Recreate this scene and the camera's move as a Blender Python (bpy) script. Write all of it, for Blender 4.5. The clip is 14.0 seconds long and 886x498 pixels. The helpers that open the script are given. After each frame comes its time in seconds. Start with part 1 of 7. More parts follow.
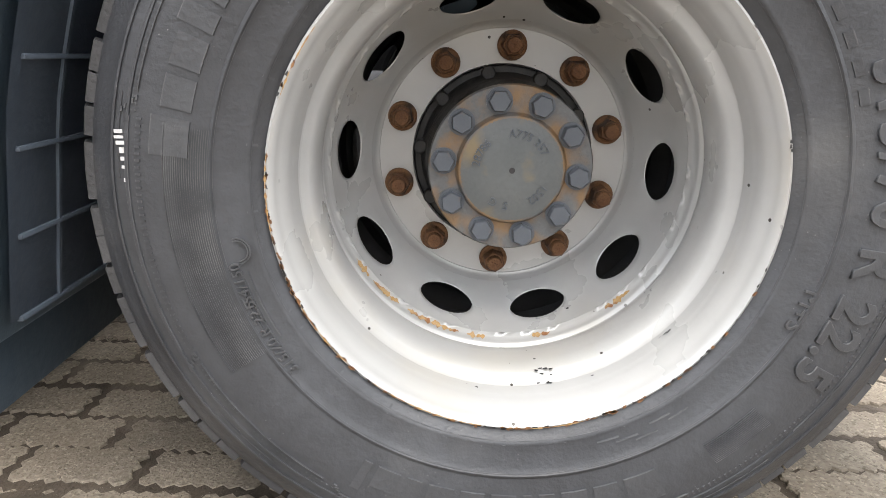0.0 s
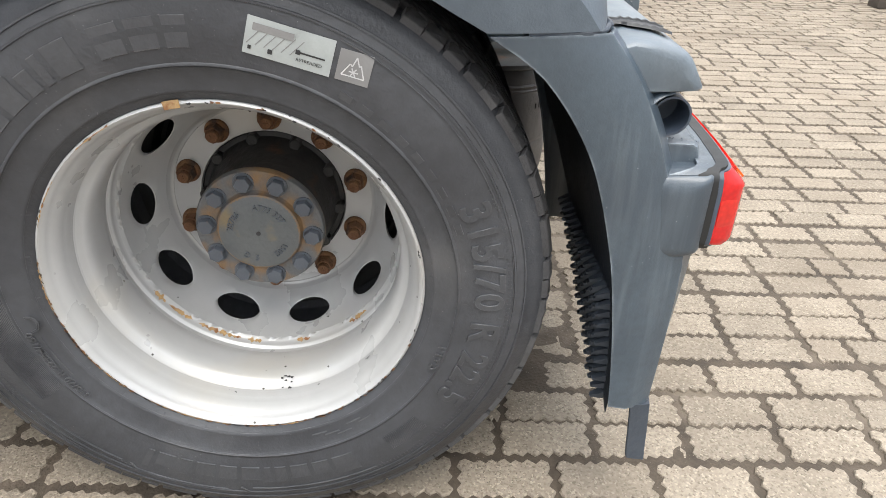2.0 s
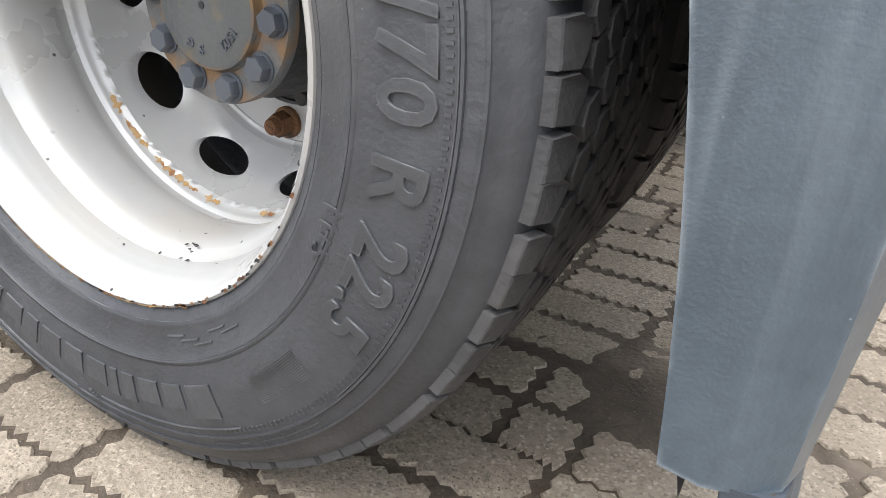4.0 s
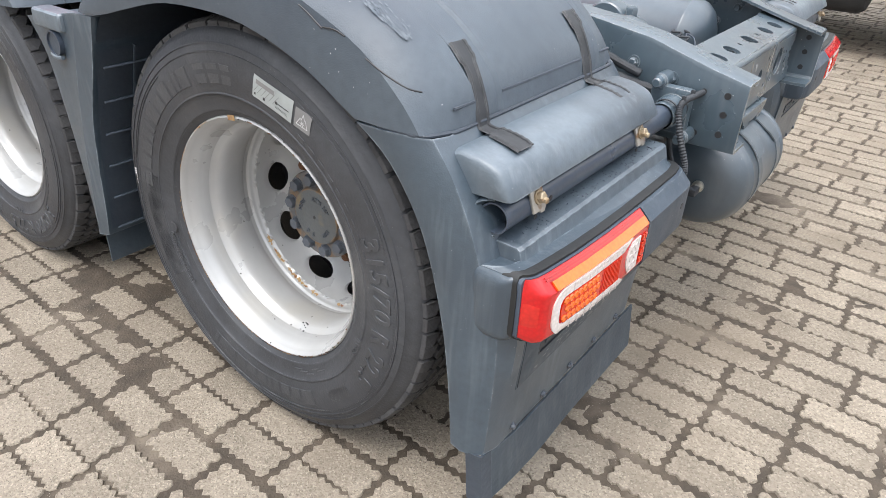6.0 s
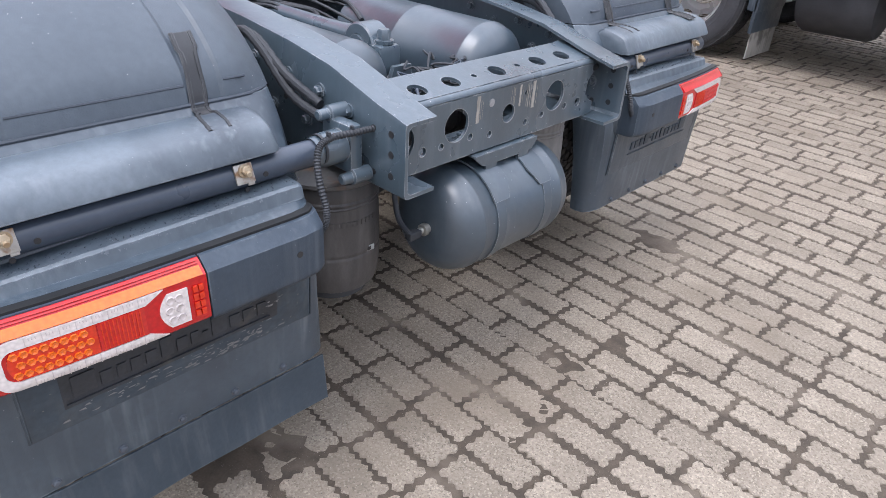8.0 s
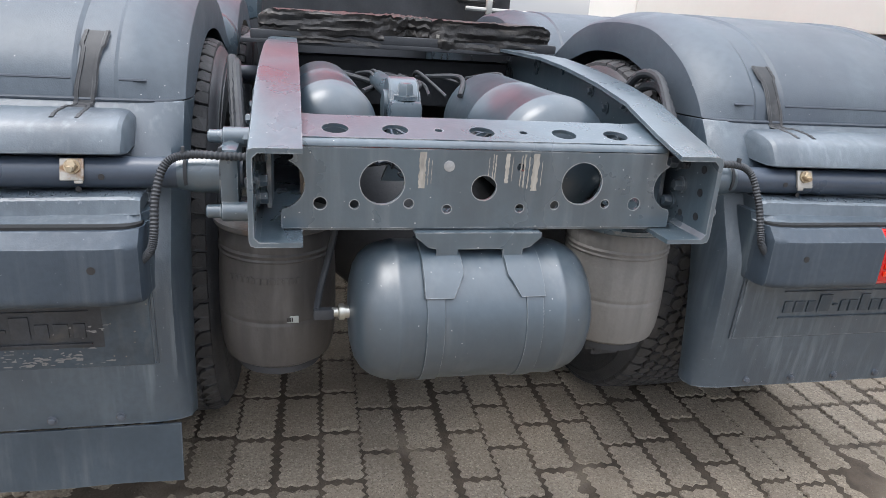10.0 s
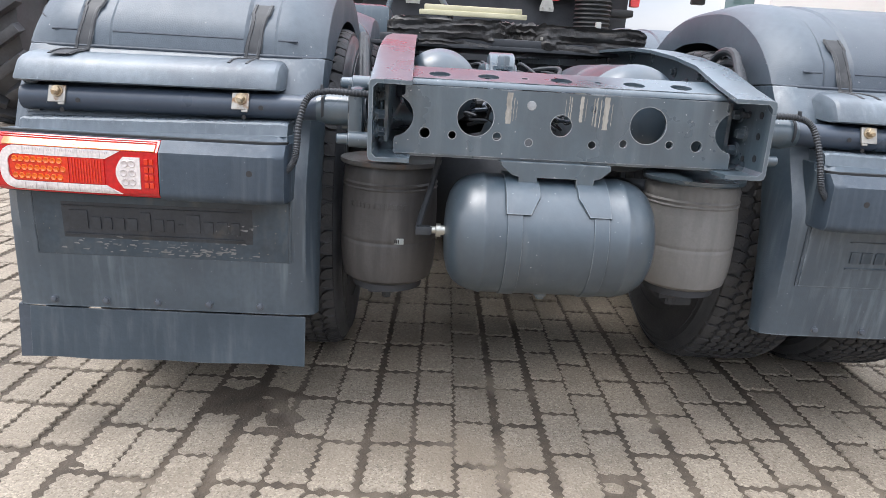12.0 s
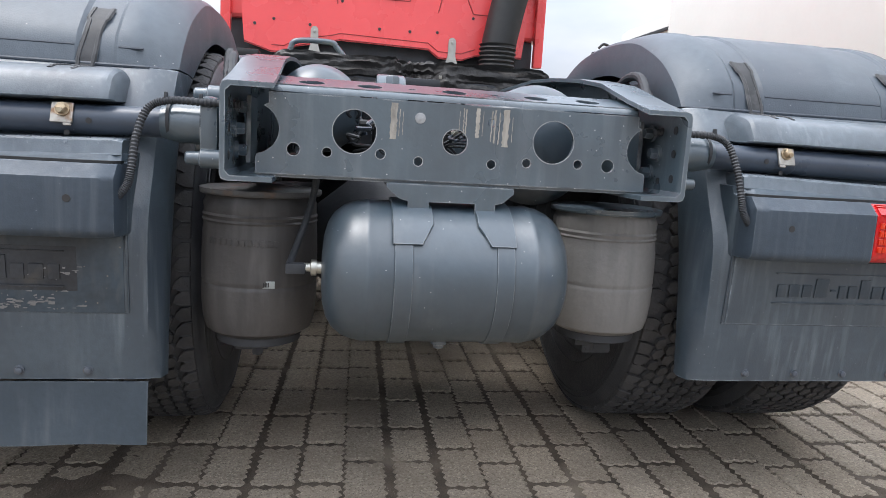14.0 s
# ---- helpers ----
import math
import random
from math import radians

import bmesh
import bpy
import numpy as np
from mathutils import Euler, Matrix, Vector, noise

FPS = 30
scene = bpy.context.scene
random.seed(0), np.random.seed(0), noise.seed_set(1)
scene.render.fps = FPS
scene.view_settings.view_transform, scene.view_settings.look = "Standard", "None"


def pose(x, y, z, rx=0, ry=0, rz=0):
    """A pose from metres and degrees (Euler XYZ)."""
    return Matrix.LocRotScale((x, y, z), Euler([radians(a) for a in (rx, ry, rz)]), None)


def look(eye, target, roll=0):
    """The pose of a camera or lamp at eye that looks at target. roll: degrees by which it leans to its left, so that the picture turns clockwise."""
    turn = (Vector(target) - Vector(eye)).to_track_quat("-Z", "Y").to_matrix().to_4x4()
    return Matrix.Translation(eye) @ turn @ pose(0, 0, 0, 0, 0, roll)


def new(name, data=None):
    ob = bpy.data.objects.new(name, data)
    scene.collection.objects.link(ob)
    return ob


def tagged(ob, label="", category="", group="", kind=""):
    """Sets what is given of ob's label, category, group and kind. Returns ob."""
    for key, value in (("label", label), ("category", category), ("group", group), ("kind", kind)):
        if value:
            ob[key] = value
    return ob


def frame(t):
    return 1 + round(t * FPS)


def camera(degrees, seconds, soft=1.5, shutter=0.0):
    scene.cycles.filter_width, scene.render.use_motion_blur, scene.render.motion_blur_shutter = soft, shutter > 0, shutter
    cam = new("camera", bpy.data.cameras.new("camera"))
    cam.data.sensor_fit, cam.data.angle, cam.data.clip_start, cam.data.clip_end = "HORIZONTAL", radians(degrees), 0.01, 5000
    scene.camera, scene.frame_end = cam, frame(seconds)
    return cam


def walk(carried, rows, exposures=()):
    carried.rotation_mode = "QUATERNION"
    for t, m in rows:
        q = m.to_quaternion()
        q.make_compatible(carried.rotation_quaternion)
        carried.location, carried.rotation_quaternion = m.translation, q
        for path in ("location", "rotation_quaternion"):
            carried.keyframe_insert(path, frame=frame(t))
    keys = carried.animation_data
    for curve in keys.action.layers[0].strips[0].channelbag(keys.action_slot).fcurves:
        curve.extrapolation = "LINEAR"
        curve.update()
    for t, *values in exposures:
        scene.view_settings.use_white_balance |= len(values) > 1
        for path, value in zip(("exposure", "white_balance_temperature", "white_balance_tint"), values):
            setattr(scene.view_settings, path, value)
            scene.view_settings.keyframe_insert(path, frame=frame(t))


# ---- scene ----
cam = camera(66.36, 14.0, soft=0.52)
ROWS = [
    (0.00, -0.108, -1.939, 0.651, 74.12, -1.14, -0.64),
    (0.50, -0.080, -2.048, 0.675, 74.13, -1.09, -0.51),
    (1.00, -0.064, -2.085, 0.764, 74.14, -1.41, -0.72),
    (1.50, 0.108, -2.145, 1.026, 72.31, -0.95, -1.27),
    (2.00, 0.294, -2.088, 1.086, 60.27, -1.32, -1.20),
    (2.50, 0.525, -1.948, 1.077, 59.81, -1.62, 3.59),
    (2.70, 0.574, -1.831, 0.991, 58.53, -2.09, 9.54),
    (3.75, 0.630, -1.593, 0.600, 62.97, -2.67, 26.36),
    (4.80, 0.674, -1.650, 0.647, 66.37, -3.04, 35.54),
    (5.00, 0.728, -1.740, 0.833, 66.77, -3.14, 35.95),
    (5.20, 0.786, -1.808, 1.020, 65.39, -2.60, 35.86),
    (5.50, 0.900, -1.890, 1.172, 61.29, -2.69, 36.45),
    (6.00, 1.129, -2.040, 1.295, 59.81, -2.39, 36.94),
    (6.50, 1.422, -2.067, 1.376, 59.08, -2.28, 36.86),
    (7.00, 1.603, -1.923, 1.366, 58.60, -2.70, 39.02),
    (7.50, 1.702, -1.636, 1.376, 59.00, -2.86, 41.38),
    (8.00, 1.733, -1.308, 1.339, 60.02, -3.00, 44.47),
    (8.20, 1.732, -1.172, 1.351, 60.83, -3.40, 47.28),
    (10.30, 1.906, -0.305, 0.972, 71.86, -3.53, 79.75),
    (10.50, 1.905, -0.292, 0.894, 72.05, -3.51, 79.98),
    (11.00, 2.041, -0.303, 0.853, 74.00, -3.53, 81.23),
    (11.50, 2.129, -0.320, 0.880, 74.89, -3.36, 85.34),
    (12.00, 2.217, -0.320, 0.909, 74.92, -3.20, 88.26),
    (12.50, 2.258, -0.271, 0.883, 77.68, -3.14, 88.11),
    (13.00, 2.269, -0.272, 0.861, 81.20, -3.19, 84.98),
    (13.50, 2.206, -0.271, 0.837, 81.68, -3.43, 82.28),
    (14.00, 1.998, -0.231, 0.787, 81.47, -3.34, 81.12),
]
walk(cam, [(t, pose(x, y, z, rx, ry, rz)) for t, x, y, z, rx, ry, rz in ROWS],
     [(0.0, 1.13, 6900, 10), (0.5, 1.12, 6850, 10), (1.0, 1.16, 6500, 10), (1.5, 1.18, 6550, 10), (2.0, 0.79, 6800, 9), (2.5, 0.67, 6680, 9), (5.0, 1.29, 6650, 10), (5.5, 1.03, 6600, 10),
      (6.0, 0.72, 6600, 10), (7.0, 0.48, 6300, 12), (8.2, 0.50, 6150, 16), (10.5, 0.80, 6500, 10), (11.0, 1.08, 6500, 10), (11.5, 1.09, 6450, 10), (12.0, 0.78, 6380, 11),
      (12.5, 0.84, 6400, 10), (13.0, 0.58, 6400, 11), (13.5, 0.46, 6400, 11), (14.0, 0.57, 6400, 11)])

# ---- sky and light: a bright overcast day ----
world = bpy.data.worlds.new("overcast_sky")
scene.world = world
world.use_nodes = True
wn, wl = world.node_tree.nodes, world.node_tree.links
wn.clear()
sky = wn.new("ShaderNodeTexSky")
sky.sky_type, sky.sun_disc = "NISHITA", False
sky.sun_elevation, sky.sun_rotation = radians(67), radians(172)
sky.dust_density, sky.air_density = 4.0, 1.0
wcoord = wn.new("ShaderNodeTexCoord")
wmap = wn.new("ShaderNodeMapping")
wmap.inputs["Scale"].default_value = (1.0, 1.0, 2.6)
cloud = wn.new("ShaderNodeTexNoise")
cloud.inputs["Scale"].default_value, cloud.inputs["Detail"].default_value = 1.6, 6.0
cramp = wn.new("ShaderNodeValToRGB")
cramp.color_ramp.elements[0].position, cramp.color_ramp.elements[0].color = 0.44, (0.60, 0.66, 0.76, 1)
cramp.color_ramp.elements[1].position, cramp.color_ramp.elements[1].color = 0.66, (1.0, 0.99, 1.0, 1)
wmix = wn.new("ShaderNodeMix")
wmix.data_type = "RGBA"
wmix.inputs["Factor"].default_value = 0.86
sky_gain = wn.new("ShaderNodeVectorMath")
sky_gain.operation = "SCALE"
sky_gain.inputs["Scale"].default_value = 0.12
cloud_gain = wn.new("ShaderNodeVectorMath")
cloud_gain.operation = "SCALE"
wback = wn.new("ShaderNodeBackground")
wout = wn.new("ShaderNodeOutputWorld")
wl.new(wcoord.outputs["Generated"], wmap.inputs["Vector"])
wl.new(wmap.outputs["Vector"], cloud.inputs["Vector"])
wl.new(cloud.outputs["Fac"], cramp.inputs["Fac"])
wl.new(sky.outputs["Color"], sky_gain.inputs[0])
wsep = wn.new("ShaderNodeSeparateXYZ")
wl.new(wcoord.outputs["Generated"], wsep.inputs["Vector"])
rise = wn.new("ShaderNodeMapRange")  # an overcast sky is brightest overhead
rise.inputs["From Min"].default_value, rise.inputs["From Max"].default_value = 0.0, 1.0
rise.inputs["To Min"].default_value, rise.inputs["To Max"].default_value = 0.48, 3.15
wl.new(wsep.outputs["Z"], rise.inputs["Value"])
wl.new(rise.outputs["Result"], cloud_gain.inputs["Scale"])
wl.new(cramp.outputs["Color"], cloud_gain.inputs[0])
wl.new(sky_gain.outputs["Vector"], wmix.inputs["A"])
wl.new(cloud_gain.outputs["Vector"], wmix.inputs["B"])
wl.new(wmix.outputs["Result"], wback.inputs["Color"])
wl.new(wback.outputs["Background"], wout.inputs["Surface"])

sun = new("sun", bpy.data.lights.new("sun", "SUN"))
sun.data.energy, sun.data.angle, sun.data.color = 1.3, radians(28), (1.0, 0.97, 0.93)
sun.matrix_world = look((0.5, -3.8, 9.0), (0, 0, 0))


# ---- materials ----
def surf(name, c1, c2, scale=6.0, rough=0.5, metal=0.0, bump=0.15, bump_scale=60.0, fine=0.25, stretch=(1, 1, 1),
         dirt=None, dirt_at=0.62, dirt_scale=3.0, specks=None, speck_scale=90.0, speck_at=0.06, rvar=0.15, coat=0.0, island=0.0, objvar=0.0, grain=False, streak=None, scratch=None, world_space=False, dirt_soft=0.14, warp=0.0, edge=None, spec=0.5):
    """A worn surface: two colours mixed by coarse and fine noise, dirt patches, small specks and bump."""
    m = bpy.data.materials.new(name)
    m.use_nodes = True
    n, l = m.node_tree.nodes, m.node_tree.links
    b = n["Principled BSDF"]
    place = n.new("ShaderNodeNewGeometry").outputs["Position"] if world_space else n.new("ShaderNodeTexCoord").outputs["Object"]
    mp = n.new("ShaderNodeMapping")
    mp.inputs["Scale"].default_value = stretch
    l.new(place, mp.inputs["Vector"])

    def noise_tex(s, detail=5.0, vec=None):
        t = n.new("ShaderNodeTexNoise")
        t.inputs["Scale"].default_value, t.inputs["Detail"].default_value = s, detail
        l.new(vec or mp.outputs["Vector"], t.inputs["Vector"])
        return t.outputs["Fac"]

    def ramp(value, lo, hi):
        r = n.new("ShaderNodeMapRange")
        r.inputs["From Min"].default_value, r.inputs["From Max"].default_value = lo, hi
        l.new(value, r.inputs["Value"])
        return r.outputs["Result"]

    def mix(a, bb, f):
        x = n.new("ShaderNodeMix")
        x.data_type = "RGBA"
        for sock, v in (("A", a), ("B", bb), ("Factor", f)):
            s = [q for q in x.inputs if q.name == sock and q.type in (("RGBA",) if sock != "Factor" else ("VALUE",))][0]
            if isinstance(v, (tuple, list)):
                s.default_value = (*v, 1)
            elif isinstance(v, float):
                s.default_value = v
            else:
                l.new(v, s)
        return [q for q in x.outputs if q.type == "RGBA"][0]

    col = mix(tuple(c1), tuple(c2), ramp(noise_tex(scale), 0.3, 0.7))
    fine_dark = tuple(v * (0.72 if fine < 0.6 else 0.48) for v in c1)
    f = n.new("ShaderNodeMath")
    f.operation = "MULTIPLY"
    f.inputs[1].default_value = fine
    l.new(ramp(noise_tex(scale * 14, 3.0, place), 0.35, 0.75), f.inputs[0])
    col = mix(col, fine_dark, f.outputs[0])
    if grain:
        g = n.new("ShaderNodeTexVoronoi")
        g.inputs["Scale"].default_value = 240
        l.new(place, g.inputs["Vector"])
        sep = n.new("ShaderNodeSeparateColor")
        l.new(g.outputs["Color"], sep.inputs["Color"])
        col = mix(col, tuple(v * 0.60 for v in c2), ramp(sep.outputs["Red"], 0.72, 1.05))
        col = mix(col, tuple(min(1, v * 1.22) for v in c1), ramp(sep.outputs["Green"], 0.80, 1.05))
    if dirt:
        col = mix(col, tuple(dirt), ramp(noise_tex(dirt_scale, 8.0), dirt_at, dirt_at + dirt_soft))
    if streak:
        colour, amount, across, down = streak
        sm = n.new("ShaderNodeMapping")
        sm.inputs["Scale"].default_value = (across, across, down)
        l.new(place, sm.inputs["Vector"])
        fine_s = n.new("ShaderNodeMath")
        fine_s.operation = "MULTIPLY"
        l.new(ramp(noise_tex(1.0, 4.0, sm.outputs["Vector"]), 0.50, 0.78), fine_s.inputs[0])
        l.new(ramp(noise_tex(4.5, 3.0, place), 0.35, 0.70), fine_s.inputs[1])
        weak = n.new("ShaderNodeMath")
        weak.operation = "MULTIPLY"
        weak.inputs[1].default_value = amount
        l.new(fine_s.outputs[0], weak.inputs[0])
        col = mix(col, tuple(colour), weak.outputs[0])
    if scratch:
        colour, size, width = scratch
        wob = n.new("ShaderNodeTexNoise")
        wob.inputs["Scale"].default_value = 5.0
        l.new(place, wob.inputs["Vector"])
        add = n.new("ShaderNodeVectorMath")
        add.operation = "MULTIPLY_ADD"
        add.inputs[1].default_value = (0.25, 0.25, 0.25)
        l.new(wob.outputs["Color"], add.inputs[0])
        l.new(place, add.inputs[2])
        ve = n.new("ShaderNodeTexVoronoi")
        ve.feature = "DISTANCE_TO_EDGE"
        ve.inputs["Scale"].default_value = size
        l.new(add.outputs["Vector"], ve.inputs["Vector"])
        thin = n.new("ShaderNodeMath")
        thin.operation = "LESS_THAN"
        thin.inputs[1].default_value = width
        l.new(ve.outputs["Distance"], thin.inputs[0])
        part_of = n.new("ShaderNodeMath")
        part_of.operation = "MULTIPLY"
        l.new(thin.outputs[0], part_of.inputs[0])
        l.new(ramp(noise_tex(11.0, 2.0, place), 0.56, 0.66), part_of.inputs[1])
        col = mix(col, tuple(colour), part_of.outputs[0])
    if specks:
        v = n.new("ShaderNodeTexVoronoi")
        v.inputs["Scale"].default_value = speck_scale
        l.new(place, v.inputs["Vector"])
        gate = n.new("ShaderNodeMath")
        gate.operation = "LESS_THAN"
        l.new(v.outputs["Distance"], gate.inputs[0])
        gate.inputs[1].default_value = speck_at
        gate2 = n.new("ShaderNodeMath")
        gate2.operation = "MULTIPLY"
        l.new(gate.outputs[0], gate2.inputs[0])
        l.new(ramp(noise_tex(5.0, 3.0, place), 0.48, 0.56), gate2.inputs[1])
        col = mix(col, tuple(specks), gate2.outputs[0])
    if edge:
        colour, amount, radius = edge
        bev = n.new("ShaderNodeBevel")
        bev.samples = 4
        bev.inputs["Radius"].default_value = radius
        geo = n.new("ShaderNodeNewGeometry")
        dot = n.new("ShaderNodeVectorMath")
        dot.operation = "DOT_PRODUCT"
        l.new(bev.outputs["Normal"], dot.inputs[0])
        l.new(geo.outputs["Normal"], dot.inputs[1])
        worn = n.new("ShaderNodeMath")
        worn.operation = "MULTIPLY"
        l.new(ramp(dot.outputs["Value"], 0.99, 0.86), worn.inputs[0])
        l.new(ramp(noise_tex(26.0, 4.0, place), 0.40, 0.66), worn.inputs[1])
        less = n.new("ShaderNodeMath")
        less.operation = "MULTIPLY"
        less.inputs[1].default_value = amount
        l.new(worn.outputs[0], less.inputs[0])
        col = mix(col, tuple(colour), less.outputs[0])
    if island or objvar:
        src = n.new("ShaderNodeNewGeometry").outputs["Random Per Island"] if island else n.new("ShaderNodeObjectInfo").outputs["Random"]
        h = n.new("ShaderNodeHueSaturation")
        amount = island or objvar
        r = n.new("ShaderNodeMapRange")
        r.inputs["To Min"].default_value, r.inputs["To Max"].default_value = 1 - amount, 1 + amount
        l.new(src, r.inputs["Value"])
        l.new(r.outputs["Result"], h.inputs["Value"])
        l.new(col, h.inputs["Color"])
        col = h.outputs["Color"]
    l.new(col, b.inputs["Base Color"])
    rr = n.new("ShaderNodeMapRange")
    rr.inputs["To Min"].default_value, rr.inputs["To Max"].default_value = max(rough - rvar, 0.03), min(rough + rvar, 1)
    l.new(noise_tex(scale * 2.3), rr.inputs["Value"])
    l.new(rr.outputs["Result"], b.inputs["Roughness"])
    b.inputs["Metallic"].default_value = metal
    b.inputs["Specular IOR Level"].default_value = spec
    if coat:
        b.inputs["Coat Weight"].default_value, b.inputs["Coat Roughness"].default_value = coat, max(0.12, rough * 0.8)
    if bump:
        bp = n.new("ShaderNodeBump")
        bp.inputs["Strength"].default_value, bp.inputs["Distance"].default_value = bump, 0.004
        l.new(noise_tex(bump_scale, 6.0, place), bp.inputs["Height"])
        if warp:
            wide = n.new("ShaderNodeBump")
            wide.inputs["Strength"].default_value, wide.inputs["Distance"].default_value = warp, 0.02
            l.new(noise_tex(6.0, 2.0, place), wide.inputs["Height"])
            l.new(wide.outputs["Normal"], bp.inputs["Normal"])
        l.new(bp.outputs["Normal"], b.inputs["Normal"])
    return m


M = {}
M["paver"] = surf("concrete_paver", (0.340, 0.292, 0.232), (0.262, 0.223, 0.176), 7.0, 0.9, bump=0.8, bump_scale=210, fine=0.60, dirt=(0.200, 0.165, 0.127), dirt_at=0.50, dirt_scale=1.8, dirt_soft=0.30, specks=(0.13, 0.11, 0.09), speck_scale=130, speck_at=0.18, grain=True, world_space=True, objvar=0.10, spec=0.2)
M["paver_far"] = surf("concrete_paver_joined", (0.340, 0.292, 0.232), (0.262, 0.223, 0.176), 7.0, 0.9, bump=0.8, bump_scale=210, fine=0.60, dirt=(0.200, 0.165, 0.127), dirt_at=0.50, dirt_scale=1.8, dirt_soft=0.30, specks=(0.13, 0.11, 0.09), speck_scale=130, speck_at=0.18, grain=True, world_space=True, island=0.10, spec=0.2)
M["soil"] = surf("joint_soil", (0.110, 0.086, 0.063), (0.050, 0.039, 0.029), 14.0, 0.95, bump=1.0, bump_scale=130, fine=0.6, specks=(0.34, 0.30, 0.25), speck_scale=150, speck_at=0.10, dirt=(0.165, 0.134, 0.102), dirt_at=0.54, dirt_scale=4.0)
M["plastic"] = surf("weathered_grey_plastic", (0.034, 0.054, 0.074), (0.059, 0.084, 0.108), 6.0, 0.44, bump=0.14, bump_scale=300, fine=0.45, dirt=(0.032, 0.048, 0.066), dirt_at=0.48, dirt_scale=5.0, dirt_soft=0.20, streak=((0.20, 0.235, 0.26), 0.55, 60.0, 4.0), specks=(0.34, 0.36, 0.38), speck_scale=70, speck_at=0.05, warp=0.06, edge=((0.32, 0.37, 0.41), 0.8, 0.006), spec=0.8, coat=0.30)
# Paler copy of the plastic: wear streaks, plus skylight on upward faces painted in
M["skylit_worn"] = surf("skylit_worn_grey_plastic", (0.078, 0.106, 0.132), (0.124, 0.156, 0.184), 6.0, 0.48, bump=0.14, bump_scale=300, fine=0.45, dirt=(0.032, 0.048, 0.066), dirt_at=0.48, dirt_scale=5.0, dirt_soft=0.20, streak=((0.25, 0.285, 0.31), 0.5, 60.0, 5.0), specks=(0.34, 0.36, 0.38), speck_scale=70, speck_at=0.05, warp=0.06, edge=((0.32, 0.37, 0.41), 0.8, 0.006), spec=0.85, coat=0.35)
M["carrier"] = surf("dark_blue_grey_carrier_plastic", (0.032, 0.047, 0.066), (0.046, 0.064, 0.086), 6.0, 0.5, bump=0.12, bump_scale=300, fine=0.4, streak=((0.13, 0.15, 0.17), 0.4, 60.0, 4.0), specks=(0.30, 0.32, 0.34), speck_scale=70, speck_at=0.04, edge=((0.24, 0.28, 0.31), 0.7, 0.005), spec=0.5)
M["cover"] = surf("dark_grey_cover_plastic", (0.062, 0.080, 0.100), (0.082, 0.103, 0.125), 4.0, 0.46, bump=0.16, bump_scale=320, fine=0.4, dirt=(0.046, 0.058, 0.077), dirt_at=0.48, dirt_scale=3.0, dirt_soft=0.3, specks=(0.44, 0.44, 0.44), speck_scale=52, speck_at=0.055, warp=0.05, spec=0.55)
M["liner"] = surf("black_liner_plastic", (0.040, 0.050, 0.064), (0.058, 0.071, 0.090), 5.0, 0.55, bump=0.5, bump_scale=60)
M["rib_liner"] = surf("dark_ribbed_liner", (0.066, 0.084, 0.108), (0.086, 0.106, 0.134), 5.0, 0.45, bump=0.3, bump_scale=80, dirt=(0.085, 0.090, 0.096), dirt_at=0.60, streak=((0.11, 0.115, 0.12), 0.3, 40.0, 4.0))
M["flap"] = surf("rubber_mudflap", (0.030, 0.044, 0.058), (0.050, 0.068, 0.086), 6.0, 0.48, bump=0.25, bump_scale=90, dirt=(0.060, 0.073, 0.084), dirt_at=0.56, dirt_soft=0.25, streak=((0.17, 0.185, 0.20), 0.45, 50.0, 6.0), warp=0.08, edge=((0.22, 0.24, 0.26), 0.6, 0.004), spec=0.5)
M["frame"] = surf("grey_chassis_paint", (0.056, 0.082, 0.103), (0.078, 0.108, 0.131), 3.0, 0.30, bump=0.08, bump_scale=140, fine=0.35, specks=(0.50, 0.50, 0.50), speck_scale=55, speck_at=0.07, dirt=(0.040, 0.053, 0.066), dirt_at=0.52, dirt_soft=0.2, warp=0.07, streak=((0.20, 0.22, 0.24), 0.35, 45.0, 4.0), edge=((0.42, 0.43, 0.44), 0.8, 0.004), spec=1.0)
M["tube"] = surf("dark_tube_paint", (0.041, 0.055, 0.078), (0.057, 0.073, 0.099), 6.0, 0.32, bump=0.06, bump_scale=120, specks=(0.3, 0.31, 0.32), speck_scale=60, speck_at=0.05)
M["worn"] = surf("worn_pale_plastic", (0.19, 0.215, 0.24), (0.10, 0.12, 0.145), 60.0, 0.8, bump=0.5)
M["tank"] = surf("grey_tank_paint", (0.041, 0.061, 0.080), (0.060, 0.084, 0.105), 3.5, 0.36, bump=0.06, bump_scale=90, fine=0.35, specks=(0.46, 0.46, 0.46), speck_scale=55, speck_at=0.06, dirt=(0.038, 0.050, 0.061), dirt_at=0.50, dirt_soft=0.25, coat=0.15, warp=0.06, streak=((0.19, 0.20, 0.21), 0.35, 35.0, 5.0), edge=((0.42, 0.43, 0.44), 0.7, 0.003), spec=0.9)
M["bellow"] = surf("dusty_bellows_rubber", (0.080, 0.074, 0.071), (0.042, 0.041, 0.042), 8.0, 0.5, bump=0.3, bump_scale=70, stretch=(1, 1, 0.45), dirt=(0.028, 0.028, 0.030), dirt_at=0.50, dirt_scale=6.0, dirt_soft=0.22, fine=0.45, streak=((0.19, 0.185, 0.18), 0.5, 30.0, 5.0))
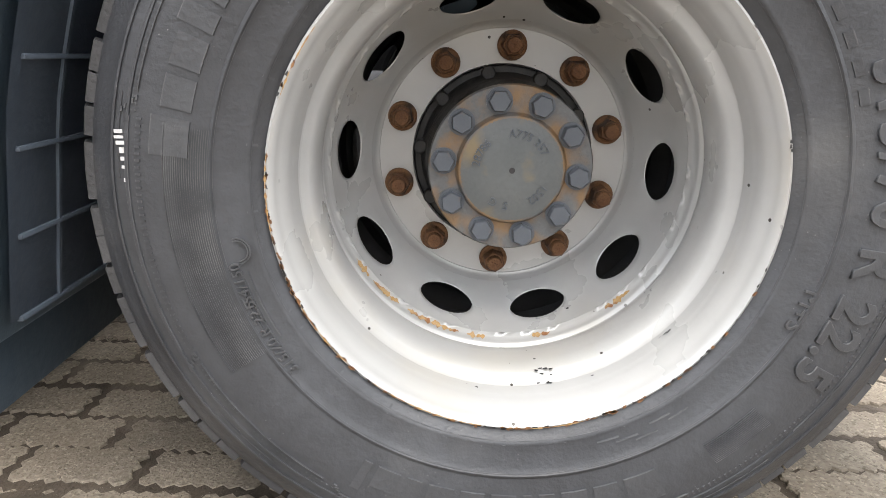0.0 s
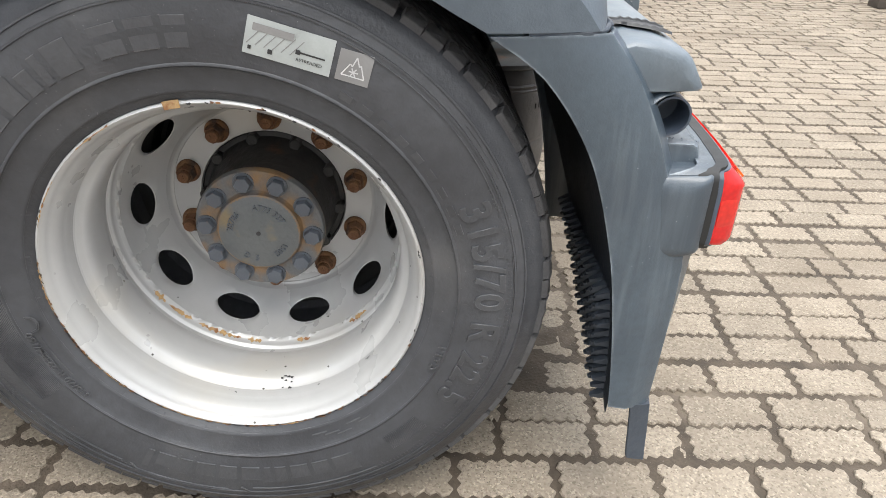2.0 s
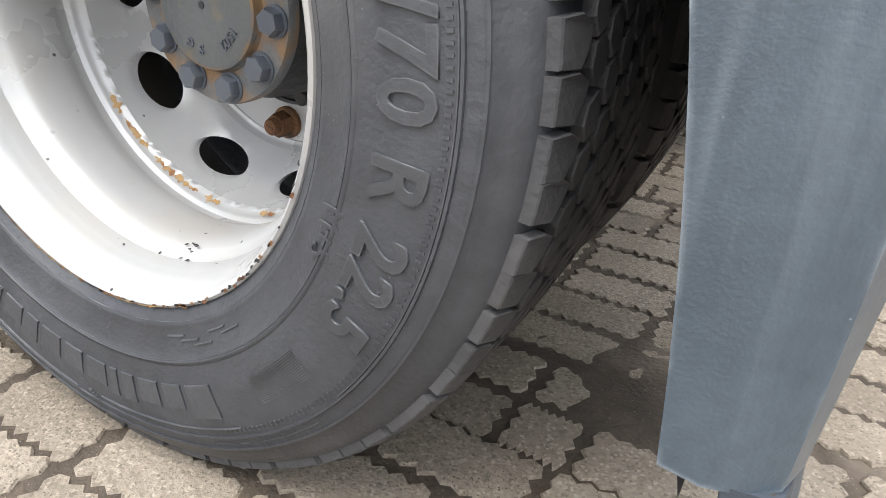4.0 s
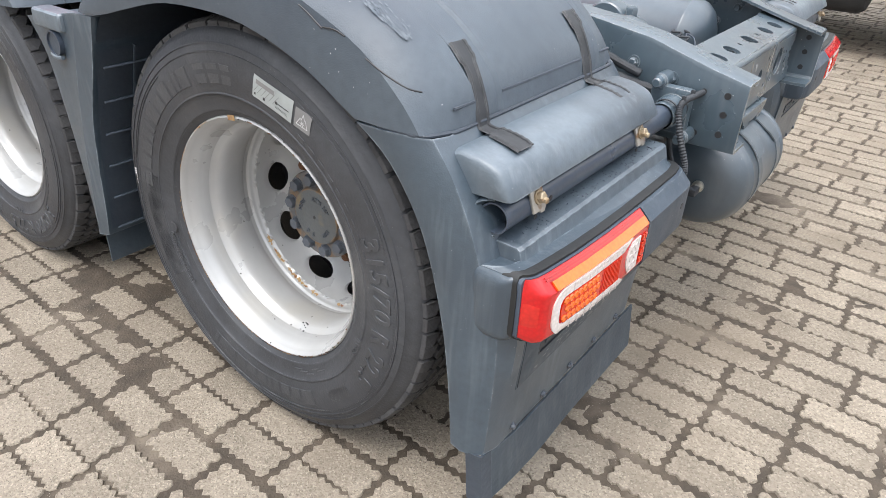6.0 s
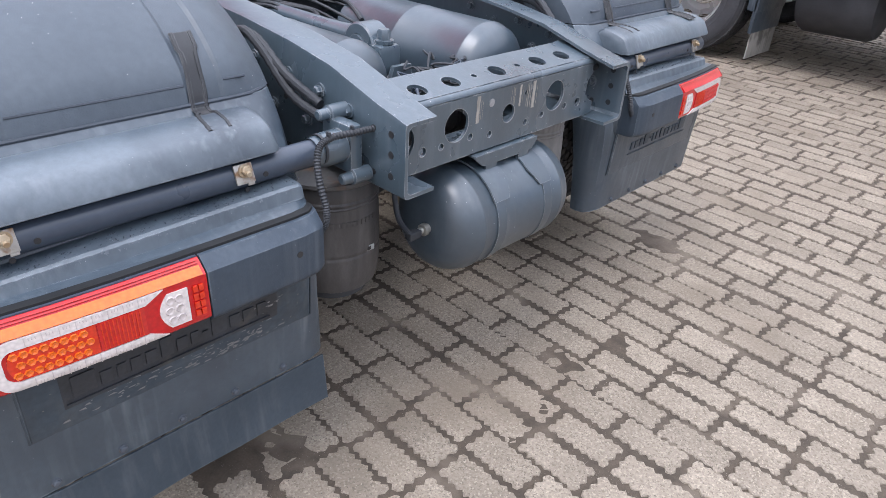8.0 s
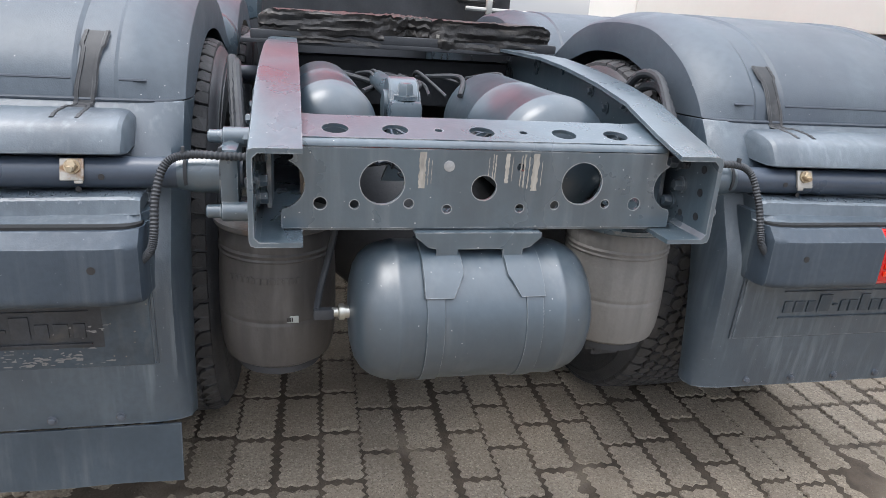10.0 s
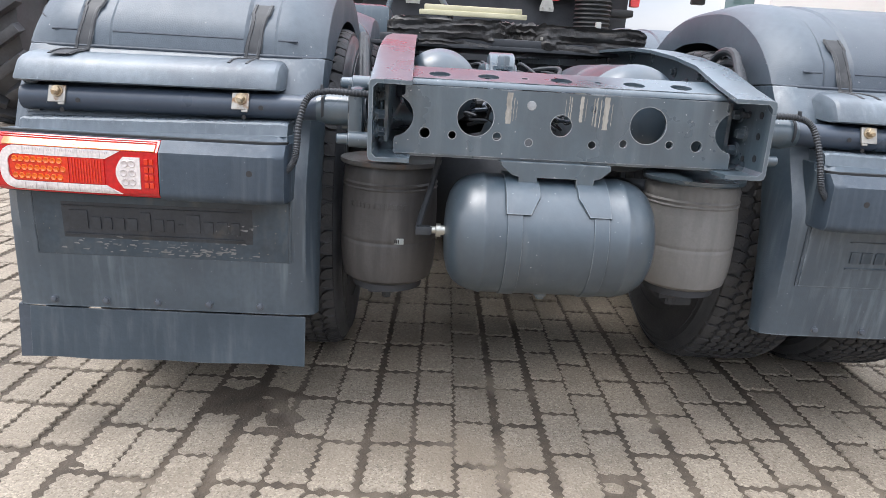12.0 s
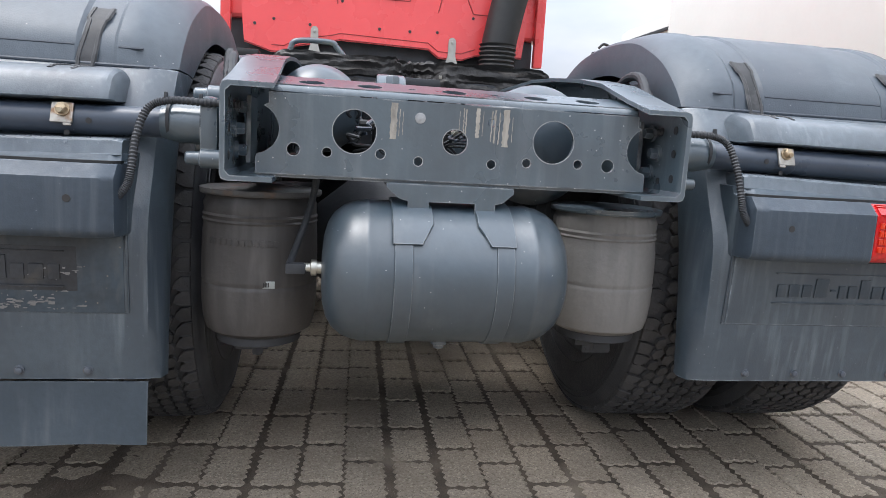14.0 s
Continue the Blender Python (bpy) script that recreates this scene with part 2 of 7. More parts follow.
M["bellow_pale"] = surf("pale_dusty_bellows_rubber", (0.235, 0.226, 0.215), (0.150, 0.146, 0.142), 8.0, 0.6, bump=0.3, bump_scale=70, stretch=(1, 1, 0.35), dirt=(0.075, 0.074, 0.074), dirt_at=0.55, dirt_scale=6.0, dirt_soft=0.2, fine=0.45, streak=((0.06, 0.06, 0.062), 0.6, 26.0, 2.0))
M["tyre"] = surf("weathered_tyre_rubber", (0.035, 0.037, 0.042), (0.064, 0.068, 0.076), 3.5, 0.50, bump=0.3, bump_scale=160, fine=0.45, dirt=(0.094, 0.095, 0.098), dirt_at=0.57, dirt_scale=5.0, dirt_soft=0.25, specks=(0.17, 0.17, 0.17), speck_scale=110, speck_at=0.07)
M["letters"] = surf("raised_rubber_letters", (0.040, 0.042, 0.047), (0.068, 0.072, 0.079), 8.0, 0.45, bump=0.3, bump_scale=140, edge=((0.15, 0.15, 0.155), 0.7, 0.003))
M["tread"] = surf("dusty_tread_rubber", (0.036, 0.037, 0.041), (0.074, 0.073, 0.074), 9.0, 0.8, bump=0.5, bump_scale=150, island=0.2)
M["rim"] = surf("silver_white_rim_paint", (0.490, 0.494, 0.492), (0.415, 0.419, 0.417), 3.0, 0.30, metal=0.20, bump=0.05, bump_scale=60, fine=0.15, dirt=(0.43, 0.41, 0.37), dirt_at=0.57, dirt_scale=5.0, dirt_soft=0.25, specks=(0.03, 0.025, 0.02), speck_scale=30, speck_at=0.07)
# Dark copy of the rim paint: shade behind the hand holes put into colour
M["rim_inner"] = surf("shaded_inner_rim", (0.030, 0.030, 0.032), (0.055, 0.054, 0.054), 8.0, 0.7, bump=0.2)
M["rust"] = surf("rusty_steel", (0.14, 0.062, 0.028), (0.24, 0.12, 0.052), 30.0, 0.85, bump=0.7, bump_scale=160, fine=0.6, dirt=(0.06, 0.035, 0.024), dirt_at=0.52, dirt_scale=40)
M["rust_pale"] = surf("yellow_rust_stain", (0.36, 0.20, 0.06), (0.46, 0.36, 0.22), 60.0, 0.8, bump=0.3, bump_scale=160, fine=0.6, dirt=(0.20, 0.085, 0.03), dirt_at=0.48, dirt_scale=60)
M["hub"] = surf("grey_hub_paint_with_rust", (0.100, 0.106, 0.110), (0.132, 0.134, 0.136), 14.0, 0.5, bump=0.4, bump_scale=120, fine=0.5, dirt=(0.205, 0.125, 0.062), dirt_at=0.45, dirt_scale=22.0, dirt_soft=0.16)
M["spring_plate"] = surf("grey_plate_with_rust", (0.085, 0.088, 0.092), (0.110, 0.108, 0.104), 14.0, 0.5, bump=0.3, bump_scale=120, fine=0.5, dirt=(0.165, 0.088, 0.042), dirt_at=0.52, dirt_scale=16.0, dirt_soft=0.2)
M["hub_cap"] = surf("grey_cast_cap", (0.092, 0.102, 0.105), (0.118, 0.124, 0.124), 12.0, 0.5, bump=0.35, bump_scale=110, dirt=(0.192, 0.148, 0.085), dirt_at=0.54, dirt_scale=16, dirt_soft=0.2)
M["hub_bolt"] = surf("grey_painted_bolt", (0.068, 0.080, 0.098), (0.093, 0.105, 0.123), 20.0, 0.4, bump=0.1, dirt=(0.170, 0.102, 0.051), dirt_at=0.62, dirt_scale=30)
M["grime"] = surf("oily_black_grime", (0.014, 0.014, 0.015), (0.03, 0.028, 0.026), 20.0, 0.55, bump=0.6, bump_scale=80, dirt=(0.07, 0.035, 0.018), dirt_at=0.6, dirt_scale=16)
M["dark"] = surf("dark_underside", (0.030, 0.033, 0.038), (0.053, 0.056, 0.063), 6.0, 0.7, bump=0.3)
M["grease"] = surf("caked_black_grease", (0.018, 0.017, 0.017), (0.044, 0.041, 0.039), 15.0, 0.5, bump=1.0, bump_scale=60, dirt=(0.110, 0.100, 0.090), dirt_at=0.58, dirt_scale=9.0, stretch=(1, 1, 6))
M["hose"] = surf("black_hose_rubber", (0.022, 0.025, 0.030), (0.040, 0.044, 0.050), 20.0, 0.62, bump=0.1)
M["strap"] = surf("dusty_rubber_strap", (0.020, 0.022, 0.025), (0.034, 0.036, 0.040), 14.0, 0.55, bump=0.25, dirt=(0.075, 0.074, 0.076), dirt_at=0.60, dirt_scale=20, edge=((0.16, 0.165, 0.17), 0.7, 0.003))
M["zinc"] = surf("zinc_plate", (0.46, 0.44, 0.40), (0.33, 0.31, 0.28), 60.0, 0.45, metal=0.5, bump=0.3, dirt=(0.22, 0.13, 0.07), dirt_at=0.52, dirt_scale=45)
M["brass"] = surf("yellow_zinc_bolt", (0.44, 0.38, 0.28), (0.32, 0.22, 0.12), 60.0, 0.5, metal=0.5, bump=0.3)
M["brass_fit"] = surf("pale_metal_fitting", (0.55, 0.55, 0.50), (0.40, 0.39, 0.35), 40.0, 0.35, metal=0.8, bump=0.2)
M["red_paint"] = surf("red_cab_paint", (0.88, 0.088, 0.092), (0.82, 0.076, 0.080), 2.0, 0.28, bump=0.0, fine=0.1, coat=0.5)
# Darker red that paints the shading of the cab's pressed grooves
M["groove_shade"] = surf("groove_shade", (0.30, 0.016, 0.018), (0.34, 0.02, 0.022), 5.0, 0.6)
M["black_plastic"] = surf("black_plastic", (0.011, 0.012, 0.013), (0.018, 0.019, 0.020), 8.0, 0.55, bump=0.1)
M["galv"] = surf("galvanised_bracket", (0.50, 0.49, 0.45), (0.40, 0.39, 0.36), 20.0, 0.4, metal=0.6, bump=0.1)
M["white_paint"] = surf("white_vehicle_paint", (0.74, 0.74, 0.70), (0.70, 0.70, 0.66), 1.5, 0.4, bump=0.0, fine=0.06)
M["fence_white"] = surf("white_fence_paint", (0.68, 0.67, 0.62), (0.60, 0.58, 0.53), 4.0, 0.5, bump=0.05)
M["blue_paint"] = surf("blue_cab_paint", (0.015, 0.11, 0.48), (0.012, 0.09, 0.40), 3.0, 0.3, bump=0.0, fine=0.1, coat=0.3)
M["grey_metal"] = surf("grey_painted_metal", (0.36, 0.37, 0.36), (0.28, 0.29, 0.28), 6.0, 0.5, bump=0.1)
M["sticker"] = surf("worn_silver_sticker", (0.42, 0.455, 0.455), (0.33, 0.362, 0.362), 25.0, 0.35, metal=0.2, bump=0.1, dirt=(0.164, 0.172, 0.164), dirt_at=0.62, dirt_scale=25)
M["sticker_grey"] = surf("grey_sticker", (0.22, 0.22, 0.22), (0.17, 0.17, 0.17), 20.0, 0.4, bump=0.1)
M["ink"] = surf("dark_print", (0.02, 0.02, 0.022), (0.03, 0.03, 0.032), 20.0, 0.5, bump=0.0)
M["white_mark"] = surf("white_chalk", (0.62, 0.62, 0.62), (0.45, 0.45, 0.46), 50.0, 0.8, bump=0.2)
# Torn tape remains; also painted light for the gaps under the slab
M["tape_and_gap_light"] = surf("tape_residue_and_gap_light", (0.40, 0.375, 0.33), (0.20, 0.19, 0.17), 90.0, 0.8, bump=0.4, stretch=(1, 1, 0.3))
M["smudge"] = surf("rubbed_dark_panel", (0.034, 0.052, 0.070), (0.057, 0.079, 0.101), 7.0, 0.46, bump=0.3, stretch=(1, 1, 1.4), dirt=(0.022, 0.022, 0.023), dirt_at=0.50, dirt_scale=5.0, dirt_soft=0.30, fine=0.5, streak=((0.15, 0.145, 0.13), 0.5, 30.0, 12.0), specks=(0.16, 0.15, 0.13), speck_scale=60, speck_at=0.1)
M["rubbed"] = surf("rubbed_black_strip", (0.022, 0.025, 0.030), (0.044, 0.050, 0.060), 9.0, 0.5, bump=0.3, dirt=(0.070, 0.066, 0.058), dirt_at=0.58, dirt_scale=14.0, fine=0.5)
M["worn_metal"] = surf("bare_scratched_metal", (0.42, 0.43, 0.44), (0.26, 0.27, 0.28), 60.0, 0.45, metal=0.4, bump=0.3)
M["dark_grey"] = surf("dark_grey_tyre", (0.16, 0.16, 0.155), (0.11, 0.11, 0.105), 12.0, 0.7, bump=0.2)
M["cream_plate"] = surf("cream_painted_plate", (0.62, 0.58, 0.40), (0.50, 0.46, 0.30), 8.0, 0.5, bump=0.1, dirt=(0.2, 0.18, 0.12), dirt_at=0.6)
M["streaked_flap"] = surf("streaked_grey_flap", (0.34, 0.33, 0.30), (0.24, 0.23, 0.21), 8.0, 0.7, bump=0.2, dirt=(0.10, 0.095, 0.085), dirt_at=0.52, dirt_scale=6.0, streak=((0.05, 0.048, 0.045), 0.9, 40.0, 2.0))
M["wood"] = surf("dark_wood_block", (0.10, 0.085, 0.07), (0.07, 0.06, 0.05), 8.0, 0.9, bump=0.4)


def lens(name, colour, rough=0.12):
    """Coloured lamp plastic over a pale reflector."""
    m = bpy.data.materials.new(name)
    m.use_nodes = True
    n, l = m.node_tree.nodes, m.node_tree.links
    b = n["Principled BSDF"]
    t = n.new("ShaderNodeTexVoronoi")
    t.inputs["Scale"].default_value = 140
    tc = n.new("ShaderNodeTexCoord")
    l.new(tc.outputs["Object"], t.inputs["Vector"])
    r = n.new("ShaderNodeMix")
    r.data_type = "RGBA"
    r.inputs[6].default_value = (*colour, 1)
    r.inputs[7].default_value = (*[min(1, v * 0.72) for v in colour], 1)
    l.new(t.outputs["Distance"], r.inputs[0])
    l.new(r.outputs[2], b.inputs["Base Color"])
    b.inputs["Roughness"].default_value = rough
    b.inputs["Coat Weight"].default_value, b.inputs["Coat Roughness"].default_value = 0.35, 0.05
    return m


M["lens_red"] = lens("red_lamp_lens", (0.58, 0.008, 0.010), 0.14)
M["lens_dark_red"] = lens("dark_red_lamp_lens", (0.62, 0.02, 0.015))
M["lens_amber"] = lens("amber_lamp_lens", (0.88, 0.16, 0.015))
M["lens_orange"] = lens("orange_reflector", (0.72, 0.038, 0.010))
M["lens_cup"] = lens("clear_lamp_facet", (0.66, 0.59, 0.57), 0.2)
M["lens_clear"] = lens("clear_lamp_lens", (0.80, 0.73, 0.70))
glass = bpy.data.materials.new("window_glass")
glass.use_nodes = True
gb = glass.node_tree.nodes["Principled BSDF"]
gb.inputs["Base Color"].default_value, gb.inputs["Roughness"].default_value = (0.10, 0.16, 0.16, 1), 0.05
gb.inputs["Metallic"].default_value = 0.0
gb.inputs["Specular IOR Level"].default_value = 0.9
M["glass"] = glass


# ---- mesh helpers ----
def to_mesh(name, bm, smooth=True, angle=35):
    me = bpy.data.meshes.new(name)
    bmesh.ops.recalc_face_normals(bm, faces=bm.faces)
    if smooth:
        lim = radians(angle)
        for f in bm.faces:
            f.smooth = True
        for e in bm.edges:
            if len(e.link_faces) == 2 and e.calc_face_angle(0) > lim:
                e.smooth = False
    bm.to_mesh(me)
    bm.free()
    return me


def part(name, bm, material, parent=None, label="", m=None, smooth=True, angle=35):
    """Links a bmesh (or a mesh) as one mesh object under a thing or a part."""
    me = bm if isinstance(bm, bpy.types.Mesh) else to_mesh(name, bm, smooth, angle)
    if not me.materials:
        me.materials.append(M[material])
    ob = new(name, me)
    if parent:
        ob.parent = parent
    if m is not None:
        ob.matrix_basis = m
    if label:
        ob["label"] = label
    return ob


def thing(name, label, category, group="", kind="", at=(0, 0, 0)):
    ob = new(name)
    ob.empty_display_size = 0.1
    ob.location = at
    return tagged(ob, label, category, group, kind)


def loft(bm, rings, closed=False, cap=False):
    """Skins equal rows of points; closed: each row is a loop."""
    vs = [[bm.verts.new(p) for p in r] for r in rings]
    n = len(vs[0])
    for a, b in zip(vs, vs[1:]):
        for i in range(n if closed else n - 1):
            j = (i + 1) % n
            bm.faces.new((a[i], a[j], b[j], b[i]))
    if cap:
        bm.faces.new(vs[0])
        bm.faces.new(vs[-1])
    return vs


def lathe(bm, profile, n=48, axis="y", centre=(0, 0, 0), close=False, a0=0.0):
    """Turns (radius, along) points round an axis."""
    rings = []
    for r, a in profile:
        ring = []
        for k in range(n):
            t = 2 * math.pi * k / n + a0
            c, s = r * math.cos(t), r * math.sin(t)
            p = {"y": (c, a, s), "x": (a, c, s), "z": (c, s, a)}[axis]
            ring.append(tuple(p[i] + centre[i] for i in range(3)))
        rings.append(ring)
    if close:
        rings.append(rings[0])
    vs = loft(bm, rings, True)
    return vs


def solid(bm, profile, n=32, axis="y", centre=(0, 0, 0), a0=0.0):
    """A lathe closed by caps at both ends."""
    vs = lathe(bm, profile, n, axis, centre, a0=a0)
    bm.faces.new(vs[0])
    bm.faces.new(vs[-1])


def box(bm, c, s, bevel=0.0, m=None, seg=2):
    mat = Matrix.Translation(c) @ Matrix.Diagonal((*s, 1))
    if m is not None:
        mat = m @ mat
    g = bmesh.ops.create_cube(bm, size=1, matrix=mat)
    if bevel:
        es = list({e for v in g["verts"] for e in v.link_edges})
        bmesh.ops.bevel(bm, geom=es, offset=bevel, segments=seg, affect="EDGES", profile=0.6)


def pipe(bm, pts, r, n=10, cap=True, ridge=0.0, sub=6):
    """A round hose along smooth points; ridge: corrugation depth."""
    P = [Vector(p) for p in pts]
    path = []
    for i in range(len(P) - 1):
        p0, p1, p2, p3 = P[max(i - 1, 0)], P[i], P[i + 1], P[min(i + 2, len(P) - 1)]
        for k in range(sub):
            t = k / sub
            path.append(0.5 * ((2 * p1) + (p2 - p0) * t + (2 * p0 - 5 * p1 + 4 * p2 - p3) * t * t + (3 * p1 - p0 - 3 * p2 + p3) * t ** 3))
    path.append(P[-1])
    rings, up = [], Vector((0.13, 0.27, 0.95)).normalized()
    for i, p in enumerate(path):
        d = (path[min(i + 1, len(path) - 1)] - path[max(i - 1, 0)]).normalized()
        side = d.cross(up)
        if side.length < 1e-4:
            side = d.cross(Vector((1, 0, 0)))
        side.normalize()
        up = side.cross(d).normalized()
        rr = r + (ridge if i % 2 else 0.0)
        rings.append([p + rr * (math.cos(2 * math.pi * k / n) * side + math.sin(2 * math.pi * k / n) * up) for k in range(n)])
    loft(bm, rings, True, cap)


def circle(c, r, n=20, a0=0.0, a1=2 * math.pi):
    return [(c[0] + r * math.cos(a0 + (a1 - a0) * k / n), c[1] + r * math.sin(a0 + (a1 - a0) * k / n)) for k in range(n)]


def plate(bm, outline, holes, thick, m):
    """A flat plate with real holes, its outline in local x, y and its thickness along z, moved by m."""
    t = bmesh.new()
    es = []
    for loop in [outline] + holes:
        v = [t.verts.new((x, y, 0)) for x, y in loop]
        es += [t.edges.new((v[i], v[(i + 1) % len(v)])) for i in range(len(v))]
    bmesh.ops.triangle_fill(t, use_beauty=True, use_dissolve=False, edges=es)
    bmesh.ops.recalc_face_normals(t, faces=t.faces)
    g = bmesh.ops.extrude_face_region(t, geom=list(t.faces))
    bmesh.ops.translate(t, vec=(0, 0, thick), verts=[v for v in g["geom"] if isinstance(v, bmesh.types.BMVert)])
    bmesh.ops.transform(t, matrix=m, verts=t.verts)
    me = bpy.data.meshes.new("tmp")
    t.to_mesh(me)
    t.free()
    bm.from_mesh(me)
    bpy.data.meshes.remove(me)


def resample(pts, n):
    """n points at even steps along a smooth line through the given ones."""
    P = [Vector((*p, 0)) if len(p) == 2 else Vector(p) for p in pts]
    fine = []
    for i in range(len(P) - 1):
        p0, p1, p2, p3 = P[max(i - 1, 0)], P[i], P[i + 1], P[min(i + 2, len(P) - 1)]
        for k in range(12):
            t = k / 12
            fine.append(0.5 * ((2 * p1) + (p2 - p0) * t + (2 * p0 - 5 * p1 + 4 * p2 - p3) * t * t + (3 * p1 - p0 - 3 * p2 + p3) * t ** 3))
    fine.append(P[-1])
    d = [0.0]
    for a, b in zip(fine, fine[1:]):
        d.append(d[-1] + (b - a).length)
    out = []
    for k in range(n):
        s = d[-1] * k / (n - 1)
        i = max(j for j in range(len(d)) if d[j] <= s + 1e-9)
        i = min(i, len(fine) - 2)
        f = (s - d[i]) / max(d[i + 1] - d[i], 1e-9)
        out.append(fine[i].lerp(fine[i + 1], min(f, 1)))
    return out


def bolt(bm, c, axis, r=0.012, h=0.012, washer=0.017):
    """A hexagonal head on a washer, standing out along axis."""
    q = Vector(axis).to_track_quat("Z", "Y").to_matrix().to_4x4()
    m = Matrix.Translation(c) @ q
    t = bmesh.new()
    if washer:
        solid(t, [(washer, 0), (washer, h * 0.25)], 18, "z")
    solid(t, [(r, h * 0.2), (r, h * 0.85), (r * 0.8, h)], 6, "z")
    bmesh.ops.transform(t, matrix=m, verts=t.verts)
    me = bpy.data.meshes.new("tmp")
    t.to_mesh(me)
    t.free()
    bm.from_mesh(me)
    bpy.data.meshes.remove(me)


def text_mesh(words, size, depth):
    """The words in the built-in font as a raised mesh, centred, in the x, y plane."""
    cu = bpy.data.curves.new("words", "FONT")
    cu.body, cu.size, cu.extrude, cu.align_x, cu.align_y = words, size, depth, "CENTER", "CENTER"
    cu.resolution_u = 3
    cu.offset = size * 0.022 if size > 0.05 else 0.0
    cu.space_character = 1.08 if size > 0.05 else 1.0
    ob = new("words", cu)
    me = bpy.data.meshes.new_from_object(ob.evaluated_get(bpy.context.evaluated_depsgraph_get()))
    bpy.data.objects.remove(ob)
    bpy.data.curves.remove(cu)
    return me


def mirrored(bm, s):
    """Turns a left-hand part into its right-hand twin when s is -1."""
    if s < 0:
        bmesh.ops.transform(bm, matrix=Matrix.Diagonal((1, -1, 1, 1)), verts=bm.verts)
    return bm


# ---- the tractor truck ----
truck = thing("tractor_truck", "grey-framed three-axle tractor truck with a red cab, parked on paving", "truck")

# -- wheels: local axis y, outside towards -y, rim edge in the plane y = 0 --
TYRE_R, HUB_Z, RIM_Y = 0.503, 0.502, 1.187


def bend(me, radius, angle, y, s=1.0):
    """Lays a flat mesh on the side wall round the axle: its middle at the angle, its tops outward."""
    for v in me.vertices:
        a = angle - s * v.co.x / radius
        r = radius + v.co.y
        v.co = (r * math.cos(a), y - v.co.z, r * math.sin(a))
    return me


def side_y(r):
    """Depth of the tyre's outer side wall at a radius."""
    pts = [(0.297, 0.004), (0.31, -0.006), (0.34, -0.019), (0.38, -0.027), (0.42, -0.028), (0.45, -0.023), (0.47, -0.015), (0.484, -0.004)]
    for (r0, y0), (r1, y1) in zip(pts, pts[1:]):
        if r0 <= r <= r1:
            return y0 + (y1 - y0) * (r - r0) / (r1 - r0)
    return pts[0][1] if r < pts[0][0] else pts[-1][1]


def tyre_mesh():
    bm = bmesh.new()
    half = [(0.284, 0.020), (0.290, 0.010), (0.297, 0.004), (0.303, -0.002), (0.310, -0.006), (0.312, -0.0085), (0.316, -0.0095), (0.318, -0.0092),
            (0.34, -0.019), (0.349, -0.0215), (0.350, -0.0235), (0.353, -0.0235), (0.354, -0.0225), (0.38, -0.027), (0.40, -0.0285), (0.42, -0.028),
            (0.436, -0.0262), (0.4365, -0.028), (0.439, -0.0278), (0.4395, -0.0255), (0.452, -0.0225), (0.4525, -0.0245), (0.455, -0.0240), (0.456, -0.0215),
            (0.47, -0.015), (0.480, -0.008), (0.486, 0.000), (0.490, 0.010)]
    prof = half + [(0.491, 0.03), (0.491, 0.224)] + [(r, 0.254 - y) for r, y in reversed(half)]
    lathe(bm, prof, 120)
    return to_mesh("tyre", bm, angle=50)


def tread_mesh():
    """Interlocking worn tread blocks in five rows."""
    verts, faces = [], []
    count = 84
    step = 2 * math.pi / count
    rows = [(-0.004, 0.032, "edge"), (0.034, 0.064, "in"), (0.066, 0.095, "in"), (0.097, 0.126, "in"), (0.128, 0.157, "in"), (0.159, 0.188, "in"), (0.190, 0.220, "in"), (0.222, 0.258, "edge2")]
    for ri, (y0, y1, kind) in enumerate(rows):
        for k in range(count):
            a = (k + 0.5 * (ri % 2)) * step + 0.006 * math.sin(k * 3.7 + ri)
            ha, g = step * 0.5 - 0.0026, 0.008
            ym = (y0 + y1) / 2
            if kind == "in":
                poly = [(-ha, y0 + g), (-ha * 0.25, y0), (ha * 0.6, y0 + 0.004), (ha, y1 - g), (ha * 0.25, y1), (-ha * 0.6, y1 - 0.004)]
            elif kind == "edge":
                poly = [(-ha * 0.94, y0), (ha * 0.90, y0), (ha, ym), (ha * 0.55, y1), (-ha * 0.35, y1 - 0.006), (-ha, ym)]
            else:
                poly = [(-ha, ym), (-ha * 0.35, y0 + 0.006), (ha * 0.55, y0), (ha, ym), (ha * 0.90, y1), (-ha * 0.94, y1)]
            base = len(verts)
            crown = 0.0035
            for depth, shrink in ((0.488, 1.03), (TYRE_R - 0.0015, 1.0), (TYRE_R, 0.94)):
                for da, y in poly:
                    yy = ym + (y - ym) * shrink
                    drop = crown * ((yy - 0.127) / 0.127) ** 2
                    if kind == "edge" and y == y0 or kind == "edge2" and y == y1:
                        drop += 0.006
                    r = depth - drop
                    t = a + da * shrink
                    verts.append((r * math.cos(t), yy, r * math.sin(t)))
            n = len(poly)
            for lev in (0, 1):
                for i in range(n):
                    j = (i + 1) % n
                    faces.append((base + lev * n + i, base + lev * n + j, base + (lev + 1) * n + j, base + (lev + 1) * n + i))
            faces.append(tuple(base + 2 * n + i for i in range(n)))
    me = bpy.data.meshes.new("tread")
    me.from_pydata(verts, [], faces)
    bm = bmesh.new()
    bm.from_mesh(me)
    bpy.data.meshes.remove(me)
    return to_mesh("tread", bm, smooth=False)


HOLE0 = radians(69)


